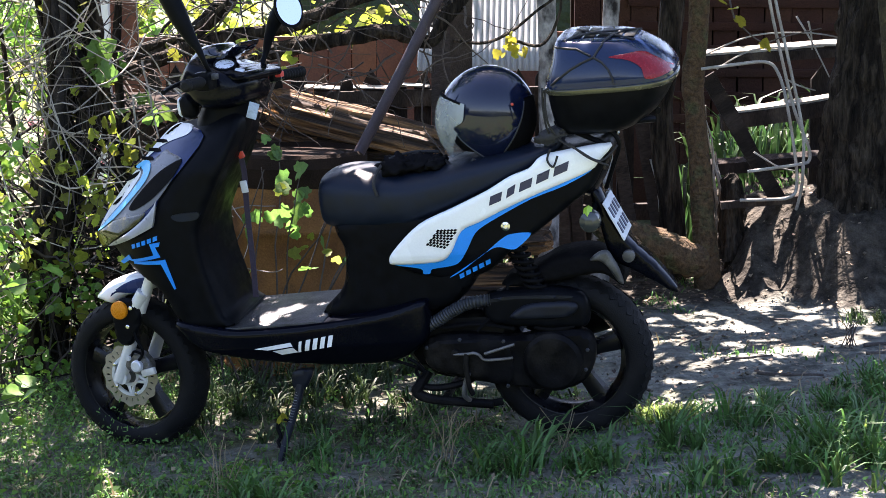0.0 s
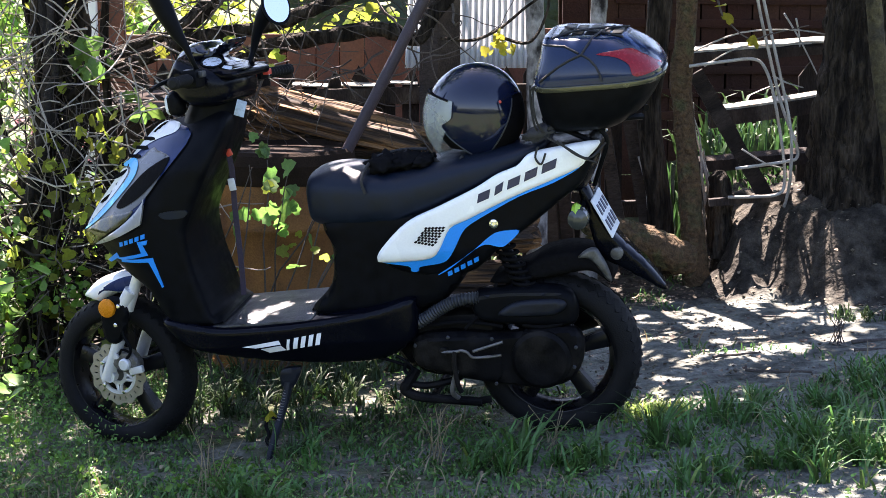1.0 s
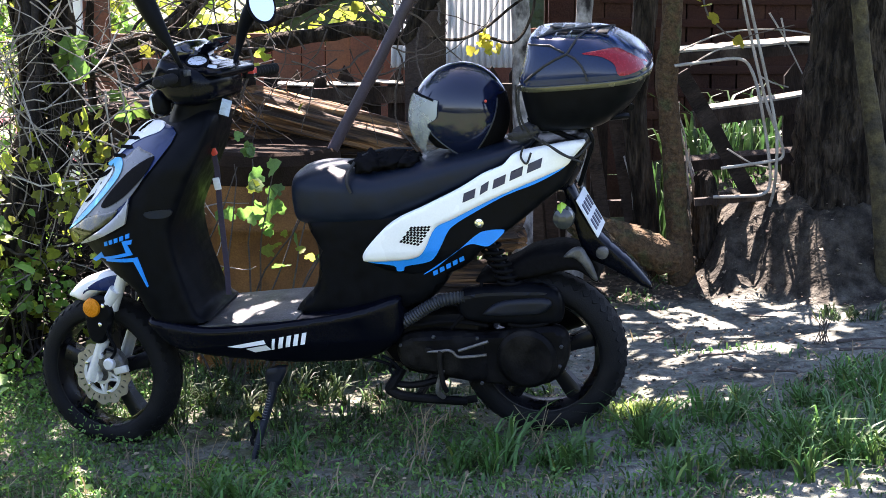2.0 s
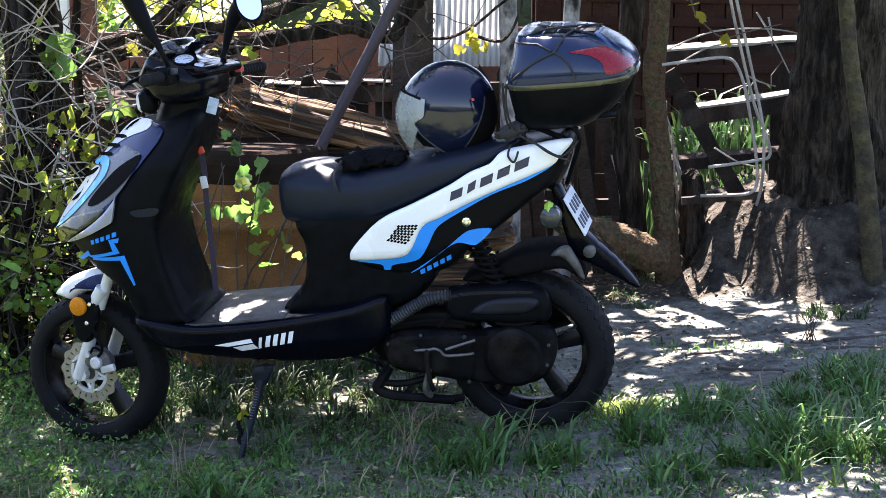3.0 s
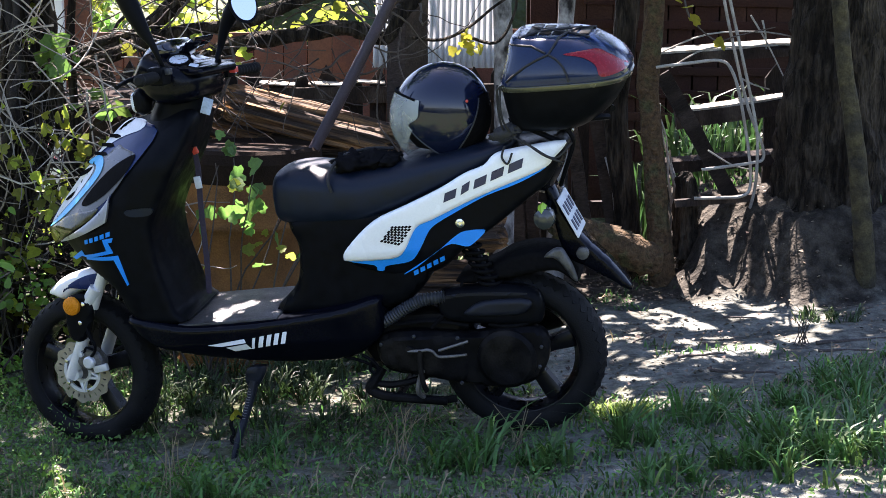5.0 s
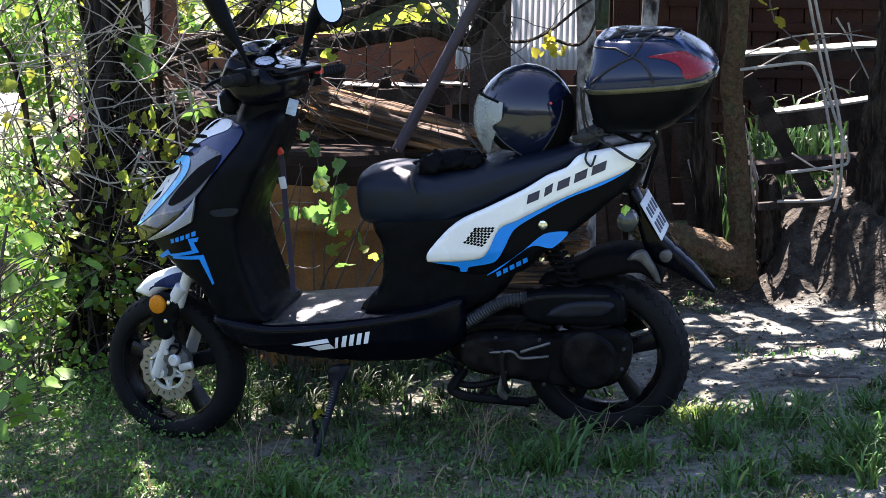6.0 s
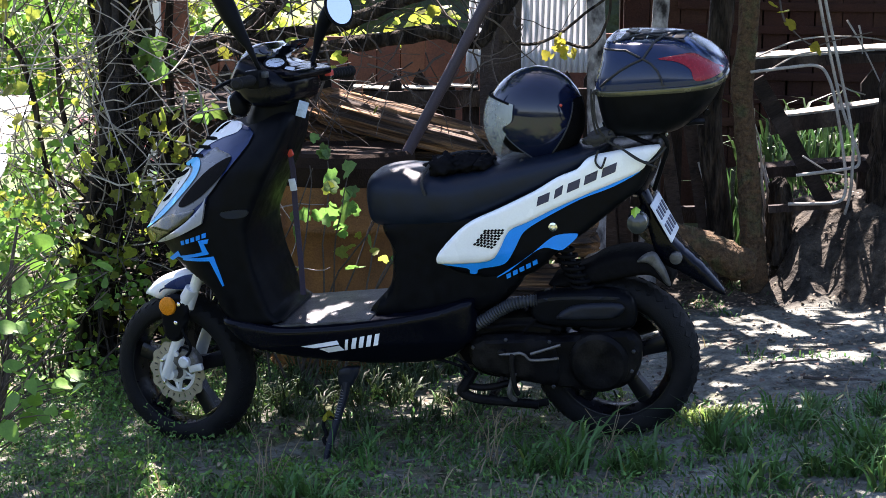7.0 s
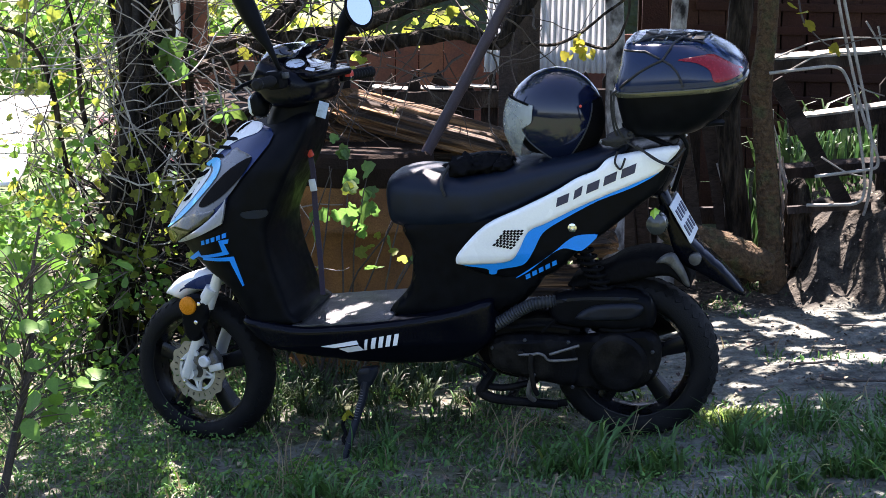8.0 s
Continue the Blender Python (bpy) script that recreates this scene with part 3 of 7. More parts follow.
    block(f, (0.05, 0.014, 0.022), pose(0.572, 0.10, 0.268, 0, 12, 0), 0.004)
    steered("caliper_piston", f, SILVER, cal)
    f = bmesh.new()
    tube(f, [(0.60, 0.105, 0.305), (0.575, 0.115, 0.34), (0.60, 0.11, 0.42), (0.52, 0.09, 0.60), (0.42, 0.07, 0.72)], 0.005, 8)
    tube(f, [(0.628, 0.10, 0.315), (0.61, 0.11, 0.335), (0.585, 0.105, 0.325)], 0.004, 8)
    steered("brake_hose", f, PLASTIC, sc)

    # front body with the fairing panels laid on it
    f = bmesh.new()
    pillow(f, [(0.330, 1.045), (0.376, 1.035), (0.431, 1.020), (0.505, 0.958), (0.596, 0.865), (0.676, 0.780), (0.712, 0.723), (0.713, 0.682), (0.672, 0.672), (0.635, 0.640), (0.590, 0.600), (0.500, 0.540),
               (0.430, 0.435), (0.275, 0.428), (0.300, 0.460), (0.322, 0.543), (0.338, 0.617), (0.343, 0.699), (0.332, 0.744), (0.285, 0.831), (0.235, 0.917), (0.190, 1.010), (0.195, 1.055), (0.26, 1.065)],
           front_width, 0.022, 0.011)
    shield = part("leg_shield", f, PLASTIC, sc, "black front body and leg shield", smooth=60)
    f = bmesh.new()
    skin(f, [(0.384, 1.027), (0.296, 1.006), (0.367, 0.918), (0.442, 0.845), (0.471, 0.796), (0.554, 0.751), (0.646, 0.737), (0.706, 0.725), (0.673, 0.780), (0.594, 0.865), (0.505, 0.955), (0.429, 1.020)],
         front_width, 0.007, 0.02, 0.010, n=3)
    fairing = part("front_fairing", f, FAIRING, shield, "glossy dark blue fairing", smooth=60)
    f = bmesh.new()
    skin(f, [(0.490, 0.933), (0.519, 0.931), (0.548, 0.915), (0.593, 0.858), (0.671, 0.773), (0.702, 0.732), (0.630, 0.740), (0.567, 0.762), (0.500, 0.797), (0.452, 0.832), (0.405, 0.882), (0.384, 0.915), (0.366, 0.947), (0.420, 0.958), (0.445, 0.962)],
         front_width, 0.0088, 0.012, 0.009, n=3)
    part("nose_panel", f, GRAPHITE, fairing, "graphite metallic nose panel", smooth=60)
    f = bmesh.new()
    skin(f, [(0.350, 1.026), (0.399, 1.030), (0.440, 1.020), (0.480, 0.985), (0.512, 0.952), (0.550, 0.912), (0.519, 0.937), (0.473, 0.967), (0.423, 0.988), (0.363, 1.007)], front_width, 0.0105, 0.012, 0.008, n=3)
    part("nose_crest", f, NOSE, fairing, "pearl white upper nose edge", smooth=60)
    f = bmesh.new()
    skin(f, [(0.556, 0.902), (0.600, 0.858), (0.660, 0.792), (0.705, 0.730), (0.662, 0.768), (0.610, 0.812), (0.560, 0.862), (0.538, 0.893)], front_width, 0.0105, 0.012, 0.008, n=3)
    part("nose_crest", f, NOSE, fairing, "pearl white lower nose edge", smooth=60)
    f = bmesh.new()
    skin(f, [(0.714, 0.719), (0.662, 0.765), (0.594, 0.823), (0.534, 0.882), (0.529, 0.905), (0.550, 0.908), (0.551, 0.918), (0.519, 0.931), (0.495, 0.916), (0.509, 0.878), (0.579, 0.813), (0.642, 0.762)], front_width, 0.0130, 0.012, 0.007, n=3)
    part("nose_stripe", f, SKYBLUE, fairing, "light blue stripe", smooth=60)
    f = bmesh.new()
    skin(f, [(0.678, 0.676), (0.576, 0.730), (0.506, 0.776), (0.468, 0.812), (0.457, 0.829), (0.466, 0.783), (0.473, 0.758), (0.484, 0.749), (0.566, 0.713), (0.640, 0.685)], front_width, 0.0150, 0.02, 0.008, n=3, r=0.002)
    part("side_trim", f, TRIM, fairing, "grey metallic lower fairing trim", smooth=60)
    f = bmesh.new()
    skin(f, [(0.714, 0.716), (0.668, 0.742), (0.628, 0.762), (0.538, 0.783), (0.500, 0.792), (0.536, 0.758), (0.600, 0.724), (0.660, 0.690), (0.698, 0.667), (0.710, 0.676), (0.716, 0.700)], front_width, 0.0130, 0.02, 0.008, r=0.0015)
    lamp = part("headlamp", f, HEADLAMP, fairing, "smoky yellowish headlamp lens", smooth=60)
    f = bmesh.new()
    skin(f, [(0.712, 0.706), (0.690, 0.712), (0.672, 0.700), (0.690, 0.680), (0.706, 0.674)], front_width, 0.0150, 0.012, 0.007, n=3)
    part("lamp_tip", f, LAMPTIP, lamp, "yellow-green lens tip", smooth=60)
    f = bmesh.new()
    skin(f, [(0.570, 0.794), (0.566, 0.810), (0.516, 0.858), (0.446, 0.911), (0.366, 0.947), (0.384, 0.909), (0.421, 0.874), (0.479, 0.830), (0.540, 0.799)], front_width, 0.0112, 0.01, 0.009, n=3)
    part("air_slot", f, LINING, fairing, "matt black air slot")
    for k in range(4):
        x0, z0 = 0.478 + 0.0240 * k, 0.986 - 0.0235 * k
        f = bmesh.new()
        skin(f, [(x0 + 0.010, z0 + 0.002), (x0 - 0.030, z0 + 0.000), (x0 - 0.036, z0 - 0.004), (x0 - 0.014, z0 - 0.009), (x0 + 0.010, z0 - 0.007)], front_width, 0.0125, 0.006, 0.009, sharp=True)
        part("louvre", f, LINING, fairing, "dark louvre slit")
    f = bmesh.new()
    skin(f, [(0.650, 0.799), (0.632, 0.815), (0.612, 0.826), (0.628, 0.806)], front_width, 0.0128, 0.006, 0.009, n=3)
    part("nose_slot", f, LINING, fairing)
    f = bmesh.new()
    skin(f, [(0.600, 0.868), (0.572, 0.888), (0.543, 0.899), (0.562, 0.880)], front_width, 0.0125, 0.006, 0.009, n=3)
    part("nose_slot", f, LINING, fairing)
    f = bmesh.new()
    skin(f, [(0.408, 0.785), (0.326, 0.790), (0.335, 0.768), (0.395, 0.766)], front_width, 0.003, 0.01, 0.012, n=3)
    part("badge", f, VINYL, shield)
    f = bmesh.new()
    skin(f, [(0.645, 0.624), (0.588, 0.659), (0.581, 0.643), (0.488, 0.664), (0.496, 0.700), (0.460, 0.705), (0.466, 0.691), (0.479, 0.690), (0.466, 0.658), (0.568, 0.637), (0.593, 0.639), (0.630, 0.619)],
         front_width, 0.003, 0.006, 0.009, sharp=True)
    skin(f, [(0.573, 0.638), (0.452, 0.650), (0.431, 0.558), (0.437, 0.555), (0.468, 0.636), (0.575, 0.630)], front_width, 0.003, 0.006, 0.009, sharp=True)
    part("shield_flash", f, BLUE, shield, "zigzag bright blue flash")
    f = bmesh.new()
    for k in range(5):
        x0 = 0.566 - 0.021 * k
        z0 = 0.681 + 0.0065 * k
        skin(f, [(x0, z0), (x0 - 0.014, z0 + 0.004), (x0 - 0.016, z0 + 0.018), (x0 - 0.002, z0 + 0.014)], front_width, 0.003, 0.006, 0.012, sharp=True)
    part("shield_mark", f, BLUE, shield, "row of small blue bars")

    # handlebar cover, dials, grips, levers, mirrors
    f = bmesh.new()
    tube(f, [(0.29, 0, 0.97), (0.235, 0, 1.09), (0.215, 0, 1.16)], [0.085, 0.075, 0.07], 20, 4)
    steered("steering_neck", f, PLASTIC, sc)
    f = bmesh.new()
    pillow(f, [(0.372, 1.150), (0.345, 1.192), (0.305, 1.225), (0.265, 1.215), (0.190, 1.190), (0.155, 1.172), (0.135, 1.140), (0.150, 1.090), (0.21, 1.070), (0.295, 1.080), (0.345, 1.12)],
           lambda x, z: 0.135 - 1.2 * max(0, x - 0.25) ** 1.6 - 0.5 * max(0, 0.20 - x), 0.045, 0.012)
    cover = steered("handlebar_cover", f, PAINT_BLACK, sc, "glossy black handlebar cover")
    f = bmesh.new()
    pillow(f, [(0.366, 1.172), (0.348, 1.212), (0.326, 1.234), (0.286, 1.254), (0.243, 1.258), (0.222, 1.240), (0.188, 1.247), (0.153, 1.262), (0.160, 1.245), (0.196, 1.222), (0.228, 1.208), (0.265, 1.192), (0.31, 1.178)],
           lambda x, z: 0.085 - 1.3 * max(0, x - 0.25) ** 1.6, 0.03, 0.010)
    cowl = steered("visor_cowl", f, GLOSS, cover, "small glossy black flyscreen over the dials", smooth=60)
    f = bmesh.new()
    pillow(f, [(0.360, 1.160), (0.340, 1.183), (0.300, 1.199), (0.262, 1.204), (0.265, 1.198), (0.300, 1.191), (0.335, 1.174)], lambda x, z: 0.118 - 0.5 * max(0, x - 0.28), 0.004, 0.010)
    steered("cowl_edge", f, TRIM, cowl, "grey bright edge of the flyscreen", smooth=60)
    f = bmesh.new()
    pillow(f, [(0.245, 1.195), (0.200, 1.192), (0.150, 1.180), (0.112, 1.170), (0.116, 1.150), (0.160, 1.152), (0.235, 1.165)], lambda x, z: 0.112, 0.012, 0.010)
    steered("dial_panel", f, PAINT_BLACK, cover, "black instrument panel")
    tilt = pose(0.200, 0.078, 1.196, -24, -14, 0)
    f = bmesh.new()
    lathe(f, [(0, 0.034), (0.008, 0.034), (0.010, 0.031), (0.004, 0.028)], 28, "z")
    for v in f.verts:
        v.co = tilt @ v.co
    dial = steered("dial", f, PLASTIC, cover, "round dial with a dark rim")
    f = bmesh.new()
    lathe(f, [(0.003, 0.0282), (0.005, 0.0282)], 28, "z")
    for v in f.verts:
        v.co = tilt @ v.co
    steered("dial_face", f, PAPER, cover, "pale dial face")
    f = bmesh.new()
    for k in range(9):
        u = 0.5 + 5.3 * k / 8
        block(f, (0.006, 0.0016, 0.0012), Matrix.Rotation(u, 4, "Z") @ Matrix.Translation((0.021, 0, 0.0056)))
    block(f, (0.022, 0.0022, 0.0012), Matrix.Rotation(3.9, 4, "Z") @ Matrix.Translation((0.008, 0, 0.006)))
    for v in f.verts:
        v.co = tilt @ v.co
    steered("dial_scale", f, TRIM, cover, "grey scale marks and pointer")
    f = bmesh.new()
    block(f, (0.028, 0.024, 0.006), pose(0.150, 0.085, 1.180, -24, -10, 8), 0.003)
    steered("display", f, PAPER, cover, "pale square display")
    for s in (1, -1):
        f = bmesh.new()
        drop = 0.0 if s > 0 else -0.030
        tube(f, [(0.215, s * 0.10, 1.150), (0.205, s * 0.20, 1.163 + drop), (0.185, s * 0.25, 1.163 + drop)], 0.012, 10)
        bar = steered("handlebar", f, CHROME, sc)
        f = bmesh.new()
        prof = [(0, 0.013)] + [(0.008 + 0.0075 * k, 0.0175 if k % 2 else 0.0138) for k in range(14)] + [(0.118, 0.018), (0.124, 0.011)]
        lathe(f, prof, 16, "y")
        for v in f.verts:
            v.co = pose(0.190, s * 0.235, 1.165 + drop, 0, 0, 8 * s) @ Vector((v.co.x, s * v.co.y, v.co.z))
        steered("grip", f, RUBBER, bar, "ribbed black rubber grip", smooth=20)
        f = bmesh.new()
        block(f, (0.05, 0.055, 0.055), pose(0.200, s * 0.195, 1.165 + drop * 0.6), 0.012)
        sw = steered("switch_box", f, PLASTIC, bar)
        f = bmesh.new()
        block(f, (0.020, 0.024, 0.018), pose(0.172, 0.195, 1.176) if s > 0 else pose(0.157, -0.172, 1.145), 0.003)
        steered("switch", f, REDTAG if s < 0 else HOSE, sw, "red kill switch" if s < 0 else "")
        f = bmesh.new()
        tube(f, [(0.235, s * 0.17, 1.165), (0.265, s * 0.21, 1.165), (0.262, s * 0.29, 1.158), (0.250, s * 0.35, 1.150)], [0.008, 0.007, 0.006, 0.007], 8)
        steered("brake_lever", f, PLASTIC if s > 0 else CHROME, bar)
        f = bmesh.new()
        if s > 0:
            tube(f, [(0.215, 0.17, 1.18), (0.222, 0.20, 1.232), (0.238, 0.20, 1.277), (0.257, 0.20, 1.315), (0.281, 0.20, 1.373), (0.301, 0.20, 1.43), (0.325, 0.20, 1.50)], [0.007, 0.007, 0.011, 0.019, 0.028, 0.031, 0.02], 12)
        else:
            tube(f, [(0.205, -0.19, 1.14), (0.190, -0.23, 1.18), (0.172, -0.24, 1.235), (0.145, -0.24, 1.285), (0.125, -0.24, 1.315)], [0.007, 0.009, 0.016, 0.024, 0.024], 12)
        stalk = part("mirror_stem", f, PLASTIC, sc, "black mirror stem")
        f = bmesh.new()
        face = Vector((-0.88, 0.42, 0.12)) if s > 0 else Vector((-0.70, 0.66, 0.30))
        q = face.to_track_quat("Z", "Y").to_matrix().to_4x4()
        c = Vector((0.345, 0.22, 1.56)) if s > 0 else Vector((0.098, -0.245, 1.318))
        lathe(f, [(-0.045, 0.02), (-0.032, 0.044), (-0.008, 0.060), (0.0, 0.062), (0.001, 0.054)], 28, "z")
        for v in f.verts:
            v.co = Matrix.Translation(c) @ q @ Matrix.Diagonal((0.78, 1.0, 1, 1)) @ v.co
        shell = part("mirror_shell", f, PLASTIC, stalk, "black mirror housing")
        f = bmesh.new()
        lathe(f, [(0.0005, 0.053), (0.003, 0.053)], 28, "z")
        for v in f.verts:
            v.co = Matrix.Translation(c) @ q @ Matrix.Diagonal((0.78, 1.0, 1, 1)) @ v.co
        part("mirror_glass", f, MIRROR, stalk, "mirror glass reflecting the sky")
    f = bmesh.new()
    pillow(f, [(0.355, 1.105), (0.330, 1.125), (0.305, 1.105), (0.305, 1.06), (0.33, 1.045), (0.352, 1.065)], lambda x, z: 0.03, 0.02, 0.01, centre=0.09)
    ind = steered("front_indicator", f, PLASTIC, sc, "black indicator housing")
    f = bmesh.new()
    pillow(f, [(0.358, 1.100), (0.347, 1.114), (0.338, 1.100), (0.337, 1.068), (0.346, 1.054), (0.357, 1.070)], lambda x, z: 0.026, 0.012, 0.008, centre=0.094)
    steered("indicator_lens", f, PAPER, ind, "clear white indicator lens")
    f = bmesh.new()
    block(f, (0.031, 0.003, 0.048), pose(0.142, 0.082, 1.066, 6, -20, 0), 0.001)
    part("sticker", f, STICKER, sc, "pale blue-white sticker")

    # floorboard
    def skirt_width(x, z):
        return 0.185 - 0.5 * max(0.0, 0.36 - z) - 0.9 * max(0.0, abs(x - 0.05) - 0.33) ** 1.5
    f = bmesh.new()
    pillow(f, [(0.455, 0.452), (0.435, 0.405), (0.345, 0.345), (0.166, 0.304), (-0.045, 0.284), (-0.221, 0.295), (-0.32, 0.36), (-0.335, 0.455), (-0.321, 0.484), (-0.20, 0.455),
               (0.005, 0.430), (0.20, 0.420), (0.30, 0.425)], skirt_width, 0.018, 0.010)
    floor_ob = part("floorboard", f, PAINT_BLACK, sc, "black footboard with side skirts", smooth=60)
    f = bmesh.new()
    block(f, (0.36, 0.335, 0.010), pose(0.165, 0, 0.4245, 0, 2, 0), 0.004)
    part("floor_mat", f, MAT_RUBBER, floor_ob, "dusty grey rubber floor mat")
    f = bmesh.new()
    zed = lambda x, z: skirt_width(x, z)
    for pts in ([(0.205, 0.362), (0.09, 0.378), (0.085, 0.366), (0.165, 0.356)], [(0.150, 0.352), (0.085, 0.362), (0.072, 0.345), (0.125, 0.338)],
                [(0.063, 0.380), (0.054, 0.381), (0.062, 0.346), (0.071, 0.344)]):
        skin(f, pts, zed, 0.002, 0.006, 0.012, sharp=True)
    for x0, z0 in ((0.040, 0.384), (0.016, 0.3875), (-0.008, 0.391), (-0.032, 0.3945)):
        skin(f, [(x0, z0), (x0 - 0.014, z0 + 0.002), (x0 - 0.004, z0 - 0.034), (x0 + 0.010, z0 - 0.036)], zed, 0.002, 0.006, 0.012, sharp=True)
    part("skirt_mark", f, WHITE, floor_ob, "white winged mark of plain bars")

    # seat pillar and belly
    f = bmesh.new()
    pillow(f, [(-0.072, 0.72), (-0.085, 0.625), (-0.068, 0.52), (-0.005, 0.425), (-0.33, 0.43), (-0.46, 0.50), (-0.50, 0.60), (-0.45, 0.72), (-0.25, 0.75)],
           lambda x, z: 0.125 + 0.10 * max(0, -x - 0.2), 0.04, 0.016)
    part("seat_pillar", f, PLASTIC, sc, "black plastic body below the seat")
    # seat
    secs = [(-0.020, 0.738, 0.812, 0.055), (-0.025, 0.716, 0.836, 0.085), (-0.042, 0.704, 0.853, 0.112), (-0.08, 0.696, 0.863, 0.130), (-0.13, 0.692, 0.865, 0.137), (-0.19, 0.690, 0.858, 0.140), (-0.25, 0.692, 0.849, 0.143), (-0.30, 0.694, 0.846, 0.148),
            (-0.36, 0.712, 0.854, 0.153), (-0.42, 0.732, 0.866, 0.155), (-0.50, 0.765, 0.879, 0.152), (-0.60, 0.803, 0.893, 0.143), (-0.68, 0.842, 0.903, 0.130), (-0.73, 0.870, 0.910, 0.110), (-0.752, 0.890, 0.910, 0.08)]
    rings = []
    for x, z0, z1, w in secs:
        ring = []
        for k in range(36):
            u = 2 * math.pi * k / 36
            c, s = math.cos(u), math.sin(u)
            e = 0.62 if s > 0 else 0.35
            ring.append((x, w * math.copysign(abs(c) ** e, c), (z0 + z1) / 2 + (z1 - z0) / 2 * math.copysign(abs(s) ** 0.72, s)))
        rings.append(ring)
    f = bmesh.new()
    loft(f, [[tuple(a) for a in ring] for ring in zip(*[curve_pts(line, 4) for line in zip(*rings)])])
    part("seat", f, VINYL, sc, "black vinyl seat with a raised rear step", smooth=80)

    # rear bodywork
    f = bmesh.new()
    pillow(f, [(-0.250, 0.590), (-0.262, 0.637), (-0.345, 0.706), (-0.448, 0.750), (-0.552, 0.793), (-0.622, 0.830), (-0.680, 0.850), (-0.714, 0.878), (-0.77, 0.888), (-0.900, 0.892),
               (-0.868, 0.815), (-0.842, 0.778), (-0.767, 0.727), (-0.683, 0.669), (-0.604, 0.620), (-0.519, 0.551), (-0.416, 0.536), (-0.324, 0.550)],
           side_width, 0.02, 0.011)
    tail = part("rear_bodywork", f, PLASTIC, sc, "black rear bodywork", smooth=60)
    for s in (1, -1):
        f = bmesh.new()
        skin(f, [(-0.241, 0.607), (-0.257, 0.640), (-0.339, 0.712), (-0.445, 0.756), (-0.549, 0.800), (-0.619, 0.837), (-0.677, 0.857), (-0.711, 0.886), (-0.766, 0.896), (-0.905, 0.900), (-0.872, 0.856), (-0.850, 0.835),
                 (-0.775, 0.809), (-0.694, 0.783), (-0.610, 0.751), (-0.523, 0.713), (-0.467, 0.689), (-0.430, 0.629), (-0.401, 0.603), (-0.341, 0.596), (-0.256, 0.597)],
             side_width, 0.012, 0.02, 0.009, n=4, side=s, r=0.005)
        panel = part("side_panel", f, WHITE, tail, "white side panel", smooth=60)
        f = bmesh.new()
        skin(f, [(-0.252, 0.597), (-0.329, 0.580), (-0.335, 0.563), (-0.355, 0.562), (-0.364, 0.576), (-0.423, 0.584), (-0.451, 0.597), (-0.478, 0.635), (-0.499, 0.671), (-0.521, 0.693), (-0.574, 0.722),
                 (-0.677, 0.770), (-0.774, 0.799), (-0.850, 0.833), (-0.840, 0.846), (-0.776, 0.820), (-0.695, 0.795), (-0.524, 0.727), (-0.454, 0.697), (-0.423, 0.642), (-0.395, 0.617), (-0.334, 0.608)],
             side_width, 0.0055, 0.02, 0.008, n=3, side=s)
        part("panel_edge", f, BLUE, panel, "bright blue lower edge", smooth=60)
        f = bmesh.new()
        skin(f, [(-0.412, 0.547), (-0.511, 0.607), (-0.575, 0.655), (-0.610, 0.671), (-0.666, 0.669), (-0.627, 0.632), (-0.605, 0.626), (-0.565, 0.635), (-0.521, 0.615), (-0.454, 0.567)],
             side_width, 0.004, 0.012, 0.009, n=4, side=s)
        part("swoosh", f, BLUE, tail, "blue swoosh", smooth=60)
        for x0, z0, wide in ((-0.556, 0.760, 0.036), (-0.608, 0.779, 0.024), (-0.646, 0.794, 0.036), (-0.696, 0.813, 0.036), (-0.746, 0.830, 0.040)):
            f = bmesh.new()
            skin(f, [(x0 - 0.007 * v - wide * u, z0 + 0.027 * v + 0.013 * u) for u, v in ((0, 0.0), (1, 0.0), (1, 1.0), (0, 1.0))], side_width, 0.0135, 0.004, 0.012, side=s, sharp=True)
            part("panel_mark", f, NAVY, panel, "slanted navy bar")
        f = bmesh.new()
        for k in range(5):
            x0, z0 = -0.441 - 0.021 * k, 0.540 + 0.0098 * k
            skin(f, [(x0, z0), (x0 - 0.014, z0 + 0.006), (x0 - 0.014, z0 + 0.020), (x0, z0 + 0.014)], side_width, 0.004, 0.006, 0.02, side=s, sharp=True)
        part("tail_mark", f, BLUE, tail, "row of small blue bars")
        f = bmesh.new()
        for i in range(7):
            for j in range(6):
                u, v = (i + 0.5) / 7, (j + 0.5 + 0.35 * (i % 2)) / 6.4
                x0 = -0.356 - 0.040 * u - 0.062 * v - 0.004 * u * v
                z0 = 0.654 + 0.044 * u - 0.016 * v * (1 - u)
                skin(f, [(x0 - 0.0062, z0 + 0.0012), (x0, z0 + 0.0042), (x0 + 0.0062, z0 - 0.0012), (x0, z0 - 0.0042)], side_width, 0.0135, 0.004, 0.02, side=s, sharp=True)
        part("vent_grille", f, LINING, panel, "dark grid of vent holes")
        f = bmesh.new()
        lathe(f, [(0, 0.013), (0.008, 0.013), (0.010, 0.007), (0.006, 0.005)], 20)
        for v in f.verts:
            v.co = Vector((-0.596 + v.co.x, s * (0.162 + v.co.y), 0.695 + v.co.z))
        part("panel_bolt", f, CHROME, tail)
        f = bmesh.new()
        lathe(f, [(-0.03, 0.012), (-0.02, 0.03), (0.0, 0.034), (0.02, 0.03), (0.032, 0.012)], 20)
        for v in f.verts:
            v.co = Vector((-0.835 + v.co.x * 0.95, s * (0.135 + v.co.y), 0.690 + v.co.z))
        ind = part("rear_indicator", f, GLASS_GREY, sc, "smoked rear indicator with a green top")
        f = bmesh.new()
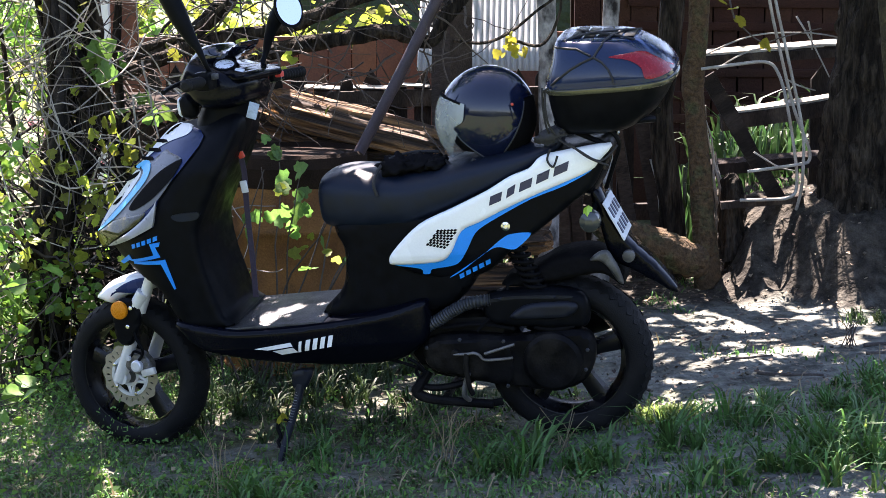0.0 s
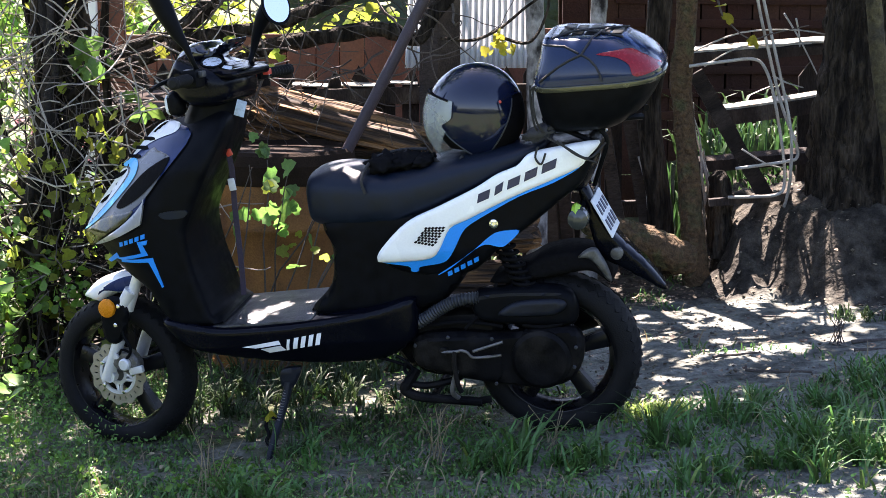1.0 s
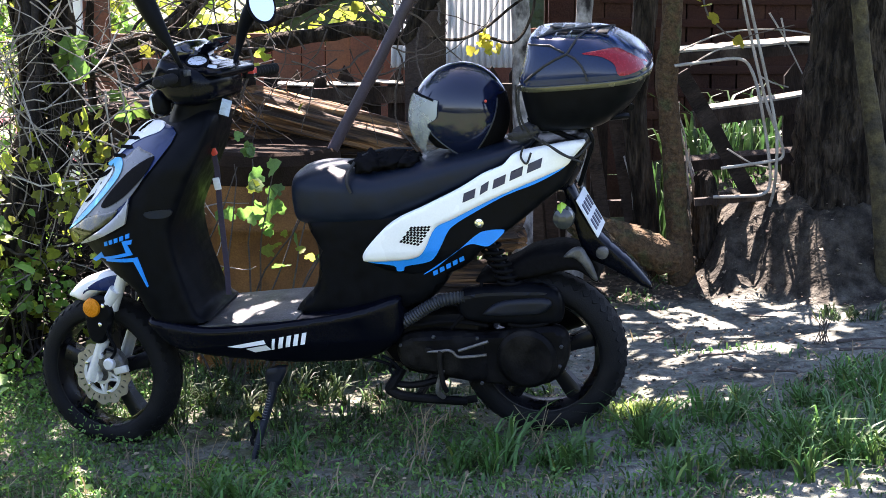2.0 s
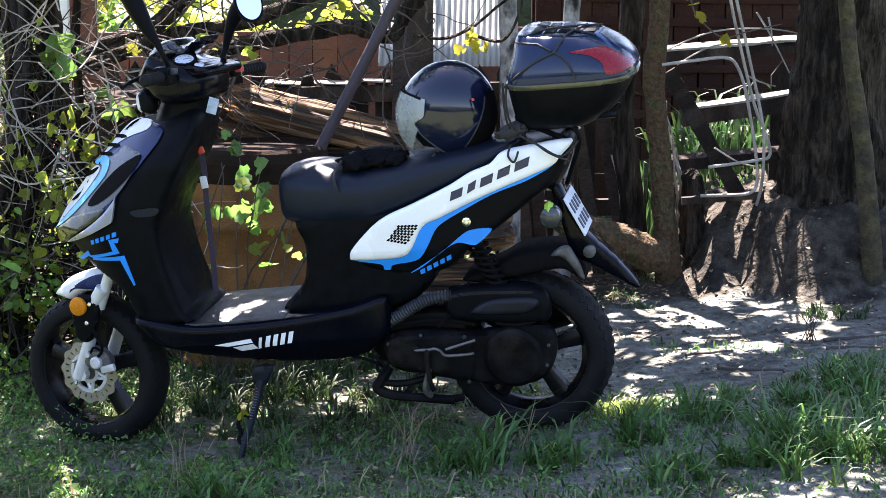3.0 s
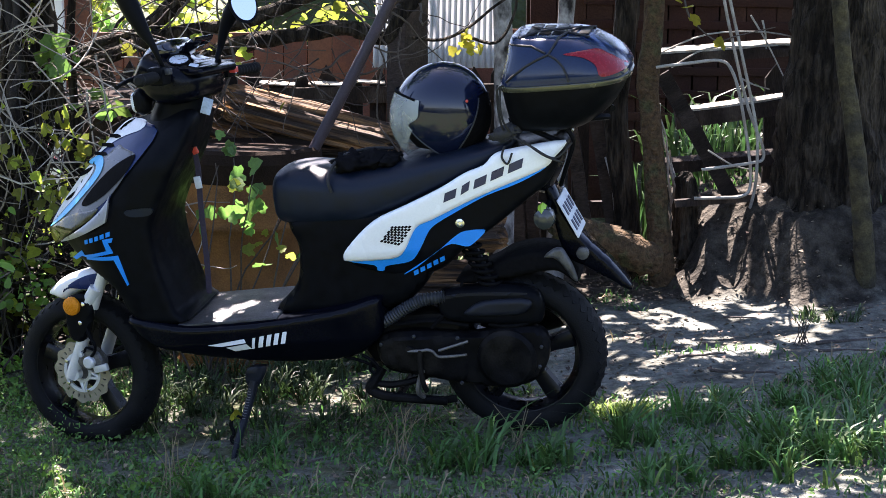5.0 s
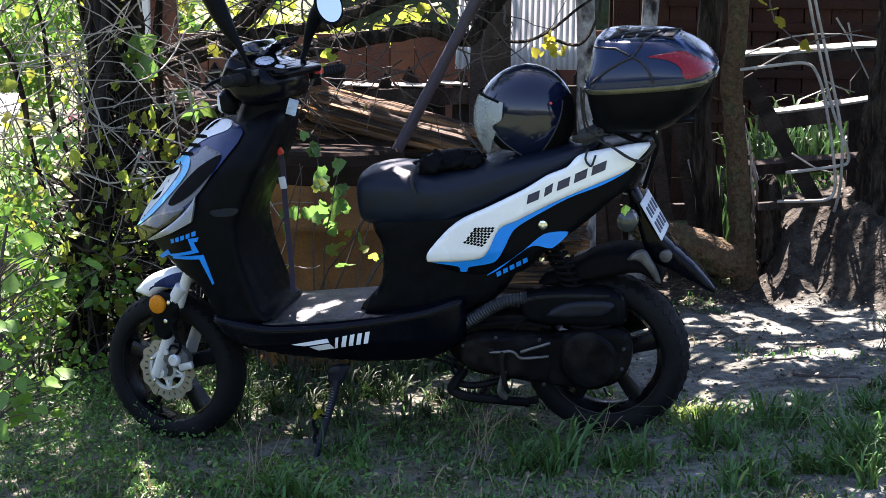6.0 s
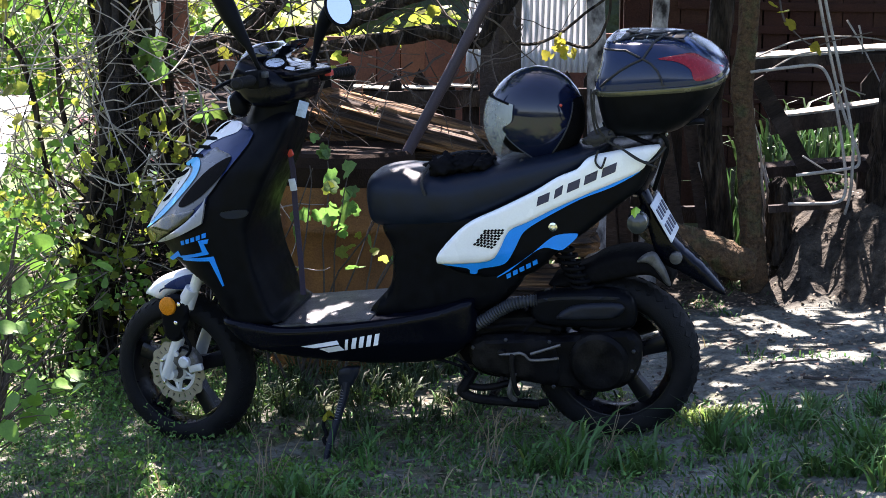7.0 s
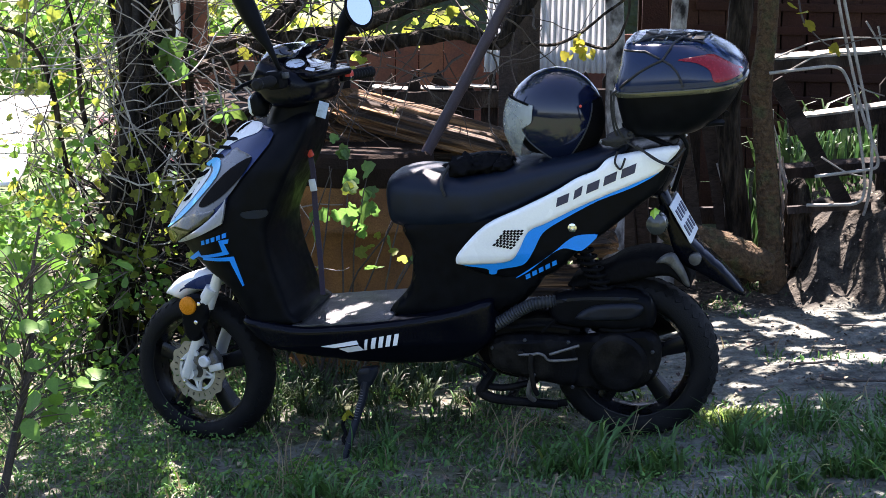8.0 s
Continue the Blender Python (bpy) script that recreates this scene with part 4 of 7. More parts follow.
        lathe(f, [(-0.012, 0.02), (0.0, 0.028), (0.012, 0.02)], 14, "x", (-0.832, s * 0.135, 0.707))
        part("indicator_cap", f, GREENLENS, ind)
        f = bmesh.new()
        tube(f, [(-0.835, s * 0.12, 0.69), (-0.84, s * 0.03, 0.72)], 0.010, 8, 1)
        part("indicator_stem", f, PLASTIC, ind)
    f = bmesh.new()
    pillow(f, [(-0.82, 0.84), (-0.888, 0.86), (-0.880, 0.81), (-0.850, 0.755), (-0.83, 0.74), (-0.79, 0.76)], lambda x, z: 0.07, 0.03, 0.016)
    part("tail_lamp", f, PAINT_BLACK, tail, "smoked tail lamp")
    f = bmesh.new()
    pillow(f, [(-0.825, 0.770), (-0.850, 0.760), (-0.880, 0.690), (-0.918, 0.612), (-0.963, 0.558), (-1.004, 0.513), (-1.052, 0.442), (-1.048, 0.432), (-1.028, 0.440), (-0.992, 0.466), (-0.924, 0.512), (-0.873, 0.551), (-0.85, 0.640)],
           lambda x, z: 0.058 if z > 0.6 else 0.058 - 0.15 * (0.6 - z), 0.012, 0.010)
    flap = part("rear_mudflap", f, PAINT_BLACK, sc, "long black rear mudguard", smooth=70)
    f = bmesh.new()
    lathe(f, [(-0.02, 0.012), (-0.012, 0.018), (0.010, 0.018), (0.014, 0.010)], 18, centre=(-0.925, 0.060, 0.560))
    part("side_reflector", f, FENDEDGE, flap, "dull round side reflector")
    f = bmesh.new()
    for v in block(f, (0.005, 0.165, 0.125), None, 0.002).verts:
        v.co = pose(-0.893, 0.0, 0.668, 0, 25, 0) @ v.co
    plate = part("number_plate", f, PAPER, flap, "white number plate with blue bars")
    f = bmesh.new()
    for j in range(2):
        for k in range(4):
            block(f, (0.003, 0.017, 0.034), pose(-0.8965, 0.0, 0.6685, 0, 25, 0) @ pose(0, -0.055 + 0.037 * k, 0.024 - 0.05 * j))
    part("plate_mark", f, NAVY, plate, "rows of dark blue bars")

    # swing arm, engine, air box, shock, exhaust
    f = bmesh.new()
    pillow(f, [(-0.300, 0.328), (-0.318, 0.354), (-0.404, 0.367), (-0.495, 0.360), (-0.577, 0.352), (-0.700, 0.366), (-0.785, 0.361), (-0.813, 0.322), (-0.802, 0.248), (-0.752, 0.196), (-0.66, 0.186), (-0.57, 0.199), (-0.426, 0.226), (-0.318, 0.264)],
           lambda x, z: 0.035, 0.018, 0.012, centre=0.115)
    case = part("transmission_case", f, ENGINE, sc, "oily black belt-drive casing")
    f = bmesh.new()
    pillow(f, [(-0.312, 0.325), (-0.330, 0.346), (-0.404, 0.355), (-0.50, 0.349), (-0.560, 0.340), (-0.560, 0.215), (-0.43, 0.240), (-0.330, 0.272)], lambda x, z: 0.008, 0.007, 0.012, centre=0.150)
    part("front_cover", f, ENGINE, case, "raised front cover of the casing")
    f = bmesh.new()
    lathe(f, [(0.0, 0.090), (0.014, 0.088), (0.024, 0.076), (0.026, 0.05), (0.024, 0.044), (0.025, 0.012)], 36, centre=(-0.690, 0.140, 0.276))
    part("case_boss", f, ENGINE, case, "round clutch cover")
    for cx, cz in ((-0.318, 0.335), (-0.42, 0.356), (-0.55, 0.346), (-0.795, 0.31), (-0.785, 0.25), (-0.55, 0.208), (-0.43, 0.236)):
        f = bmesh.new()
        lathe(f, [(0.0, 0.006), (0.005, 0.006), (0.007, 0.004)], 6, centre=(cx, 0.152, cz))
        part("case_bolt", f, HOSE, case)
    # clutter of brackets, hoses and cables round the engine
    for pts, r, mat in (([(-0.255, 0.14, 0.30), (-0.285, 0.15, 0.285), (-0.300, 0.15, 0.262), (-0.288, 0.15, 0.245), (-0.276, 0.15, 0.262), (-0.290, 0.15, 0.290)], 0.005, PLASTIC),
                        ([(-0.12, 0.12, 0.30), (-0.20, 0.135, 0.295), (-0.265, 0.14, 0.275), (-0.30, 0.13, 0.25)], 0.005, LINING),
                        ([(-0.30, 0.11, 0.40), (-0.36, 0.12, 0.385), (-0.47, 0.125, 0.392), (-0.58, 0.12, 0.372)], 0.006, LINING),
                        ([(-0.57, 0.10, 0.50), (-0.55, 0.12, 0.44), (-0.50, 0.13, 0.40), (-0.47, 0.13, 0.372)], 0.005, LINING),
                        ([(-0.64, 0.12, 0.375), (-0.70, 0.13, 0.368), (-0.76, 0.13, 0.378)], 0.007, LINING)):
        f = bmesh.new()
        tube(f, pts, r, 8, 4)
        part("hose", f, mat, sc)
    f = bmesh.new()
    pillow(f, [(-0.25, 0.40), (-0.25, 0.28), (-0.34, 0.23), (-0.50, 0.24), (-0.56, 0.38), (-0.45, 0.42)], lambda x, z: 0.10, 0.03, 0.016)
    part("engine_block", f, ENGINE, sc, "dark engine block")
    f = bmesh.new()
    pillow(f, [(-0.506, 0.478), (-0.615, 0.489), (-0.700, 0.488), (-0.757, 0.480), (-0.796, 0.456), (-0.803, 0.395), (-0.770, 0.368), (-0.604, 0.378), (-0.506, 0.400)], lambda x, z: 0.04, 0.022, 0.012, centre=0.10)
    box = part("air_box", f, PLASTIC, sc, "black air filter box", smooth=70)
    f = bmesh.new()
    pillow(f, [(-0.580, 0.424), (-0.625, 0.450), (-0.700, 0.456), (-0.765, 0.452), (-0.775, 0.430), (-0.730, 0.406), (-0.590, 0.409)], lambda x, z: 0.010, 0.009, 0.010, centre=0.142)
    part("box_lid", f, BOXLID, box, "dull blue-black raised panel", smooth=70)
    f = bmesh.new()
    pillow(f, [(-0.515, 0.470), (-0.60, 0.478), (-0.75, 0.472), (-0.745, 0.464), (-0.60, 0.469), (-0.515, 0.461)], lambda x, z: 0.004, 0.003, 0.010, centre=0.140)
    part("box_ridge", f, BOXLID, box)
    f = bmesh.new()
    hose = curve_pts([(-0.285, 0.12, 0.375), (-0.349, 0.13, 0.408), (-0.404, 0.135, 0.440), (-0.457, 0.135, 0.461), (-0.52, 0.125, 0.465)], 14)
    tube(f, hose, [0.020 if k % 2 else 0.0155 for k in range(len(hose))], 14, 1)
    part("air_hose", f, HOSE, sc, "corrugated grey-black air hose")
    f = bmesh.new()
    tube(f, [(-0.400, 0.168, 0.316), (-0.442, 0.172, 0.317), (-0.461, 0.174, 0.320), (-0.478, 0.174, 0.313), (-0.493, 0.174, 0.298), (-0.540, 0.174, 0.298), (-0.577, 0.174, 0.301)], 0.0045, 8)
    kick = part("kick_lever", f, ALLOY, case, "bent metal kick-start lever")
    f = bmesh.new()
    tube(f, [(-0.495, 0.176, 0.317), (-0.586, 0.176, 0.342)], 0.0045, 8, 1)
    part("kick_pedal", f, ALLOY, kick)
    f = bmesh.new()
    tube(f, [(-0.440, 0.170, 0.318), (-0.434, 0.172, 0.281), (-0.438, 0.172, 0.215), (-0.446, 0.168, 0.190)], 0.008, 8, 3)
    lathe(f, [(0.0, 0.013), (0.012, 0.013), (0.014, 0.008)], 14, centre=(-0.405, 0.158, 0.316))
    part("kick_shaft", f, ENGINE, kick)
    f = bmesh.new()
    coil = [( -0.60 - 0.055 * t + 0.030 * math.cos(u) * 0.94, 0.088 + 0.030 * math.sin(u), 0.615 - 0.135 * t) for t, u in ((k / 90, 2 * math.pi * k * 7 / 90) for k in range(91))]
    tube(f, coil, 0.006, 6, 1)
    spring = part("shock_spring", f, LINING, sc, "black coil spring")
    f = bmesh.new()
    tube(f, [(-0.588, 0.088, 0.650), (-0.668, 0.088, 0.455)], 0.015, 10, 1)
    part("shock_damper", f, PLASTIC, spring)
    f = bmesh.new()
    pillow(f, [(-0.545, 0.497), (-0.60, 0.520), (-0.66, 0.542), (-0.707, 0.566), (-0.779, 0.577), (-0.83, 0.570), (-0.865, 0.545), (-0.905, 0.485), (-0.895, 0.478), (-0.85, 0.512), (-0.79, 0.512), (-0.72, 0.500), (-0.64, 0.492), (-0.59, 0.486)],
           lambda x, z: 0.085, 0.014, 0.012)
    fend = part("rear_fender", f, LINING, sc, "black inner rear fender", smooth=70)
    f = bmesh.new()
    pillow(f, [(-0.815, 0.560), (-0.842, 0.583), (-0.869, 0.586), (-0.884, 0.562), (-0.898, 0.530), (-0.908, 0.486), (-0.893, 0.490), (-0.878, 0.515), (-0.862, 0.540), (-0.842, 0.556)], lambda x, z: 0.010, 0.008, 0.007, centre=0.086)
    part("fender_edge", f, FENDEDGE, fend, "grey worn fender edge", smooth=60)
    f = bmesh.new()
    lathe(f, [(-0.16, 0.02), (-0.15, 0.05), (0.15, 0.055), (0.16, 0.02)], 20, "x")
    for v in f.verts:
        v.co = pose(-0.72, -0.16, 0.30, 0, 14, 0) @ v.co
    part("exhaust_silencer", f, ENGINE, sc)
    # stands
    f = bmesh.new()
    for s in (1, -1):
        tube(f, [(-0.300, s * 0.10, 0.245), (-0.274, s * 0.12, 0.207), (-0.262, s * 0.12, 0.186), (-0.302, s * 0.122, 0.164), (-0.394, s * 0.124, 0.152), (-0.495, s * 0.126, 0.142)], [0.016, 0.017, 0.016, 0.014, 0.014], 10)
        block(f, (0.05, 0.012, 0.022), pose(-0.500, s * 0.128, 0.148, 0, 8, 0), 0.004)
        tube(f, [(-0.274, s * 0.118, 0.205), (-0.334, s * 0.12, 0.197), (-0.420, s * 0.12, 0.214), (-0.46, s * 0.10, 0.240)], 0.011, 8)
    tube(f, [(-0.35, -0.12, 0.165), (-0.35, 0.12, 0.165)], 0.012, 8, 1)
    stand = part("centre_stand", f, ENGINE, sc, "folded black centre stand")
    f = bmesh.new()
    tube(f, [(-0.425, 0.128, 0.157), (-0.415, 0.155, 0.19), (-0.437, 0.16, 0.255)], 0.008, 8)
    part("stand_foot_lever", f, ALLOY, stand)
    f = bmesh.new()
    pillow(f, [(0.112, 0.262), (0.100, 0.276), (0.050, 0.280), (0.045, 0.268), (0.060, 0.240), (0.078, 0.218), (0.106, 0.216), (0.114, 0.236)], lambda x, z: 0.016, 0.006, 0.010, centre=0.142)
    tube(f, [(0.090, 0.146, 0.232), (0.104, 0.17, 0.175), (0.128, 0.215, 0.100), (0.150, 0.262, 0.022)], [0.0155, 0.0125, 0.0115, 0.0095], 10, 4)
    lathe(f, [(-0.006, 0.016), (0.006, 0.016)], 12, "z", (0.152, 0.266, 0.016))
    stand = part("side_stand", f, BOXLID, sc, "black side stand on the soil")
    f = bmesh.new()
    tube(f, [(0.118, 0.20, 0.135), (0.145, 0.205, 0.142), (0.158, 0.212, 0.120), (0.150, 0.218, 0.095), (0.158, 0.225, 0.075), (0.140, 0.235, 0.058)], 0.006, 8)
    part("stand_tang", f, ENGINE, stand)
    f = bmesh.new()
    coil = [(0.098 + 0.022 * t + 0.006 * math.cos(u), 0.160 + 0.045 * t + 0.006 * math.sin(u), 0.215 - 0.085 * t) for t, u in ((k / 96, 2 * math.pi * k * 12 / 96) for k in range(97))]
    tube(f, coil, 0.0014, 5, 1)
    part("stand_spring", f, ALLOY, stand, "thin steel return spring")
    # luggage carrier
    f = bmesh.new()
    for s in (1, -1):
        tube(f, [(-0.72, s * 0.09, 0.93), (-0.80, s * 0.10, 0.948), (-0.98, s * 0.10, 0.962), (-1.03, s * 0.06, 0.955)], 0.010, 8)
        tube(f, [(-0.80, s * 0.09, 0.945), (-0.90, s * 0.08, 0.89)], 0.008, 8, 1)
    tube(f, [(-0.78, -0.1, 0.945), (-0.78, 0.1, 0.945)], 0.009, 8, 1)
    carrier = part("luggage_carrier", f, PLASTIC, sc, "black luggage carrier")
    f = bmesh.new()
    tube(f, [(-0.905, 0.095, 0.945), (-0.93, 0.09, 0.90), (-0.905, 0.07, 0.83), (-0.875, 0.04, 0.76)], 0.007, 8)
    part("tail_stay", f, PLASTIC, carrier)
    return sc


build_scooter()


def in_scooter(x, y, z):
    return SCOOTER_POSE @ Vector((x, y, z))


def build_top_case():
    tc = thing("top_case", "dark blue glossy top case with red reflectors, strapped on the carrier", "luggage case", SCOOTER_POSE)

    def ring(z, x0, x1, w, tilt=0.0):
        out = []
        for k in range(72):
            u = 2 * math.pi * k / 72
            c, s = math.cos(u), math.sin(u)
            e = 0.38 if c > 0 else 0.62
            x = (x0 + x1) / 2 + (x1 - x0) / 2 * math.copysign(abs(c) ** e, c)
            out.append((x, w * math.copysign(abs(s) ** (0.42 if c > 0 else 0.7), s), z + tilt * (x + 0.90)))
        return out

    lids = [(1.078, -1.098, -0.742, 0.196, 0.0), (1.090, -1.104, -0.742, 0.197, 0.0), (1.102, -1.102, -0.745, 0.196, 0.0), (1.125, -1.090, -0.753, 0.191, 0.01), (1.150, -1.071, -0.763, 0.182, 0.02),
            (1.170, -1.046, -0.768, 0.172, 0.04), (1.184, -1.026, -0.772, 0.160, 0.06), (1.192, -1.012, -0.776, 0.152, 0.07), (1.197, -1.002, -0.780, 0.146, 0.08), (1.1995, -0.985, -0.788, 0.136, 0.08),
            (1.2005, -0.95, -0.81, 0.09, 0.08)]

    def lid_width(x, z):
        z = min(max(z - 0.04 * (x + 0.9) * max(0.0, (z - 1.13) / 0.07), 1.078), 1.196)
        for a, b in zip(lids, lids[1:]):
            if a[0] <= z <= b[0]:
                k = (z - a[0]) / (b[0] - a[0])
                x0, x1, w = [a[i] + (b[i] - a[i]) * k for i in (1, 2, 3)]
        c, h = (x0 + x1) / 2, (x1 - x0) / 2
        e, g = (0.38, 0.42) if x > c else (0.62, 0.7)
        return w * max(1 - min(abs((x - c) / h), 0.995) ** (2 / e), 0.0) ** (g / 2)
    f = bmesh.new()
    loft(f, [ring(0.934, -0.95, -0.79, 0.10), ring(0.940, -0.97, -0.772, 0.13), ring(0.955, -1.00, -0.760, 0.152), ring(0.985, -1.040, -0.752, 0.172), ring(1.02, -1.068, -0.747, 0.184), ring(1.050, -1.086, -0.744, 0.192), ring(1.066, -1.092, -0.743, 0.194)])
    part("case_base", f, PLASTIC, tc, "black case bottom", smooth=50)
    f = bmesh.new()
    loft(f, [ring(*r) for r in lids])
    lid = part("case_lid", f, LIDPAINT, tc, "dark blue glossy lid", smooth=40)
    f = bmesh.new()
    loft(f, [ring(1.064, -1.098, -0.740, 0.199), ring(1.067, -1.102, -0.738, 0.201), ring(1.077, -1.104, -0.737, 0.202), ring(1.080, -1.101, -0.740, 0.199)])
    part("case_seam", f, SEAM, tc, "shiny olive-grey seam strip", smooth=50)
    for s in (1, -1):
        f = bmesh.new()
        skin(f, [(-0.934, 1.159), (-0.985, 1.164), (-1.022, 1.163), (-1.050, 1.148), (-1.076, 1.128), (-1.099, 1.104), (-1.080, 1.094), (-1.033, 1.092), (-1.020, 1.125), (-0.984, 1.148)], lid_width, 0.002, 0.02, 0.008, n=4, side=s)
        part("case_reflector", f, RED, lid, "red wrap-round reflector", smooth=60)
    f = bmesh.new()
    for k in range(5):
        block(f, (0.03, 0.20 - 0.02 * k, 0.004), pose(-0.835 - 0.036 * k, 0, 1.2055 - 0.0029 * k, 0, -4.6, 0), 0.0015)
    part("lid_rib", f, PLASTIC, lid, "ribbed black top plate")
    f = bmesh.new()
    block(f, (0.05, 0.07, 0.018), pose(-0.752, 0, 1.075), 0.005)
    part("latch", f, PLASTIC, tc)
    return tc, lid_width


CASE, LID_WIDTH = build_top_case()


def build_helmet():
    m = SCOOTER_POSE @ Matrix.Translation((-0.545, -0.01, 0.985)) @ pose(0, 0, 0, 0, -3, -6)
    he = thing("helmet", "glossy dark blue helmet with clear visor resting on the seat", "helmet", m)
    rx, ry, rz = 0.142, 0.120, 0.148
    low_v = -0.86

    def shape(u, v, k=1.0):
        """u round from the front, v up from the bottom edge."""
        x = math.cos(v) * math.cos(u)
        chin = 1.0 + 0.10 * max(0, math.cos(u)) * (1 - max(0, math.sin(v)))
        return Vector((rx * k * x * chin, ry * k * math.cos(v) * math.sin(u), rz * k * math.sin(v)))

    def face_edge(u):
        """Lower edge of the shell at that angle: the face opening in front, the cheek behind it."""
        u = abs(u)
        if u < 0.86:
            return 0.34
        if u < 1.02:
            return 0.34 - 0.50 * (u - 0.86) / 0.16
        return max(low_v, -0.16 - 0.72 * ((u - 1.02) / 0.72) ** 0.8)

    def neck_edge(v):
        return 2.52 + 0.52 * v

    def sheet(name, k0, k1, mat, spans, label):
        """A shell of the helmet between two edges, for each column of angles."""
        f = bmesh.new()
        nv = 30
        cols = []
        for u, lo, hi in spans:
            cols.append([[f.verts.new(shape(u, lo + (hi - lo) * j / nv, k)) for j in range(nv + 1)] for k in (k0, k1)])
        for a, b in zip(cols, cols[1:]):
            for j in range(nv):
                f.faces.new((a[0][j], b[0][j], b[0][j + 1], a[0][j + 1]))
                f.faces.new((a[1][j], a[1][j + 1], b[1][j + 1], b[1][j]))
            f.faces.new((a[0][0], a[1][0], b[1][0], b[0][0]))
        return part(name, f, mat, he, label, smooth=60)

    def neck_line(u):
        """Where the lacquered shell gives way to the black neck roll, going down at that angle."""
        return (abs(u) - 2.52) / 0.52 if abs(u) > 2.52 + 0.52 * low_v else -9
    top = math.pi / 2 - 0.01
    us = [-math.pi + 2 * math.pi * i / 144 for i in range(145)]
    sheet("shell", 1.0, 0.95, HELMET_PAINT, [(u, max(face_edge(u), min(neck_line(u), 0.42)), top) for u in us], "dark blue lacquered shell")
    back = [u for u in us if u > 1.9]
    for sgn in (1, -1):
        sheet("neck_roll", 0.985, 0.93, LINING, [(sgn * u, low_v + 0.04, min(neck_line(u), 0.42) + 0.03) for u in back if neck_line(u) > low_v + 0.02], "matt black neck roll")
    f = bmesh.new()
    got = bmesh.ops.create_uvsphere(f, u_segments=32, v_segments=20, radius=1)["verts"]
    for v in got:
        v.co = Vector((v.co.x * rx * 0.9, v.co.y * ry * 0.9, max(v.co.z, -0.72) * rz * 0.9))
    part("lining", f, LINING, he, "black padding")
    f = bmesh.new()
    cols = []
    for i in range(49):
        a = -1.0 + 2.0 * i / 48
        col = []
        notch = 0.55 * math.exp(-((abs(a) - 0.93) / 0.10) ** 2)
        low = -0.98 + 0.70 * abs(a) ** 2.2 + notch * 0.25
        high = 0.47 - 0.10 * abs(a) ** 3
        for k in (1.05, 1.035):
            line = []
            for j in range(17):
                v = low + (high - low) * j / 16
                bite = 0.20 * math.exp(-((v + 0.10) / 0.10) ** 2)
                line.append(f.verts.new(shape(a * (1.30 - bite * abs(a) + 0.32 * min(v, 0.0)), v, k + 0.09 * max(0.0, -v))))
            col.append(line)
        cols.append(col)
    for a, b in zip(cols, cols[1:]):
        for j in range(16):
            f.faces.new((a[0][j], b[0][j], b[0][j + 1], a[0][j + 1]))
            f.faces.new((a[1][j], a[1][j + 1], b[1][j + 1], b[1][j]))
    vis = bpy.data.materials.new("dusty clear visor")
    vis.use_nodes = True
    nt = vis.node_tree
    glossy = nt.nodes["Principled BSDF"]
    glossy.inputs["Base Color"].default_value = (0.62, 0.67, 0.66, 1)
    glossy.inputs["Roughness"].default_value = 0.08
    clear = nt.nodes.new("ShaderNodeBsdfTransparent")
    clear.inputs["Color"].default_value = (0.84, 0.86, 0.86, 1)
    dust = nt.nodes.new("ShaderNodeTexNoise")
    dust.inputs["Scale"].default_value, dust.inputs["Detail"].default_value = 9.0, 6.0
    tc = nt.nodes.new("ShaderNodeTexCoord")
    nt.links.new(tc.outputs["Object"], dust.inputs["Vector"])
    amount = nt.nodes.new("ShaderNodeMapRange")
    for socket, value in (("From Min", 0.3), ("From Max", 0.7), ("To Min", 0.14), ("To Max", 0.42)):
        amount.inputs[socket].default_value = value
    nt.links.new(dust.outputs["Fac"], amount.inputs["Value"])
    mix = nt.nodes.new("ShaderNodeMixShader")
    nt.links.new(amount.outputs["Result"], mix.inputs["Fac"])
    nt.links.new(clear.outputs[0], mix.inputs[1])
    nt.links.new(glossy.outputs[0], mix.inputs[2])
    nt.links.new(mix.outputs[0], nt.nodes["Material Output"].inputs["Surface"])
    visor = part("visor", f, vis, he, "clear greyish visor", smooth=80)
    f = bmesh.new()
    tube(f, [shape(-1.2 + 2.4 * k / 20, 0.47 - 0.10 * abs(-1 + k / 10) ** 3, 1.05) for k in range(21)], 0.0035, 6)
    part("visor_rim", f, LINING, visor, "black rim along the visor top")
    f = bmesh.new()
    lathe(f, [(0, 0.0045), (0.002, 0.0045), (0.003, 0.003)], 16)
    for v in f.verts:
        v.co = shape(2.36, 0.34, 1.0) + Vector((v.co.x, v.co.y, v.co.z))
    part("red_mark", f, REDTAG, he, "small red mark")
    for sgn in (1, -1):
        f = bmesh.new()
        tube(f, [shape(sgn * (1.02 + 0.82 * k / 8), face_edge(1.02 + 0.82 * k / 8), 1.0) for k in range(9)] +
             [shape(sgn * neck_edge(v), v, 1.0) for v in (low_v + 0.06, -0.6, -0.4, -0.2, 0.0, 0.2, 0.36)], 0.0024, 6)
        part("edge_trim", f, HOSE, he, "dark grey rubber edge trim")
    f = bmesh.new()
    tube(f, [(0.02, 0.10, -0.105), (0.05, 0.11, -0.135), (0.09, 0.10, -0.128), (0.12, 0.07, -0.12)], 0.005, 6)
    part("chin_strap", f, CORD, he, "black chin strap")
    return he


build_helmet()


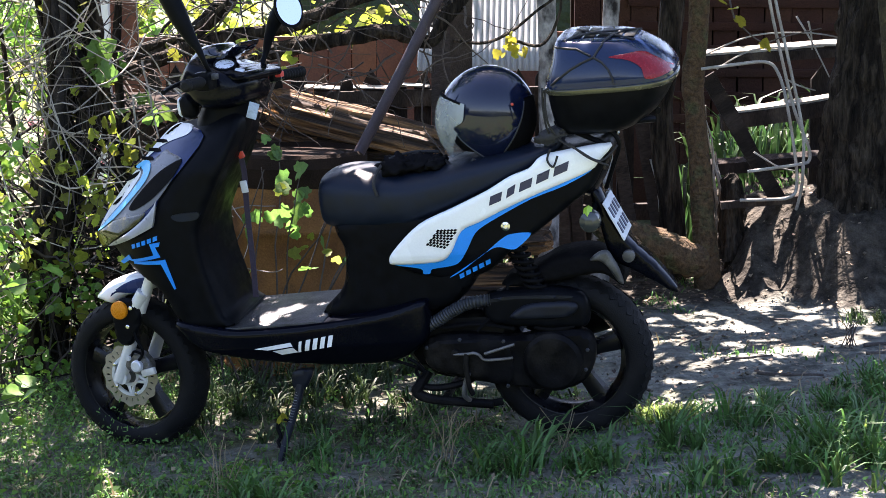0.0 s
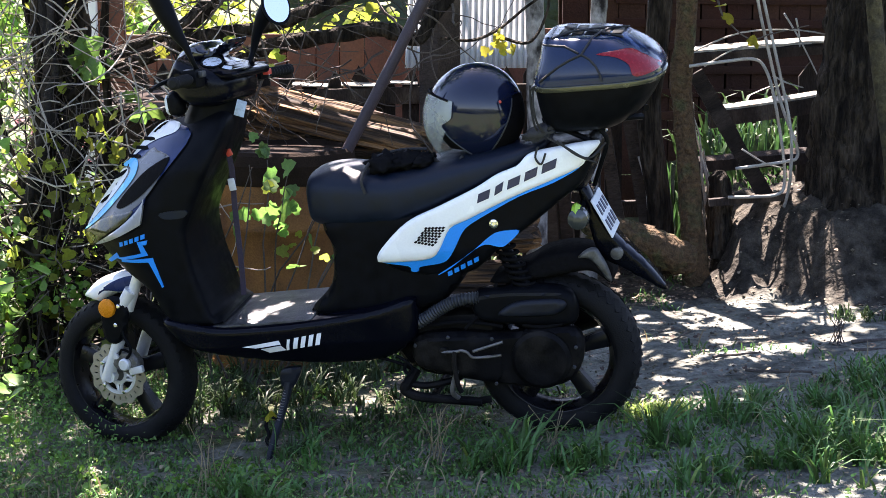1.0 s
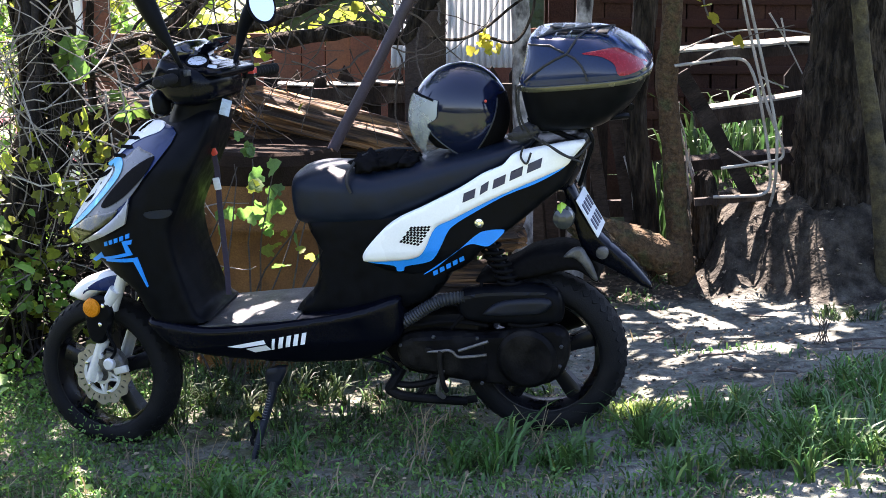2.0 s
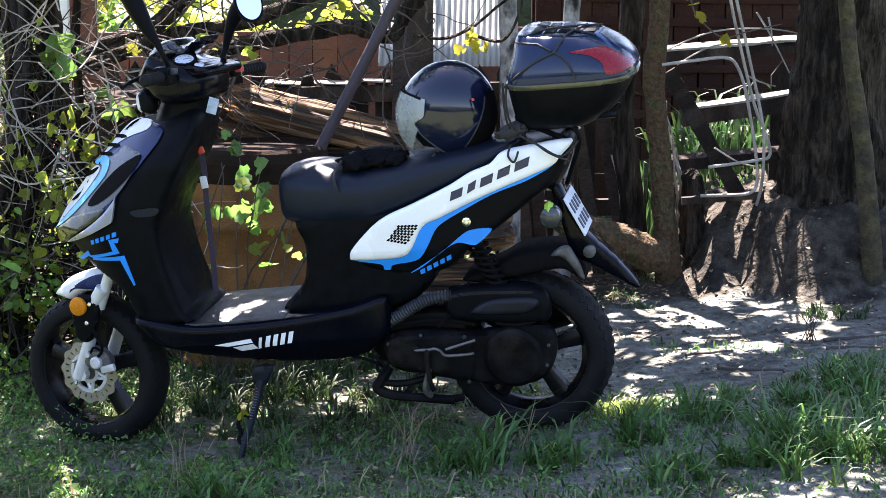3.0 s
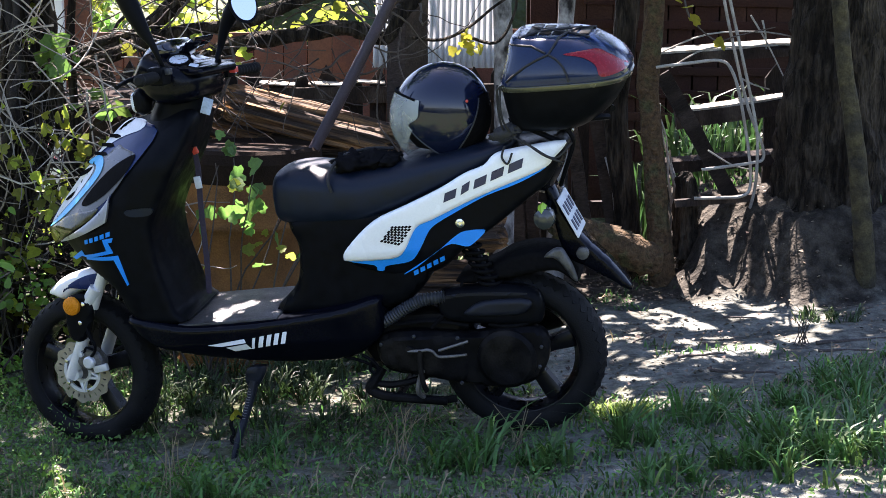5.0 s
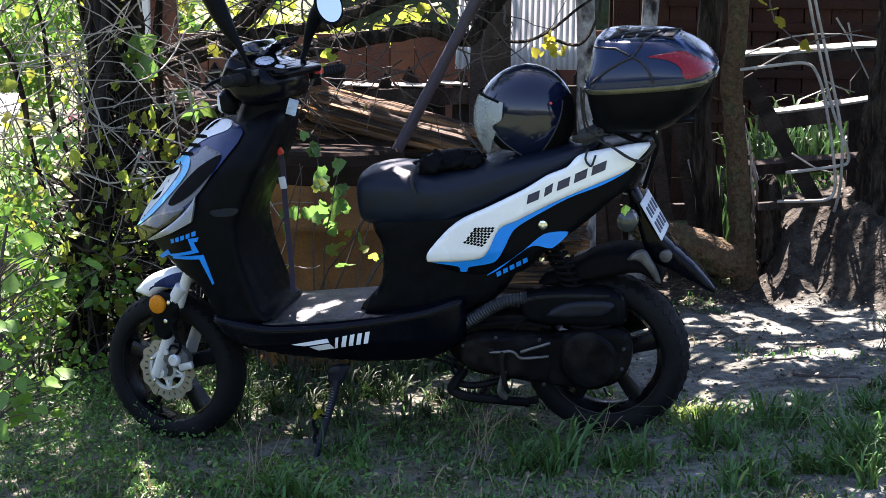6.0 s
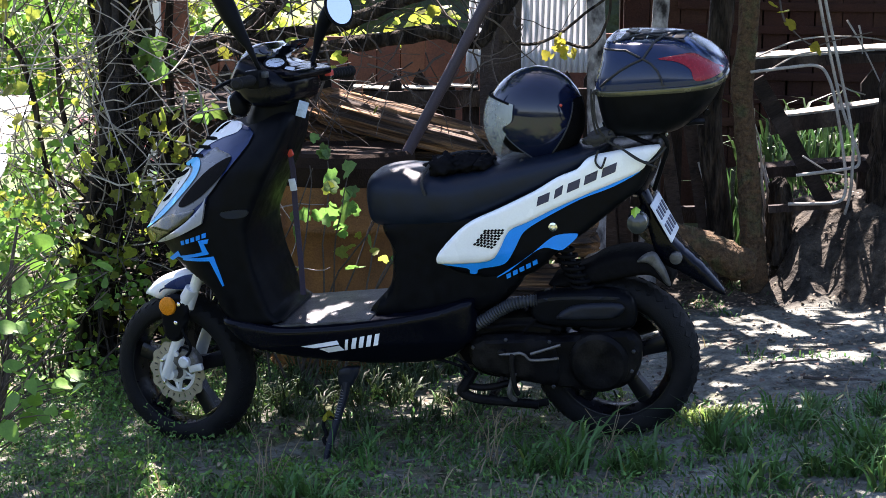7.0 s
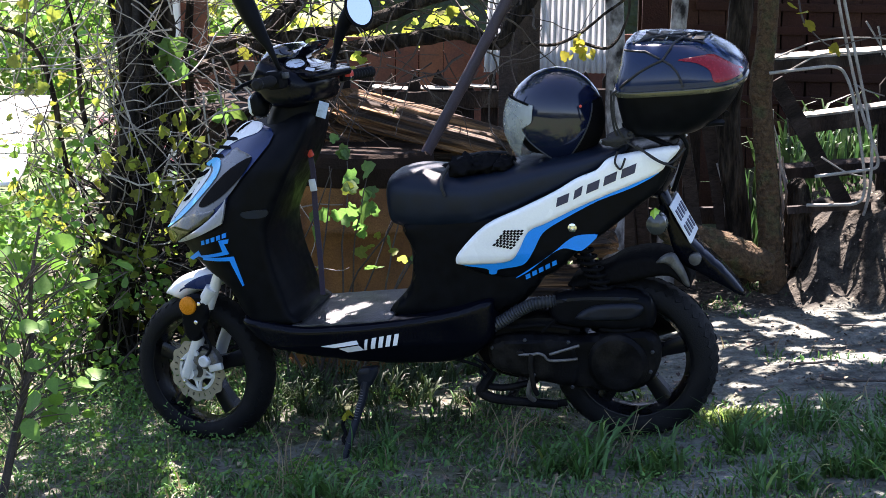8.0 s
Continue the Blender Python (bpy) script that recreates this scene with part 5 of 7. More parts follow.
def build_straps():
    # gloves and a strap bundle lying on the seat
    g = thing("glove_pair", "black riding gloves lying crumpled on the seat", "gloves", SCOOTER_POSE)
    for k, (x, y, z, lx, lz) in enumerate(((-0.262, 0.045, 0.866, 0.050, 0.030), (-0.330, 0.03, 0.866, 0.052, 0.026), (-0.385, 0.05, 0.868, 0.034, 0.020))):
        f = bmesh.new()
        bmesh.ops.create_uvsphere(f, u_segments=28, v_segments=18, radius=1)
        for v in f.verts:
            n = noise.noise(v.co * 2.2 + Vector((k * 5, 0, 0))) + 0.6 * noise.noise(v.co * 5.5 + Vector((k * 3, 2, 0)))
            v.co = Vector((x + v.co.x * lx * (1 + 0.35 * n), y + v.co.y * 0.060 * (1 + 0.3 * n), z + v.co.z * lz * (1 + 0.5 * n)))
        part("glove", f, LINING, g, smooth=180)
    f = bmesh.new()
    tube(f, [(-0.222, 0.143, 0.80), (-0.214, 0.141, 0.832), (-0.220, 0.115, 0.862), (-0.245, 0.06, 0.888), (-0.31, 0.0, 0.893), (-0.38, -0.02, 0.885)], 0.005, 8)
    part("strap", f, CORD, g)
    c = thing("elastic_cord_net", "black elastic cord net stretched over the top case", "luggage net", SCOOTER_POSE)

    def over_lid(points):
        out = []
        for (xa, za), (xb, zb) in zip(points, points[1:]):
            for k in range(6):
                x, z = xa + (xb - xa) * k / 6, za + (zb - za) * k / 6
                out.append((x, LID_WIDTH(x, z) + 0.003, z))
        return out

    cords = [over_lid([(-0.782, 1.190), (-0.80, 1.190), (-0.845, 1.186), (-0.893, 1.162)]),
             over_lid([(-0.893, 1.162), (-0.905, 1.178), (-0.916, 1.192)]) + [(-0.925, 0.12, 1.202), (-0.94, 0.04, 1.2025), (-0.96, -0.06, 1.199)],
             over_lid([(-0.893, 1.162), (-0.86, 1.150), (-0.827, 1.134), (-0.79, 1.110), (-0.764, 1.090)]),
             over_lid([(-0.893, 1.162), (-0.915, 1.148), (-0.932, 1.128), (-0.942, 1.105), (-0.947, 1.084)]),
             [(-0.81, 0.14, 1.207), (-0.86, 0.06, 1.2105), (-0.93, 0.0, 1.2045), (-1.0, -0.08, 1.192)],
             [(-0.82, -0.05, 1.209), (-0.88, 0.03, 1.2085), (-0.95, 0.07, 1.2005), (-1.0, 0.10, 1.191)],
             [(-0.752, 0.185, 1.08), (-0.748, 0.190, 1.03), (-0.752, 0.18, 0.98), (-0.77, 0.15, 0.935)],
             [(-0.740, 0.165, 1.085), (-0.738, 0.17, 1.03), (-0.742, 0.165, 0.97), (-0.755, 0.14, 0.93)],
             [(-0.764, 0.197, 1.088), (-0.744, 0.188, 1.073), (-0.742, 0.17, 1.02)]]
    for pts in cords:
        f = bmesh.new()
        tube(f, pts, 0.0032, 8)
        part("cord", f, CORD, c)
    h = thing("cord_hooks", "black cord ends hooked under the carrier", "luggage cord", SCOOTER_POSE)
    for pts in ([(-0.775, 0.17, 0.935), (-0.82, 0.165, 0.905), (-0.88, 0.14, 0.862), (-0.93, 0.12, 0.90)], [(-0.80, 0.17, 0.925), (-0.85, 0.165, 0.88), (-0.90, 0.13, 0.845)],
                [(-0.745, 0.165, 0.91), (-0.735, 0.168, 0.88), (-0.75, 0.17, 0.86), (-0.765, 0.168, 0.89)]):
        f = bmesh.new()
        tube(f, pts, 0.0032, 8)
        part("cord", f, CORD, h)
    f = bmesh.new()
    bmesh.ops.create_uvsphere(f, u_segments=18, v_segments=12, radius=1)
    for v in f.verts:
        k = 1 + 0.5 * noise.noise(v.co * 2.5)
        v.co = Vector((-0.745 + v.co.x * 0.044 * k, 0.135 + v.co.y * 0.03, 0.942 + v.co.z * 0.022 * k - 0.3 * v.co.x * 0.03))
    part("cord_knot", f, CORD, h)


build_straps()


# ---- trees, fence and the things behind the scooter ----
def leaf_verts(rng, c, size, up=0.5, oval=False, face=0.0):
    """A folded, lobed vine leaf round a stalk end."""
    a = Vector((rng.gauss(0, 1), rng.gauss(0, 1) - face, rng.gauss(0, 1) + up)).normalized()
    b = a.orthogonal().normalized()
    b = (Matrix.Rotation(rng.uniform(0, 6.28), 3, a) @ b)
    d = a.cross(b)
    half = ((0.22, -0.20), (0.50, -0.14), (0.46, 0.08), (0.60, 0.28), (0.43, 0.42), (0.32, 0.68))
    if oval:
        k = 0.55 if oval > 1 else 1.0
        half = ((0.14 * k, -0.04), (0.30 * k, 0.10), (0.36 * k, 0.30), (0.29 * k, 0.52), (0.17 * k, 0.72), (0.07 * k, 0.86))
    cup, tip = rng.uniform(0.05, 0.3), rng.uniform(-0.3, 0.1)
    shape = [(0, 0, 0)] + [(x, y, cup * x + tip * y * y) for x, y in half] + [(0, 0.92, tip * 0.85)] + [(-x, y, cup * x + tip * y * y) for x, y in half[::-1]]
    return [c + (b * x + d * y + a * z) * size for x, y, z in shape]


def leaf_parts(centres, size, mat, parent, seed, spread=0.4, up=0.0, face=0.0):
    """A few leaves, each a part of its own."""
    rng = random.Random(seed)
    for c in centres:
        raw("leaf", leaf_verts(rng, Vector(c), size * rng.uniform(1 - spread, 1 + spread), up, {BUSH: 1, LEAFTOP: 1, WEED: 2}.get(mat, 0), face), LEAF_FACES, mat, parent)


LEAF_FACES = ((0, 1, 2, 3, 4), (0, 4, 5, 6, 7), (0, 7, 8, 9, 10), (0, 10, 11, 12, 13))


def leaves(name, centres, size, mat, parent, seed, spread=0.3, up=0.5, label="", face=0.0):
    rng = random.Random(seed)
    verts, faces = [], []
    for c in centres:
        k = len(verts)
        verts += leaf_verts(rng, Vector(c), size * rng.uniform(1 - spread, 1 + spread), up, {BUSH: 1, LEAFTOP: 1, WEED: 2}.get(mat, 0), face)
        faces += [tuple(k + i for i in f) for f in LEAF_FACES]
    return raw(name, verts, faces, mat, parent, label)


def blades(name, roots, mat, seed, tall=(0.06, 0.16), lean=0.5, wide=0.0035, parent=None):
    """Curved tapering grass blades, three faces each."""
    rng = random.Random(seed)
    verts, faces = [], []
    for x, y, z, k in roots:
        h = rng.uniform(*tall) * k
        u = rng.uniform(0, 6.283)
        out = Vector((math.cos(u), math.sin(u), 0)) * h * rng.uniform(0.05, lean)
        w = Vector((-math.sin(u + 0.6), math.cos(u + 0.6), 0)) * wide * rng.uniform(0.7, 1.4)
        p = Vector((x, y, z - 0.004))
        a, b, c = p + out * 0.25 + Vector((0, 0, h * 0.45)), p + out * 0.62 + Vector((0, 0, h * 0.8)), p + out * 1.25 + Vector((0, 0, h * rng.uniform(0.75, 1.0)))
        n = len(verts)
        verts += [p - w, p + w, a + w, a - w, b + w * 0.7, b - w * 0.7, c]
        faces += [(n, n + 1, n + 2, n + 3), (n + 3, n + 2, n + 4, n + 5), (n + 5, n + 4, n + 6)]
    return raw(name, verts, faces, mat, parent)


def bark_tube(pts, radii, n=18, rough=0.12, seed=0, step=10):
    """A trunk with an uneven, ridged surface."""
    f = bmesh.new()
    path = curve_pts(pts, step)
    tube(f, path, radii, n, 1)
    for v in f.verts:
        p = v.co
        near = min(path, key=lambda q: abs(q.z - p.z) + 0.2 * (q - p).length)
        d = p - near
        k = 1 + rough * noise.noise((p.x * 9 + seed, p.y * 9, p.z * 2.5)) + rough * 0.9 * noise.noise((p.x * 34 + seed, p.y * 34, p.z * 9)) + rough * 0.5 * noise.noise((p.x * 70, p.y * 70, p.z * 22))
        v.co = near + d * k
    return f


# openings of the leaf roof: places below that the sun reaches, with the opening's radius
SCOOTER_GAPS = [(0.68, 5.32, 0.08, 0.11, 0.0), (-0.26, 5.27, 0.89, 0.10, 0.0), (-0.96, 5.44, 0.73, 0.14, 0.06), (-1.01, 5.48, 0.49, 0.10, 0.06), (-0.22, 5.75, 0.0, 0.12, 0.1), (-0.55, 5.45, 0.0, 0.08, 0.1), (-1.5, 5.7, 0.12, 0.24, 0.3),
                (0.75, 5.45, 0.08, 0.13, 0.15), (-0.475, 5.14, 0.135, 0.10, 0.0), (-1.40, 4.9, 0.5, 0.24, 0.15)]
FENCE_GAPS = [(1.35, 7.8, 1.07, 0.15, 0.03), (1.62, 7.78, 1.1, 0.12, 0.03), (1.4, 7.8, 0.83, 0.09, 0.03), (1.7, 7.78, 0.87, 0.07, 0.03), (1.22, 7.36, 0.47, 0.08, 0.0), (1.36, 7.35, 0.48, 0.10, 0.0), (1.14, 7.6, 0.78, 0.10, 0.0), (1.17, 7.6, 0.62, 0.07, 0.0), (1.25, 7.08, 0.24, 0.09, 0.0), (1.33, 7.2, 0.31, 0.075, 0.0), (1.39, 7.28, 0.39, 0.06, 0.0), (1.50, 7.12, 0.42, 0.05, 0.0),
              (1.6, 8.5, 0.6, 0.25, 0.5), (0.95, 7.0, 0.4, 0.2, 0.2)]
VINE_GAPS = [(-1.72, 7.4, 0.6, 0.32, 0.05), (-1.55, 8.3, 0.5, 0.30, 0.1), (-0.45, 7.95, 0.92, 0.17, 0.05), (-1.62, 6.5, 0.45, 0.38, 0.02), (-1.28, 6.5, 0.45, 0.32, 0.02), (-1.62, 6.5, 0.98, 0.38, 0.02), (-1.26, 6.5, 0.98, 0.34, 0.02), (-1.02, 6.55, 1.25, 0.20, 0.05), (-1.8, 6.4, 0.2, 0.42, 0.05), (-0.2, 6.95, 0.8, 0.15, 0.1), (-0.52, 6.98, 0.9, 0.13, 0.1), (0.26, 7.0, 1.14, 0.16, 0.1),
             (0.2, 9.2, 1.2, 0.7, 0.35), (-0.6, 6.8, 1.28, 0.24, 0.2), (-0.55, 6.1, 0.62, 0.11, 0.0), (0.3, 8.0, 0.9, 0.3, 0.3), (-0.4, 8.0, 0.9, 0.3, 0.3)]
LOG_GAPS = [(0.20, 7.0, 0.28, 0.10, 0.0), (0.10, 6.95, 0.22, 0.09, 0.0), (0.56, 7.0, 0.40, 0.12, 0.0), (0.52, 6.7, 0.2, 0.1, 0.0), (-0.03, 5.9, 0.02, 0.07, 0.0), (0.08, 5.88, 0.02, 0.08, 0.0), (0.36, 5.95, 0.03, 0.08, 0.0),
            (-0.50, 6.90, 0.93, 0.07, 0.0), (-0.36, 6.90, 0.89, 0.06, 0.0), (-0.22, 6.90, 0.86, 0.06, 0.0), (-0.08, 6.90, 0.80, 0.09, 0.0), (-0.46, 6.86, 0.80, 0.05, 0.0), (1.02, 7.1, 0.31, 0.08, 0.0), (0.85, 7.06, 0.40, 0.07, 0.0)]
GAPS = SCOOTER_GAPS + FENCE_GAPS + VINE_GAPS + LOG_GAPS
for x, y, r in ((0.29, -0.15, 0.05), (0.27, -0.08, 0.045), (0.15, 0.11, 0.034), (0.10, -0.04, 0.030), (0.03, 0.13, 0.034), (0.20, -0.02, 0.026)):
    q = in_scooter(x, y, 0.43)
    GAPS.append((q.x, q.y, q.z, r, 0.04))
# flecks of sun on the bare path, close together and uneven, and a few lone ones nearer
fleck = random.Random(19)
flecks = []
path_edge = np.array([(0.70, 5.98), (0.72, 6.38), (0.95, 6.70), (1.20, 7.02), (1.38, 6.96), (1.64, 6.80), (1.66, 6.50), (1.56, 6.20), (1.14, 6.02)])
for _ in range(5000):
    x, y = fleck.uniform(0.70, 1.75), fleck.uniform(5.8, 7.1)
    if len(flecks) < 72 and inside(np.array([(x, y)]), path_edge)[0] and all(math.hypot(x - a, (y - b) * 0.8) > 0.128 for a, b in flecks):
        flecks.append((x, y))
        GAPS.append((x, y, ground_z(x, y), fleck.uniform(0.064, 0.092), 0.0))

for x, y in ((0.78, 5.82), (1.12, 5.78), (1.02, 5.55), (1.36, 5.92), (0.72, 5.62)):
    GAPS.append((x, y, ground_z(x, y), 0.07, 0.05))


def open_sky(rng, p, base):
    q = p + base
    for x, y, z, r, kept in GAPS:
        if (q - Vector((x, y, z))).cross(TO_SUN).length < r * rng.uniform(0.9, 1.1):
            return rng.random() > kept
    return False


def crown_points(rng, centre, size, count, clumps):
    spots = [Vector((rng.gauss(0, 0.42), rng.gauss(0, 0.42), rng.gauss(0, 0.38))) for _ in range(clumps)]
    out = []
    for _ in range(count):
        s = rng.choice(spots)
        q = s + Vector((rng.gauss(0, 0.13), rng.gauss(0, 0.13), rng.gauss(0, 0.10)))
        out.append(Vector(centre) + Vector((q.x * size[0], q.y * size[1], q.z * size[2])))
    return out


def tree(name_label, pts, radii, mat, crown_at, crown_size, count, seed, limbs=5, rough=0.12, leaf=0.11):
    rng = random.Random(seed)
    base = Vector(pts[0])
    tr = thing("tree", name_label, "tree", Matrix.Translation(base))
    rel = [Vector(p) - base for p in pts]
    part("trunk", bark_tube(rel, radii, 44, rough, seed, 24), mat, tr, smooth=60)
    cc = Vector(crown_at) - base
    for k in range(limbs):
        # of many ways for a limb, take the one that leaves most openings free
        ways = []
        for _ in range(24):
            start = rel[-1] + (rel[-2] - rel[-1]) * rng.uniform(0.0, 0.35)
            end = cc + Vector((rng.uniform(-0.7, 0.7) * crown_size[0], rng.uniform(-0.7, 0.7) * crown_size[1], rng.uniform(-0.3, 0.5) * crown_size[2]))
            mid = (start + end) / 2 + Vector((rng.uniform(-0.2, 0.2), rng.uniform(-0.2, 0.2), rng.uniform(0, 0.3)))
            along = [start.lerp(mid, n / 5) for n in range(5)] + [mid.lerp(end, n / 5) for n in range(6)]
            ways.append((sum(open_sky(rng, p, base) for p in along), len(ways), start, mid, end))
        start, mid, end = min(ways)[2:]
        f = bmesh.new()
        tube(f, [start, mid, end], [radii[-1] * 0.6, radii[-1] * 0.32, 0.010], 8)
        part("limb", f, mat, tr)
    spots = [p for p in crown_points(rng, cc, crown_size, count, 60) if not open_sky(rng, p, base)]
    leaves("crown", spots, leaf, LEAFTOP, tr, seed + 1, 0.35, 0.6)
    return tr


gz = ground_z
tree("old tree with a thick dark furrowed trunk on the earth bank",
     [(1.83, 7.34, -0.15), (1.83, 7.34, 0.12), (1.82, 7.33, 0.40), (1.81, 7.32, 0.65), (1.80, 7.31, 0.9), (1.84, 7.32, 1.5), (1.86, 7.4, 2.6), (1.7, 7.6, 3.4)],
     [0.36, 0.33, 0.27, 0.230, 0.205, 0.19, 0.18, 0.15], BARK, (1.3, 8.3, 2.9), (2.0, 1.5, 0.7), 7000, 11, 7, 0.16, 0.075)
tree("slim grey-green tree on the bank beside the thick trunk",
     [(1.86, 6.90, gz(1.86, 6.9) - 0.05), (1.80, 6.9, 0.7), (1.73, 6.9, 1.1), (1.70, 6.92, 1.6), (1.75, 7.0, 2.8)],
     [0.042, 0.035, 0.031, 0.029, 0.022], BARK_C, (1.1, 6.9, 2.7), (1.6, 1.7, 0.6), 4800, 12, 4, 0.12, 0.075)
tree("slender brown tree with lichen on its bark, at the fence",
     [(1.13, 7.40, gz(1.13, 7.4) - 0.08), (1.09, 7.4, 0.45), (1.05, 7.4, 0.85), (1.04, 7.4, 1.0), (1.06, 7.4, 1.35), (1.1, 7.5, 2.6)],
     [0.066, 0.047, 0.043, 0.050, 0.040, 0.032], BARK_B, (0.25, 6.8, 2.8), (1.8, 1.2, 0.7), 2800, 13, 5)
tree("thin birch with grey-white bark behind the fence",
     [(0.45, 7.5, gz(0.45, 7.5) - 0.05), (0.45, 7.5, 0.6), (0.44, 7.5, 1.1), (0.42, 7.5, 1.6), (0.40, 7.6, 2.8)],
     [0.050, 0.043, 0.040, 0.038, 0.03], BIRCH, (-0.7, 6.7, 2.8), (1.9, 1.3, 0.7), 2400, 14, 5, 0.06)
tree("birch with peeling bark behind the top case",
     [(0.68, 7.62, gz(0.68, 7.6) - 0.05), (0.69, 7.6, 0.5), (0.70, 7.6, 1.0), (0.72, 7.6, 1.6), (0.7, 7.7, 2.8)],
     [0.044, 0.040, 0.036, 0.034, 0.028], BIRCH, (-1.3, 6.5, 2.9), (1.8, 1.3, 0.7), 1800, 15, 5, 0.06)
tree("dark leaning tree behind the slender brown one",
     [(1.0, 7.65, gz(1, 7.65) - 0.05), (0.99, 7.62, 0.4), (0.93, 7.6, 0.83), (0.97, 7.6, 1.31), (1.0, 7.7, 2.6)],
     [0.06, 0.055, 0.052, 0.05, 0.04], BARK, (-0.3, 8.3, 3.0), (2.0, 1.2, 0.7), 2600, 16, 4)


def oil_drum():
    c = Vector((-0.56, 6.62, gz(-0.56, 6.62) - 0.01))
    d = thing("oil_drum", "rusty orange-brown steel drum with a sooty dark lid, on the soil", "barrel", Matrix.Translation(c))
    f = bmesh.new()
    prof = [(0.0, 0.262), (0.004, 0.272), (0.012, 0.272), (0.018, 0.265)]
    for zc in (0.27, 0.53):
        prof += [(zc - 0.022, 0.265), (zc - 0.010, 0.274), (zc, 0.277), (zc + 0.010, 0.274), (zc + 0.022, 0.265)]
    prof += [(0.76, 0.265)]
    lathe(f, prof, 64, "z")
    for v in f.verts:
        v.co += Vector((v.co.x, v.co.y, 0)).normalized() * 0.006 * noise.noise((v.co.x * 5, v.co.y * 5, v.co.z * 4))
    part("drum_body", f, RUST, d, smooth=45)
    f = bmesh.new()
    lathe(f, [(0.690, 0.267), (0.700, 0.274), (0.755, 0.275), (0.762, 0.279), (0.80, 0.274), (0.812, 0.262), (0.800, 0.24), (0.806, 0.01)], 48, "z")
    part("lid", f, CHAR, d, "dark sooty lid")


oil_drum()


def split_log(a, b, r, seed, label):
    """Half a round log, its split face torn along the fibres and its ends ragged."""
    a, b = Vector(a), Vector(b)
    rng = random.Random(seed)
    way = (b - a)
    m = Matrix.Translation(a) @ way.to_track_quat("X", "Z").to_matrix().to_4x4()
    n, L = 34, way.length
    around = 34
    f = bmesh.new()
    rows = []
    jag = [rng.uniform(-0.035, 0.035) * min(1.0, r / 0.05) for _ in range(around)]
    for i in range(n):
        x = L * i / (n - 1)
        row = []
        for k in range(around):
            u = 2 * math.pi * k / around
            p, q = math.cos(u), math.sin(u)
            if q < 0:
                q *= 0.55
            ridge = 0.30 * noise.noise((x * 1.6, k * 0.9, seed)) + 0.26 * noise.noise((x * 3.0 + k * 0.35, k * 2.1, seed + 7)) + 0.07 * (k % 2)
            bend = 0.10 * noise.noise((x * 2.5, 0, seed + 3))
            end = jag[k] if i in (0, n - 1) else jag[k] * 0.5 if i in (1, n - 2) else 0.0
            taper = 0.72 if i in (0, n - 1) else 0.93 if i in (1, n - 2) else 1.0
            row.append((x + end, r * taper * (p * (1 + ridge) + bend), r * taper * (q * (1 + ridge) + bend)))
        rows.append(row)
    loft(f, rows)
    ob = part("firewood_log", f, SPLIT, None, smooth=24, place=m)
    tagged(ob, label, "log", "firewood heap")


split_log((-0.66, 6.94, 0.895), (-0.02, 6.90, 0.730), 0.086, 1, "split log with torn brown fibres, slanting on the heap")
split_log((-0.80, 7.06, 0.84), (-0.25, 7.02, 0.70), 0.065, 2, "split brown log under another on the heap")
split_log((-0.74, 7.16, 0.74), (0.05, 7.10, 0.66), 0.075, 3, "weathered split log lying on the heap")
split_log((-0.30, 7.12, 0.58), (0.30, 7.16, 0.50), 0.085, 4, "short thick split log in the heap")
split_log((-0.95, 7.12, 0.60), (-0.10, 7.10, 0.50), 0.09, 5, "dark split log in the heap")
split_log((-0.2, 7.08, 0.34), (0.42, 7.1, 0.36), 0.11, 6, "thick split log low in the heap")
split_log((-0.9, 7.1, 0.30), (-0.2, 7.06, 0.34), 0.11, 7, "thick dark log low in the heap")
split_log((-0.5, 7.16, 0.10), (0.35, 7.16, 0.12), 0.12, 8, "thick log at the bottom of the heap")
split_log((-1.0, 7.16, 0.08), (-0.45, 7.12, 0.12), 0.12, 9, "short log at the bottom of the heap")
chip = random.Random(27)
for n in range(12):
    x, y, z = chip.uniform(-0.82, -0.1), chip.uniform(6.88, 7.0), 0.0
    z = 0.92 - 0.32 * (x + 0.8) + chip.uniform(-0.12, 0.03)
    a = chip.uniform(-0.55, 0.15)
    L = chip.uniform(0.16, 0.42)
    split_log((x, y, z), (x + L * math.cos(a), y + chip.uniform(-0.05, 0.08), z + L * math.sin(a)), chip.uniform(0.014, 0.03), 30 + n, "thin torn splinter of brown firewood on the heap")
fl = part("fallen_log", bark_tube([(0.60, 7.0, 0.41), (0.64, 7.01, 0.41), (0.85, 7.06, 0.345), (1.02, 7.1, 0.265), (1.05, 7.11, 0.255)], [0.035, 0.055, 0.062, 0.062, 0.035], 24, 0.25, 3), BARK_B, None, smooth=45)
tagged(fl, "fallen brown log with torn bark, on the soil", "log")


def iron_pole():
    f = bmesh.new()
    tube(f, [(-0.312, 6.56, 0.762), (-0.176, 6.56, 1.02), (-0.041, 6.56, 1.286), (0.082, 6.56, 1.54)], 0.0215, 14, 3)
    tagged(part("iron_pole", f, IRONPOLE), "dark violet-brown iron pole standing on the drum lid", "pole")


iron_pole()


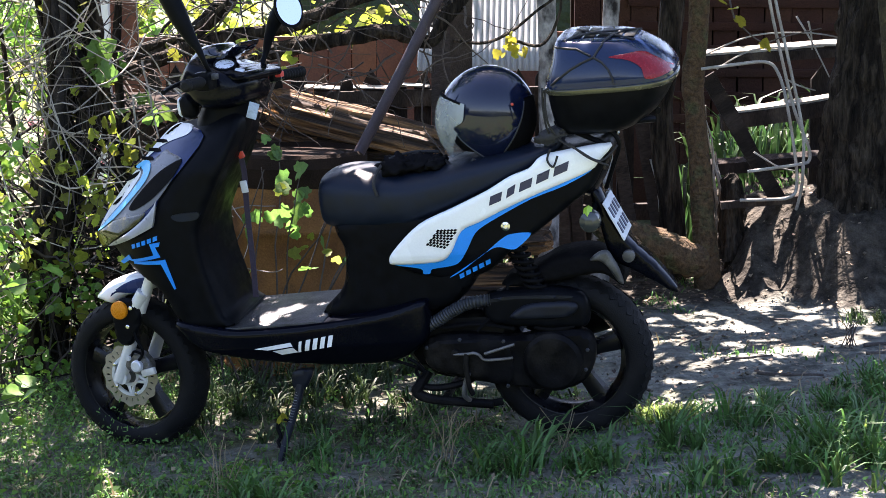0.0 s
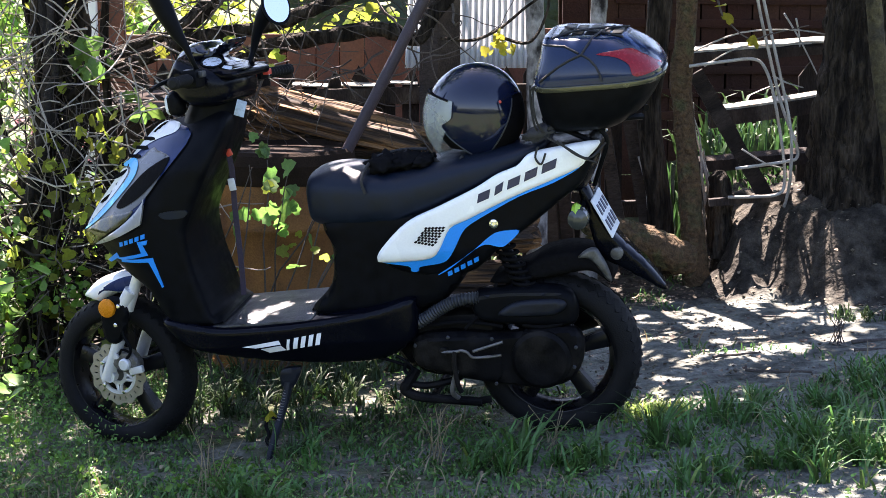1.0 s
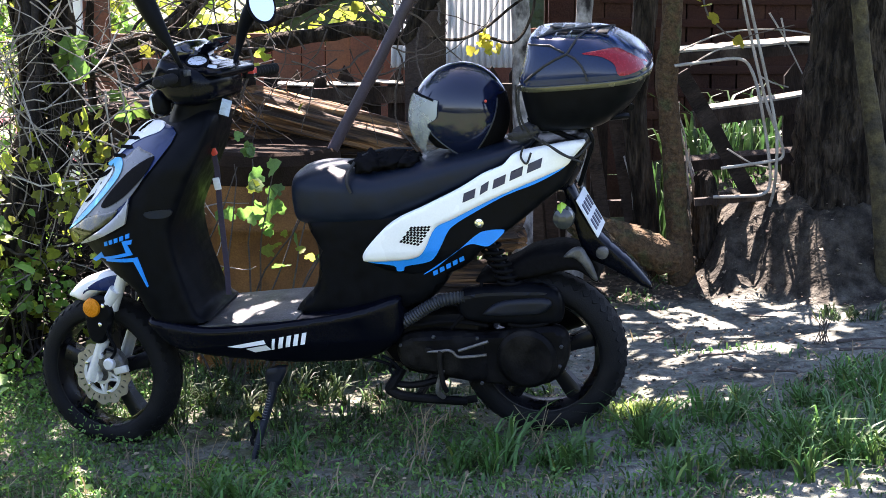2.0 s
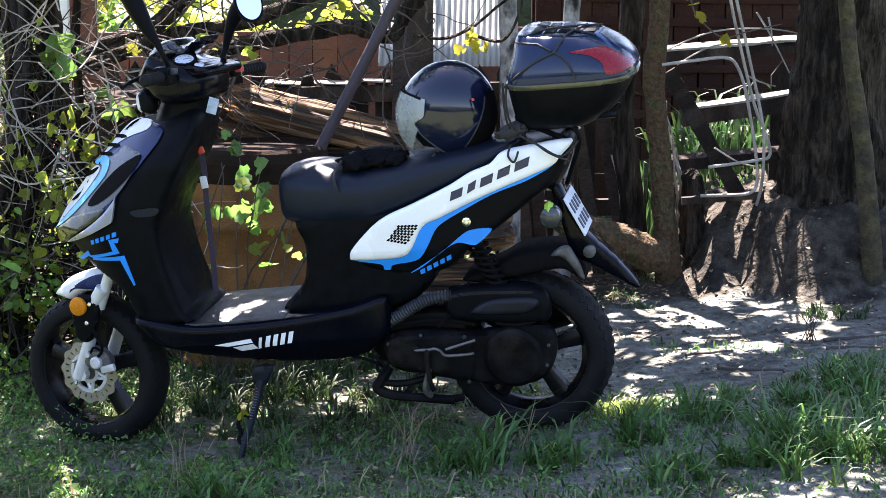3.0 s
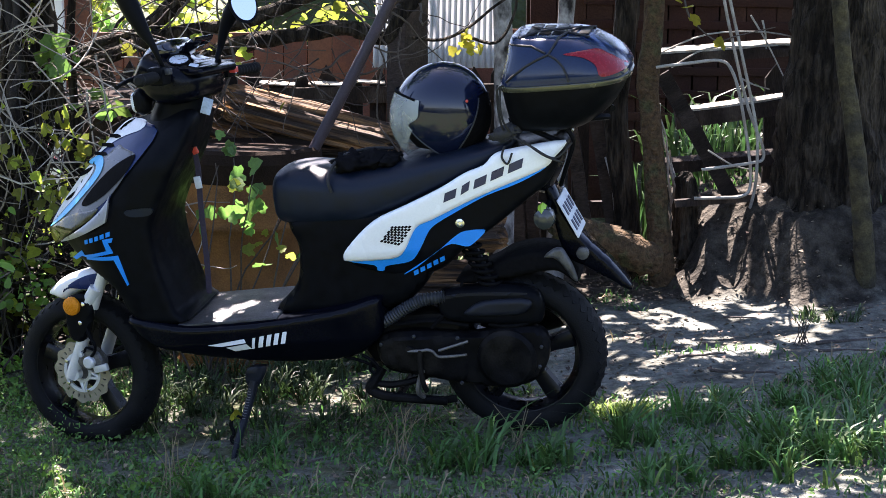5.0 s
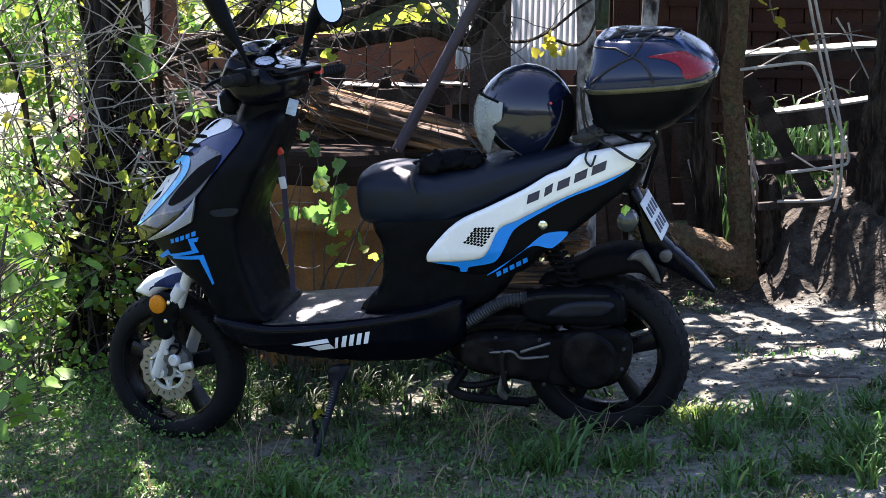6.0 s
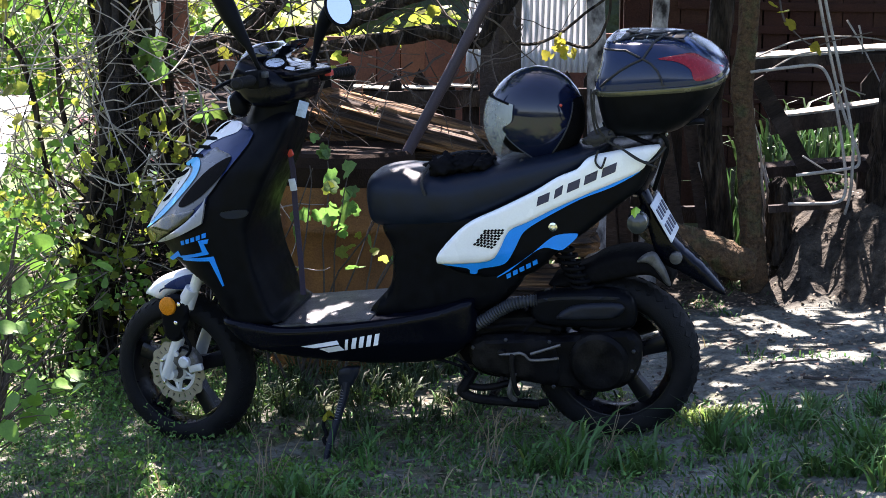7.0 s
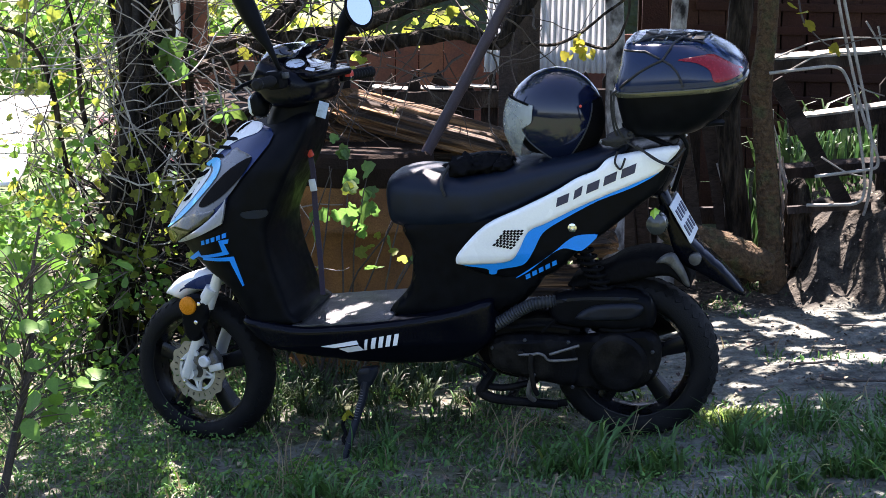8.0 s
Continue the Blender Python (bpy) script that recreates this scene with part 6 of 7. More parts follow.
def picket_fence():
    fe = thing("picket_fence", "dark weathered picket fence with pointed tops", "fence", Matrix.Translation((0, 8.0, 0)))
    rng = random.Random(21)
    x = -1.3
    while x < 2.6:
        w = rng.uniform(0.075, 0.09)
        h = 0.99 + rng.uniform(-0.025, 0.03) + 0.03 * max(0, x)
        z0 = gz(x, 8.0) - 0.03
        f = bmesh.new()
        pts = [(-w / 2, z0), (w / 2, z0), (w / 2 * rng.uniform(0.8, 1), h - 0.075), (rng.uniform(-0.01, 0.01), h), (-w / 2, h - 0.07)]
        a = [f.verts.new((x + p, 0.012, q)) for p, q in pts]
        b = [f.verts.new((x + p, -0.012, q)) for p, q in pts]
        f.faces.new(a)
        f.faces.new(b[::-1])
        for i in range(5):
            f.faces.new((a[i], b[i], b[(i + 1) % 5], a[(i + 1) % 5]))
        if not 0.95 < x < 2.2 or rng.random() < 0.25:
            part("picket", f, PICKET, fe)
        else:
            f.free()
        x += w + (rng.uniform(0.020, 0.036) if x < 0.6 else rng.uniform(0.045, 0.075))
    for z in (0.32, 0.86):
        f = bmesh.new()
        block(f, (2.7, 0.045, 0.075), pose(-0.35, -0.04, z, 0, -1.5, 0), 0.006)
        part("rail", f, OLDWOOD, fe)


picket_fence()


def board(name, a, b, size, label, category="plank", mat=None, slope=0.0):
    """A rough-sawn board between two points; size is depth and height."""
    a, b = Vector(a), Vector(b)
    L = (b - a).length
    f = bmesh.new()
    n = 14
    rows = []
    for i in range(n):
        x = L * i / (n - 1)
        h = size[1] / 2 * (1 + 0.10 * noise.noise((x * 5, a.x * 7, 1)))
        k = size[0] / 2
        rows.append([(x, -k, -h), (x, k, -h), (x, k, h * (1 + 0.12 * noise.noise((x * 9, a.z, 4)))), (x, -k, h * (1 + 0.12 * noise.noise((x * 11, a.y, 6))) - slope * (1 + 0.5 * noise.noise((x * 6, a.y, 9))))])
    loft(f, rows)
    m = Matrix.Translation(a) @ (b - a).to_track_quat("X", "Z").to_matrix().to_4x4()
    ob = part(name, f, mat or OLDWOOD, None, smooth=30, place=m)
    return tagged(ob, label, category)


board("fence_post", (0.03, 7.62, gz(0, 7.6) - 0.1), (0.045, 7.60, 1.95), (0.12, 0.125), "thick dark weathered wooden fence post", "post")
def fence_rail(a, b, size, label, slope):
    """A half-round rail; its weathered upper face is coloured pale, as in sun."""
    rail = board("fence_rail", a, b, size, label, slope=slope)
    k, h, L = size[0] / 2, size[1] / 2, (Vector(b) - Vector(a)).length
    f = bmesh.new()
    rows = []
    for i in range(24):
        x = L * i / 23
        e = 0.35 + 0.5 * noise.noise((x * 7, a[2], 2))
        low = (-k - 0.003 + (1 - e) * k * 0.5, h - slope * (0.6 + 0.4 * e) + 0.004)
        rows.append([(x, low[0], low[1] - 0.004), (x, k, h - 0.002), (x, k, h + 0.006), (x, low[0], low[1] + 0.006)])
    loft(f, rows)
    part("bleached_face", f, PALEWOOD, rail, "pale weathered upper face, lightened as if sunlit")


# Pale wood tone carries the strong sun on weathered top faces.
PALEWOOD = material("weathered wood paled as sunlit", (0.42, 0.39, 0.33), 0.85, vary=0.3, scale=14, fine=120, bump=0.5, second=(0.22, 0.2, 0.16), patch=8, mix_at=0.6, spec=0.2)
fence_rail((1.12, 7.80, 1.045), (1.86, 7.78, 1.105), (0.06, 0.07), "grey fence rail, weathered top edge paled as if sunlit", 0.030)
fence_rail((1.22, 7.80, 0.775), (1.86, 7.78, 0.87), (0.06, 0.085), "dark fence rail, weathered upper edge paled as if sunlit", 0.022)
board("fence_rail", (1.15, 7.86, 0.56), (1.85, 7.85, 0.62), (0.05, 0.07), "dark mossy lower fence rail", slope=0.02)
board("brace_board", (1.12, 7.55, 0.99), (1.47, 7.55, 0.40), (0.03, 0.065), "dark board leaning diagonally at the fence", mat=PICKET)
board("edging_board", (1.16, 7.36, 0.46), (1.50, 7.34, 0.49), (0.035, 0.03), "pale weathered lath at the foot of the bank")
for k, (x0, x1, w) in enumerate(((0.77, 0.87, 0.055), (0.885, 0.99, 0.06), (0.60, 0.62, 0.05), (0.53, 0.56, 0.05))):
    board("fence_stake", (x1, 7.72, gz(x1, 7.7) - 0.05), (x0 - 0.06, 7.74, 1.02), (0.035, w), "dark rough wooden stake leaning in the fence", "stake")
for k, (x0, x1, z1, y) in enumerate(((1.235, 1.11, 0.86, 7.60), (1.225, 1.125, 0.80, 7.58), (1.25, 1.15, 0.70, 7.62), (1.245, 1.165, 0.66, 7.60))):
    stick = random.Random(60 + k)
    f = bmesh.new()
    tube(f, [(x0 + (x1 - x0) * n / 7 + stick.gauss(0, 0.007), y + stick.gauss(0, 0.01), gz(x0, y) - 0.03 + (z1 - gz(x0, y) + 0.03) * n / 7) for n in range(8)], [0.005, 0.007, 0.005, 0.003], 7, 2)
    tagged(part("bleached_stick", f, PALETWIG, None), "thin bleached stick leaning on the tree", "stick", "sticks at the tree")


# Laths coloured pale to carry the sunlit top of the picket rail.
for a, b in (((-0.62, 7.955, 0.918), (-0.46, 7.955, 0.910)), ((-0.40, 7.95, 0.916), (-0.20, 7.955, 0.912)), ((-0.24, 7.94, 0.930), (-0.06, 7.95, 0.920))):
    board("loose_lath", a, b, (0.05, 0.014), "short lath on the picket fence rail, coloured pale as if sunlit", mat=PALEWOOD, slope=0.010)


def stump():
    z = gz(1.235, 7.5)
    f = bark_tube([(1.235, 7.5, z - 0.05), (1.235, 7.5, z + 0.06), (1.23, 7.5, z + 0.2), (1.225, 7.5, 0.54), (1.225, 7.5, 0.58)], [0.085, 0.062, 0.056, 0.05, 0.018], 28, 0.4, 5)
    tagged(part("tree_stump", f, BARK, None, smooth=60), "short dark rotten tree stump", "stump")


stump()


def tube_frame():
    fr = thing("tube_frame", "bent white metal tube frame leaning against the fence rails", "metal frame", Matrix.Translation((1.45, 7.25, 0.5)))
    o = Vector((1.45, 7.25, 0.5))
    for pts in ([(1.06, 7.32, 1.03), (1.20, 7.3, 1.05), (1.32, 7.3, 1.06), (1.37, 7.3, 1.02), (1.41, 7.3, 0.9), (1.455, 7.3, 0.66), (1.462, 7.3, 0.54), (1.43, 7.3, 0.50), (1.34, 7.3, 0.492), (1.23, 7.3, 0.49)],
                [(1.28, 7.25, 1.50), (1.32, 7.25, 1.31), (1.35, 7.25, 1.18), (1.43, 7.25, 0.88), (1.495, 7.25, 0.72), (1.50, 7.25, 0.66), (1.46, 7.25, 0.645), (1.36, 7.25, 0.63), (1.25, 7.25, 0.615)],
                [(1.295, 7.2, 1.50), (1.335, 7.2, 1.31), (1.40, 7.2, 1.05), (1.46, 7.2, 0.79), (1.475, 7.24, 0.62), (1.480, 7.30, 0.52), (1.47, 7.33, gz(1.47, 7.33))]):
        f = bmesh.new()
        tube(f, [Vector(p) - o for p in pts], 0.0068, 10)
        part("tube", f, ZINC, fr)


tube_frame()


def red_shed():
    sh = thing("shed_wall", "rust-red boarded shed wall in shade behind the fence", "shed", Matrix.Translation((0, 9.7, 0)))
    x = -1.95
    rng = random.Random(8)
    while x < 4.0:
        w = rng.uniform(0.13, 0.17)
        f = bmesh.new()
        top = 1.02 if x < -0.05 else 1.05 if x < 0.56 else 1.9
        if x < -1.75:
            top = 1.7
        block(f, (w - rng.choice((0.003, 0.004, 0.005, 0.012)), 0.025, top + 0.1 + rng.uniform(-0.01, 0.01)), pose(x + w / 2, 0, top / 2, 0, 0, 0), 0.003)
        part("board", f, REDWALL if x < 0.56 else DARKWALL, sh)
        x += w
    # Dark sheets added to stand in for the shade behind the board gaps.
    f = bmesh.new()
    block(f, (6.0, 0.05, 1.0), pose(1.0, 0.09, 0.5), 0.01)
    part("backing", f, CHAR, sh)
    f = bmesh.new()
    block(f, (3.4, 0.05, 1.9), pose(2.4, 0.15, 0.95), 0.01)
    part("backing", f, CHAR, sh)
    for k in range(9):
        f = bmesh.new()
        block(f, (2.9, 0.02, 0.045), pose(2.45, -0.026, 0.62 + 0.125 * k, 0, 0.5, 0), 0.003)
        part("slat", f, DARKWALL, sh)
    f = bmesh.new()
    block(f, (0.14, 0.06, 2.2), pose(-1.86, -0.08, 1.1), 0.01)
    part("corner_post", f, CLOTH, sh, "white corner post")


def corrugated():
    f = bmesh.new()
    n, m = 144, 6
    grid = []
    for j in range(m + 1):
        for i in range(n + 1):
            x = 0.68 * i / n
            grid.append(f.verts.new((-0.13 + x + 0.03 * j / m, 8.95 + 0.50 * j / m - 0.009 * math.sin(x * 2 * math.pi / 0.030), 0.93 + 0.70 * j / m)))
    for j in range(m):
        for i in range(n):
            a = j * (n + 1) + i
            f.faces.new((grid[a], grid[a + 1], grid[a + n + 2], grid[a + n + 1]))
    ob = part("corrugated_sheet", f, SHEET, None, smooth=180)
    sol = ob.modifiers.new("thickness", "SOLIDIFY")
    sol.thickness = 0.002
    tagged(ob, "pale grey corrugated sheet tilted in the sun behind the fence", "corrugated sheet")


red_shed()
corrugated()


# ---- the vine thicket and plants ----
def wander(rng, start, way, length, step, wild, pull=Vector((0, 0, 0))):
    p, d = Vector(start), Vector(way).normalized()
    out = [p.copy()]
    for _ in range(int(length / step)):
        d = (d + Vector((rng.gauss(0, wild), rng.gauss(0, wild), rng.gauss(0, wild))) + pull).normalized()
        p = p + d * step
        out.append(p.copy())
    return out


def vine():
    base = Vector((-1.53, 6.7, gz(-1.53, 6.7)))
    vi = thing("grape_vine", "tangled old grape vine with bare twigs and young yellow-green leaves", "vine", Matrix.Translation(base))
    rng = random.Random(31)
    stems = []
    lead = [Vector(p) - base for p in curve_pts([(-1.535, 6.7, -0.13), (-1.515, 6.7, 0.23), (-1.465, 6.7, 0.56), (-1.40, 6.7, 0.83), (-1.385, 6.7, 1.06), (-1.41, 6.7, 1.32), (-1.45, 6.7, 1.58), (-1.45, 6.75, 1.9)], 3)]
    for k in range(15):
        turn, wide, twist = k * 2.4, rng.uniform(0.03, 0.11), rng.uniform(0.06, 0.17)
        w = [p + Vector((math.cos(turn + twist * n) * wide + rng.gauss(0, 0.008), math.sin(turn + twist * n) * wide, 0)) for n, p in enumerate(lead)]
        r = rng.choice((0.012, 0.015, 0.02, 0.028))
        part("stem", bark_tube(w, [r * 1.25, r, r * 0.9, r * 0.7], 12, 0.35, k + 20, 3), BARK if k % 4 else OLDCANE, vi, smooth=60)
        stems.append(w)
    # a second stem beside the hutch and loose ones round it
    beside = (([(-1.16, 6.7, -0.1), (-1.20, 6.7, 0.41), (-1.225, 6.7, 0.68), (-1.27, 6.7, 0.94), (-1.295, 6.7, 1.19), (-1.32, 6.7, 1.6)], 0.026),
              ([(-1.12, 6.75, -0.1), (-1.15, 6.74, 0.35), (-1.19, 6.72, 0.68), (-1.22, 6.72, 0.94), (-1.22, 6.7, 1.2), (-1.18, 6.7, 1.6)], 0.018))
    for pts, r in beside + (([(-1.50, 6.65, 0.3), (-1.66, 6.62, 0.62), (-1.72, 6.6, 0.98), (-1.80, 6.6, 1.16), (-1.95, 6.6, 1.22)], 0.011),
                   ([(-1.45, 6.66, 0.5), (-1.60, 6.62, 0.85), (-1.63, 6.6, 1.2), (-1.72, 6.6, 1.5)], 0.009),
                   ([(-1.45, 6.68, 0.25), (-1.30, 6.62, 0.42), (-1.10, 6.6, 0.60), (-0.98, 6.6, 0.72)], 0.012),
                   ([(-1.50, 6.62, 0.18), (-1.32, 6.56, 0.30), (-1.12, 6.55, 0.34), (-0.98, 6.55, 0.44)], 0.012),
                   ([(-1.35, 6.62, 0.95), (-1.15, 6.6, 1.12), (-0.95, 6.6, 1.20), (-0.75, 6.62, 1.35)], 0.013)):
        w = [Vector(p) - base for p in pts]
        part("stem", bark_tube(w, [r * 1.2, r, r * 0.7], 12, 0.3, len(stems), 5), BARK, vi, smooth=60)
        stems.append(curve_pts(w, 4))
    for pts, r in (([(-1.0, 6.9, 0.9), (-0.7, 6.9, 1.10), (-0.40, 6.88, 1.17), (-0.2, 6.86, 1.20), (-0.05, 6.85, 1.16), (0.02, 6.85, 1.27), (0.15, 6.9, 1.42)], (0.035, 0.034, 0.030, 0.028, 0.022)),
                   ([(-1.2, 6.8, 1.05), (-0.9, 6.8, 1.16), (-0.6, 6.8, 1.22), (-0.3, 6.8, 1.33), (0.1, 6.8, 1.45)], (0.03, 0.026, 0.02)),
                   ([(-1.35, 6.85, 1.02), (-1.15, 6.85, 1.10), (-0.95, 6.85, 1.20), (-0.8, 6.85, 1.34), (-0.6, 6.85, 1.5)], (0.03, 0.03, 0.024))):
        part("stem", bark_tube([Vector(p) - base for p in pts], list(r), 14, 0.3, len(stems), 6), BARK, vi, smooth=60)
    # dense dark canes low down and round the stems
    cane = bmesh.new()
    for k in range(430):
        h = abs(rng.gauss(0.0, 0.42))
        s0 = Vector((rng.uniform(-1.68, -0.98) + 0.08 * h, rng.uniform(6.6, 6.95), gz(-1.3, 6.7) + min(h, 1.2))) - base
        t = wander(rng, s0, (rng.gauss(0, 0.8), rng.gauss(0, 0.3), rng.gauss(0.2, 0.8)), rng.uniform(0.25, 0.6), 0.05, 0.22)
        tube(cane, t, [rng.uniform(0.003, 0.009), 0.002], 6, 1)
    ob = part("cane_tangle", cane, OLDCANE, vi)
    ob["kind"] = "stuff"
    tw = bmesh.new()
    tips = []
    for k in range(330):
        w = rng.choice(stems)
        s0 = rng.choice(w[1:])
        t = wander(rng, s0, (rng.gauss(0, 1), rng.gauss(-0.3, 0.5), rng.gauss(0.1, 0.8)), rng.uniform(0.25, 0.8), 0.05, 0.20)
        tube(tw, t, [rng.uniform(0.0014, 0.0040), 0.0008], 5, 1)
        tips += t[2:]
    for k in range(95):
        s0 = Vector((rng.uniform(-1.05, 0.1), 6.75 + rng.uniform(-0.1, 0.15), rng.uniform(1.0, 1.5))) - base
        t = wander(rng, s0, (rng.gauss(0.3, 1), rng.gauss(0, 0.4), rng.gauss(-0.2, 0.6)), rng.uniform(0.25, 0.7), 0.05, 0.24)
        tube(tw, t, [rng.uniform(0.002, 0.006), 0.0015], 5, 1)
        if k % 2:
            tips += t[2:]
    ob = part("twig_tangle", tw, TWIG, vi)
    ob["kind"] = "stuff"
    pale = bmesh.new()
    for k in range(120):
        s0 = Vector((rng.uniform(-1.85, -0.85), rng.uniform(6.36, 6.6), rng.uniform(0.35, 1.0) if k % 3 == 0 else rng.uniform(0.75, 1.5))) - base
        t = wander(rng, s0, (rng.gauss(0.2, 1), rng.gauss(0, 0.25), rng.gauss(-0.3, 0.8)), rng.uniform(0.25, 0.65), 0.05, 0.15)
        tube(pale, t, [rng.uniform(0.0025, 0.0045), 0.0015], 6, 1)
        tips += t[3::2]
    ob = part("pale_twig_tangle", pale, PALETWIG, vi)
    ob["kind"] = "stuff"
    # leaves sit in small bunches at the shoots, thickest low on the outside
    spots = []
    for t in rng.sample(tips, 150):
        for _ in range(rng.choice((1, 1, 2, 3, 5))):
            spots.append(t + Vector((rng.gauss(0, 0.032), rng.gauss(-0.03, 0.03), rng.gauss(0, 0.028))))
    for _ in range(130):
        q = Vector((rng.gauss(-1.42, 0.17), rng.uniform(6.4, 6.75), rng.uniform(0.0, 0.62))) - base
        spots.append(q)
    for _ in range(34):
        q = Vector((rng.uniform(-1.80, -1.08), rng.uniform(6.30, 6.45), rng.uniform(0.30, 0.95))) - base
        spots += [q + Vector((rng.gauss(0, 0.035), rng.gauss(0, 0.02), rng.gauss(0, 0.03))) for _ in range(rng.choice((1, 2, 4)))]
    ob = leaves("leafage", spots, 0.036, LEAF, vi, 33, 0.45, 0.6, face=0.6)
    ob["kind"] = "stuff"
    bunch = [(rng.gauss(-1.235, 0.045), 6.52 + rng.gauss(0, 0.02), rng.gauss(1.06, 0.04)) for _ in range(9)] + [(rng.gauss(-1.12, 0.05), 6.52, rng.gauss(0.94, 0.06)) for _ in range(6)]
    leaf_parts([Vector(q) - base for q in bunch], 0.066, CREEPER, vi, 47, 0.3, 0.4, 1.4)


CREEPER = material("green creeper leaf", (0.115, 0.225, 0.045), 0.45, vary=0.2, scale=60, bump=0.1, piece=0.4, translucent=0.5)
OLDCANE = material("old grey-black cane bark", (0.022, 0.019, 0.018), 0.9, vary=0.5, scale=60, fine=200, bump=0.6, island=0.5, spec=0.25)
vine()


def hutch():
    hu = thing("board_hutch", "dark weathered board hutch half hidden behind the vine", "hutch", Matrix.Translation((-1.12, 7.25, gz(-1.12, 7.25))))
    for k in range(5):
        f = bmesh.new()
        block(f, (0.50, 0.03, 0.165), pose(0, 0, 0.10 + 0.175 * k, 0, random.Random(k).uniform(-1, 1), 0), 0.004)
        part("board", f, OLDWOOD, hu)
    for x in (-0.23, 0.23):
        f = bmesh.new()
        block(f, (0.05, 0.4, 0.92), pose(x, 0.2, 0.45), 0.005)
        part("side", f, OLDWOOD, hu)
    f = bmesh.new()
    block(f, (0.60, 0.56, 0.03), pose(0, 0.16, 0.945, 4, 0, 0), 0.006)
    part("roof", f, CHAR, hu, "dark felted roof")


hutch()


def hanging_twig():
    base = Vector((1.04, 6.6, 1.75))
    tw = thing("vine_shoot", "bare vine shoot with bright yellow leaves hanging in the sun", "vine", Matrix.Translation(base))
    f = bmesh.new()
    tube(f, [(-0.1, 0.6, 0.0), (0.0, 0.2, -0.2), (0.02, 0, -0.45), (0.06, 0, -0.52), (0.14, 0, -0.58), (0.22, 0, -0.56), (0.36, 0.02, -0.53)], [0.006, 0.004, 0.003, 0.002], 6)
    part("shoot", f, TWIG, tw)
    leaf_parts([(-0.01, -0.02, -0.43), (0.02, -0.02, -0.46), (0.045, -0.02, -0.51), (0.15, -0.02, -0.60), (-0.03, 0, -0.40)], 0.045, YELLOW, tw, 3, 0.2, -0.2)


YELLOW = material("yellow spring leaf", (0.353, 0.336, 0.0336), 0.5, vary=0.2, scale=60, bump=0.05, piece=0.3, translucent=0.5)
hanging_twig()


def sheet_twig():
    base = Vector((0.26, 7.0, 1.14))
    tw = thing("vine_shoot", "dark vine shoot with a bunch of bright yellow leaves", "vine", Matrix.Translation(base))
    for pts in ([(-0.22, 0, 0.02), (-0.1, 0, 0.01), (0.0, 0, 0.05), (0.10, 0, 0.13), (0.22, 0, 0.24), (0.3, 0.1, 0.5)], [(0.02, 0, 0.02), (0.12, 0, 0.0), (0.18, 0, 0.08), (0.2, 0, 0.2), (0.16, 0.05, 0.45)]):
        f = bmesh.new()
        tube(f, pts, [0.007, 0.006, 0.005], 6)
        part("shoot", f, BARK, tw)
    rng = random.Random(4)
    leaf_parts([(rng.gauss(0, 0.035), rng.uniform(-0.04, 0.0), rng.gauss(0, 0.035)) for _ in range(12)], 0.036, YELLOW, tw, 8, 0.3, -0.1)


sheet_twig()


def stand_weed():
    base = Vector((-0.470, 5.15, gz(-0.47, 5.15)))
    w = thing("weed", "single weed with a bright yellow-green leaf beside the stand", "weed", Matrix.Translation(base))
    f = bmesh.new()
    tube(f, [(0, 0, -0.01), (0.005, 0, 0.08), (-0.008, 0, 0.135)], [0.002, 0.0015], 5)
    part("stem", f, GRASS, w)
    leaf_parts([(-0.012, -0.005, 0.13), (0.0, -0.006, 0.14), (-0.008, -0.008, 0.132)], 0.026, YELLOW, w, 9, 0.1, 0.0)


stand_weed()


def drum_creeper():
    """Vine shoots with leaves that hang in front of the drum."""
    base = Vector((-0.72, 6.15, gz(-0.72, 6.15)))
    cr = thing("vine_shoot", "thin vine shoot with heart-shaped green leaves beside the drum", "vine", Matrix.Translation(base))
    rng = random.Random(44)
    f = bmesh.new()
    tips = []
    for k in range(11):
        t = wander(rng, (rng.uniform(-0.05, 0.2), 0, -0.02), (rng.uniform(-0.1, 0.5), 0, 1), 0.85, 0.06, 0.12, Vector((0.015, 0, 0.05)))
        tube(f, t, [0.005, 0.002], 5, 1)
        tips += t[5:]
    part("shoot", f, TWIG, cr)
    spots = [t + Vector((rng.uniform(-0.02, 0.12), rng.uniform(-0.04, 0.02), rng.uniform(-0.03, 0.03))) for t in rng.sample(tips, 44)]
    heap = [Vector((rng.gauss(-0.53, 0.055), rng.uniform(6.06, 6.14), rng.gauss(0.60, 0.05))) - base for _ in range(13)] + [Vector((rng.gauss(-0.57, 0.03), 6.1, rng.gauss(0.83, 0.025))) - base for _ in range(4)]
    leaf_parts(heap, 0.044, CREEPER, cr, 48, 0.3, 0.4, 1.8)
    leaf_parts(spots[:18], 0.040, LEAF, cr, 45, 0.4, 0.5, 1.2)
    leaf_parts(spots[18:], 0.046, CREEPER, cr, 46, 0.4, 0.4, 1.3)


drum_creeper()


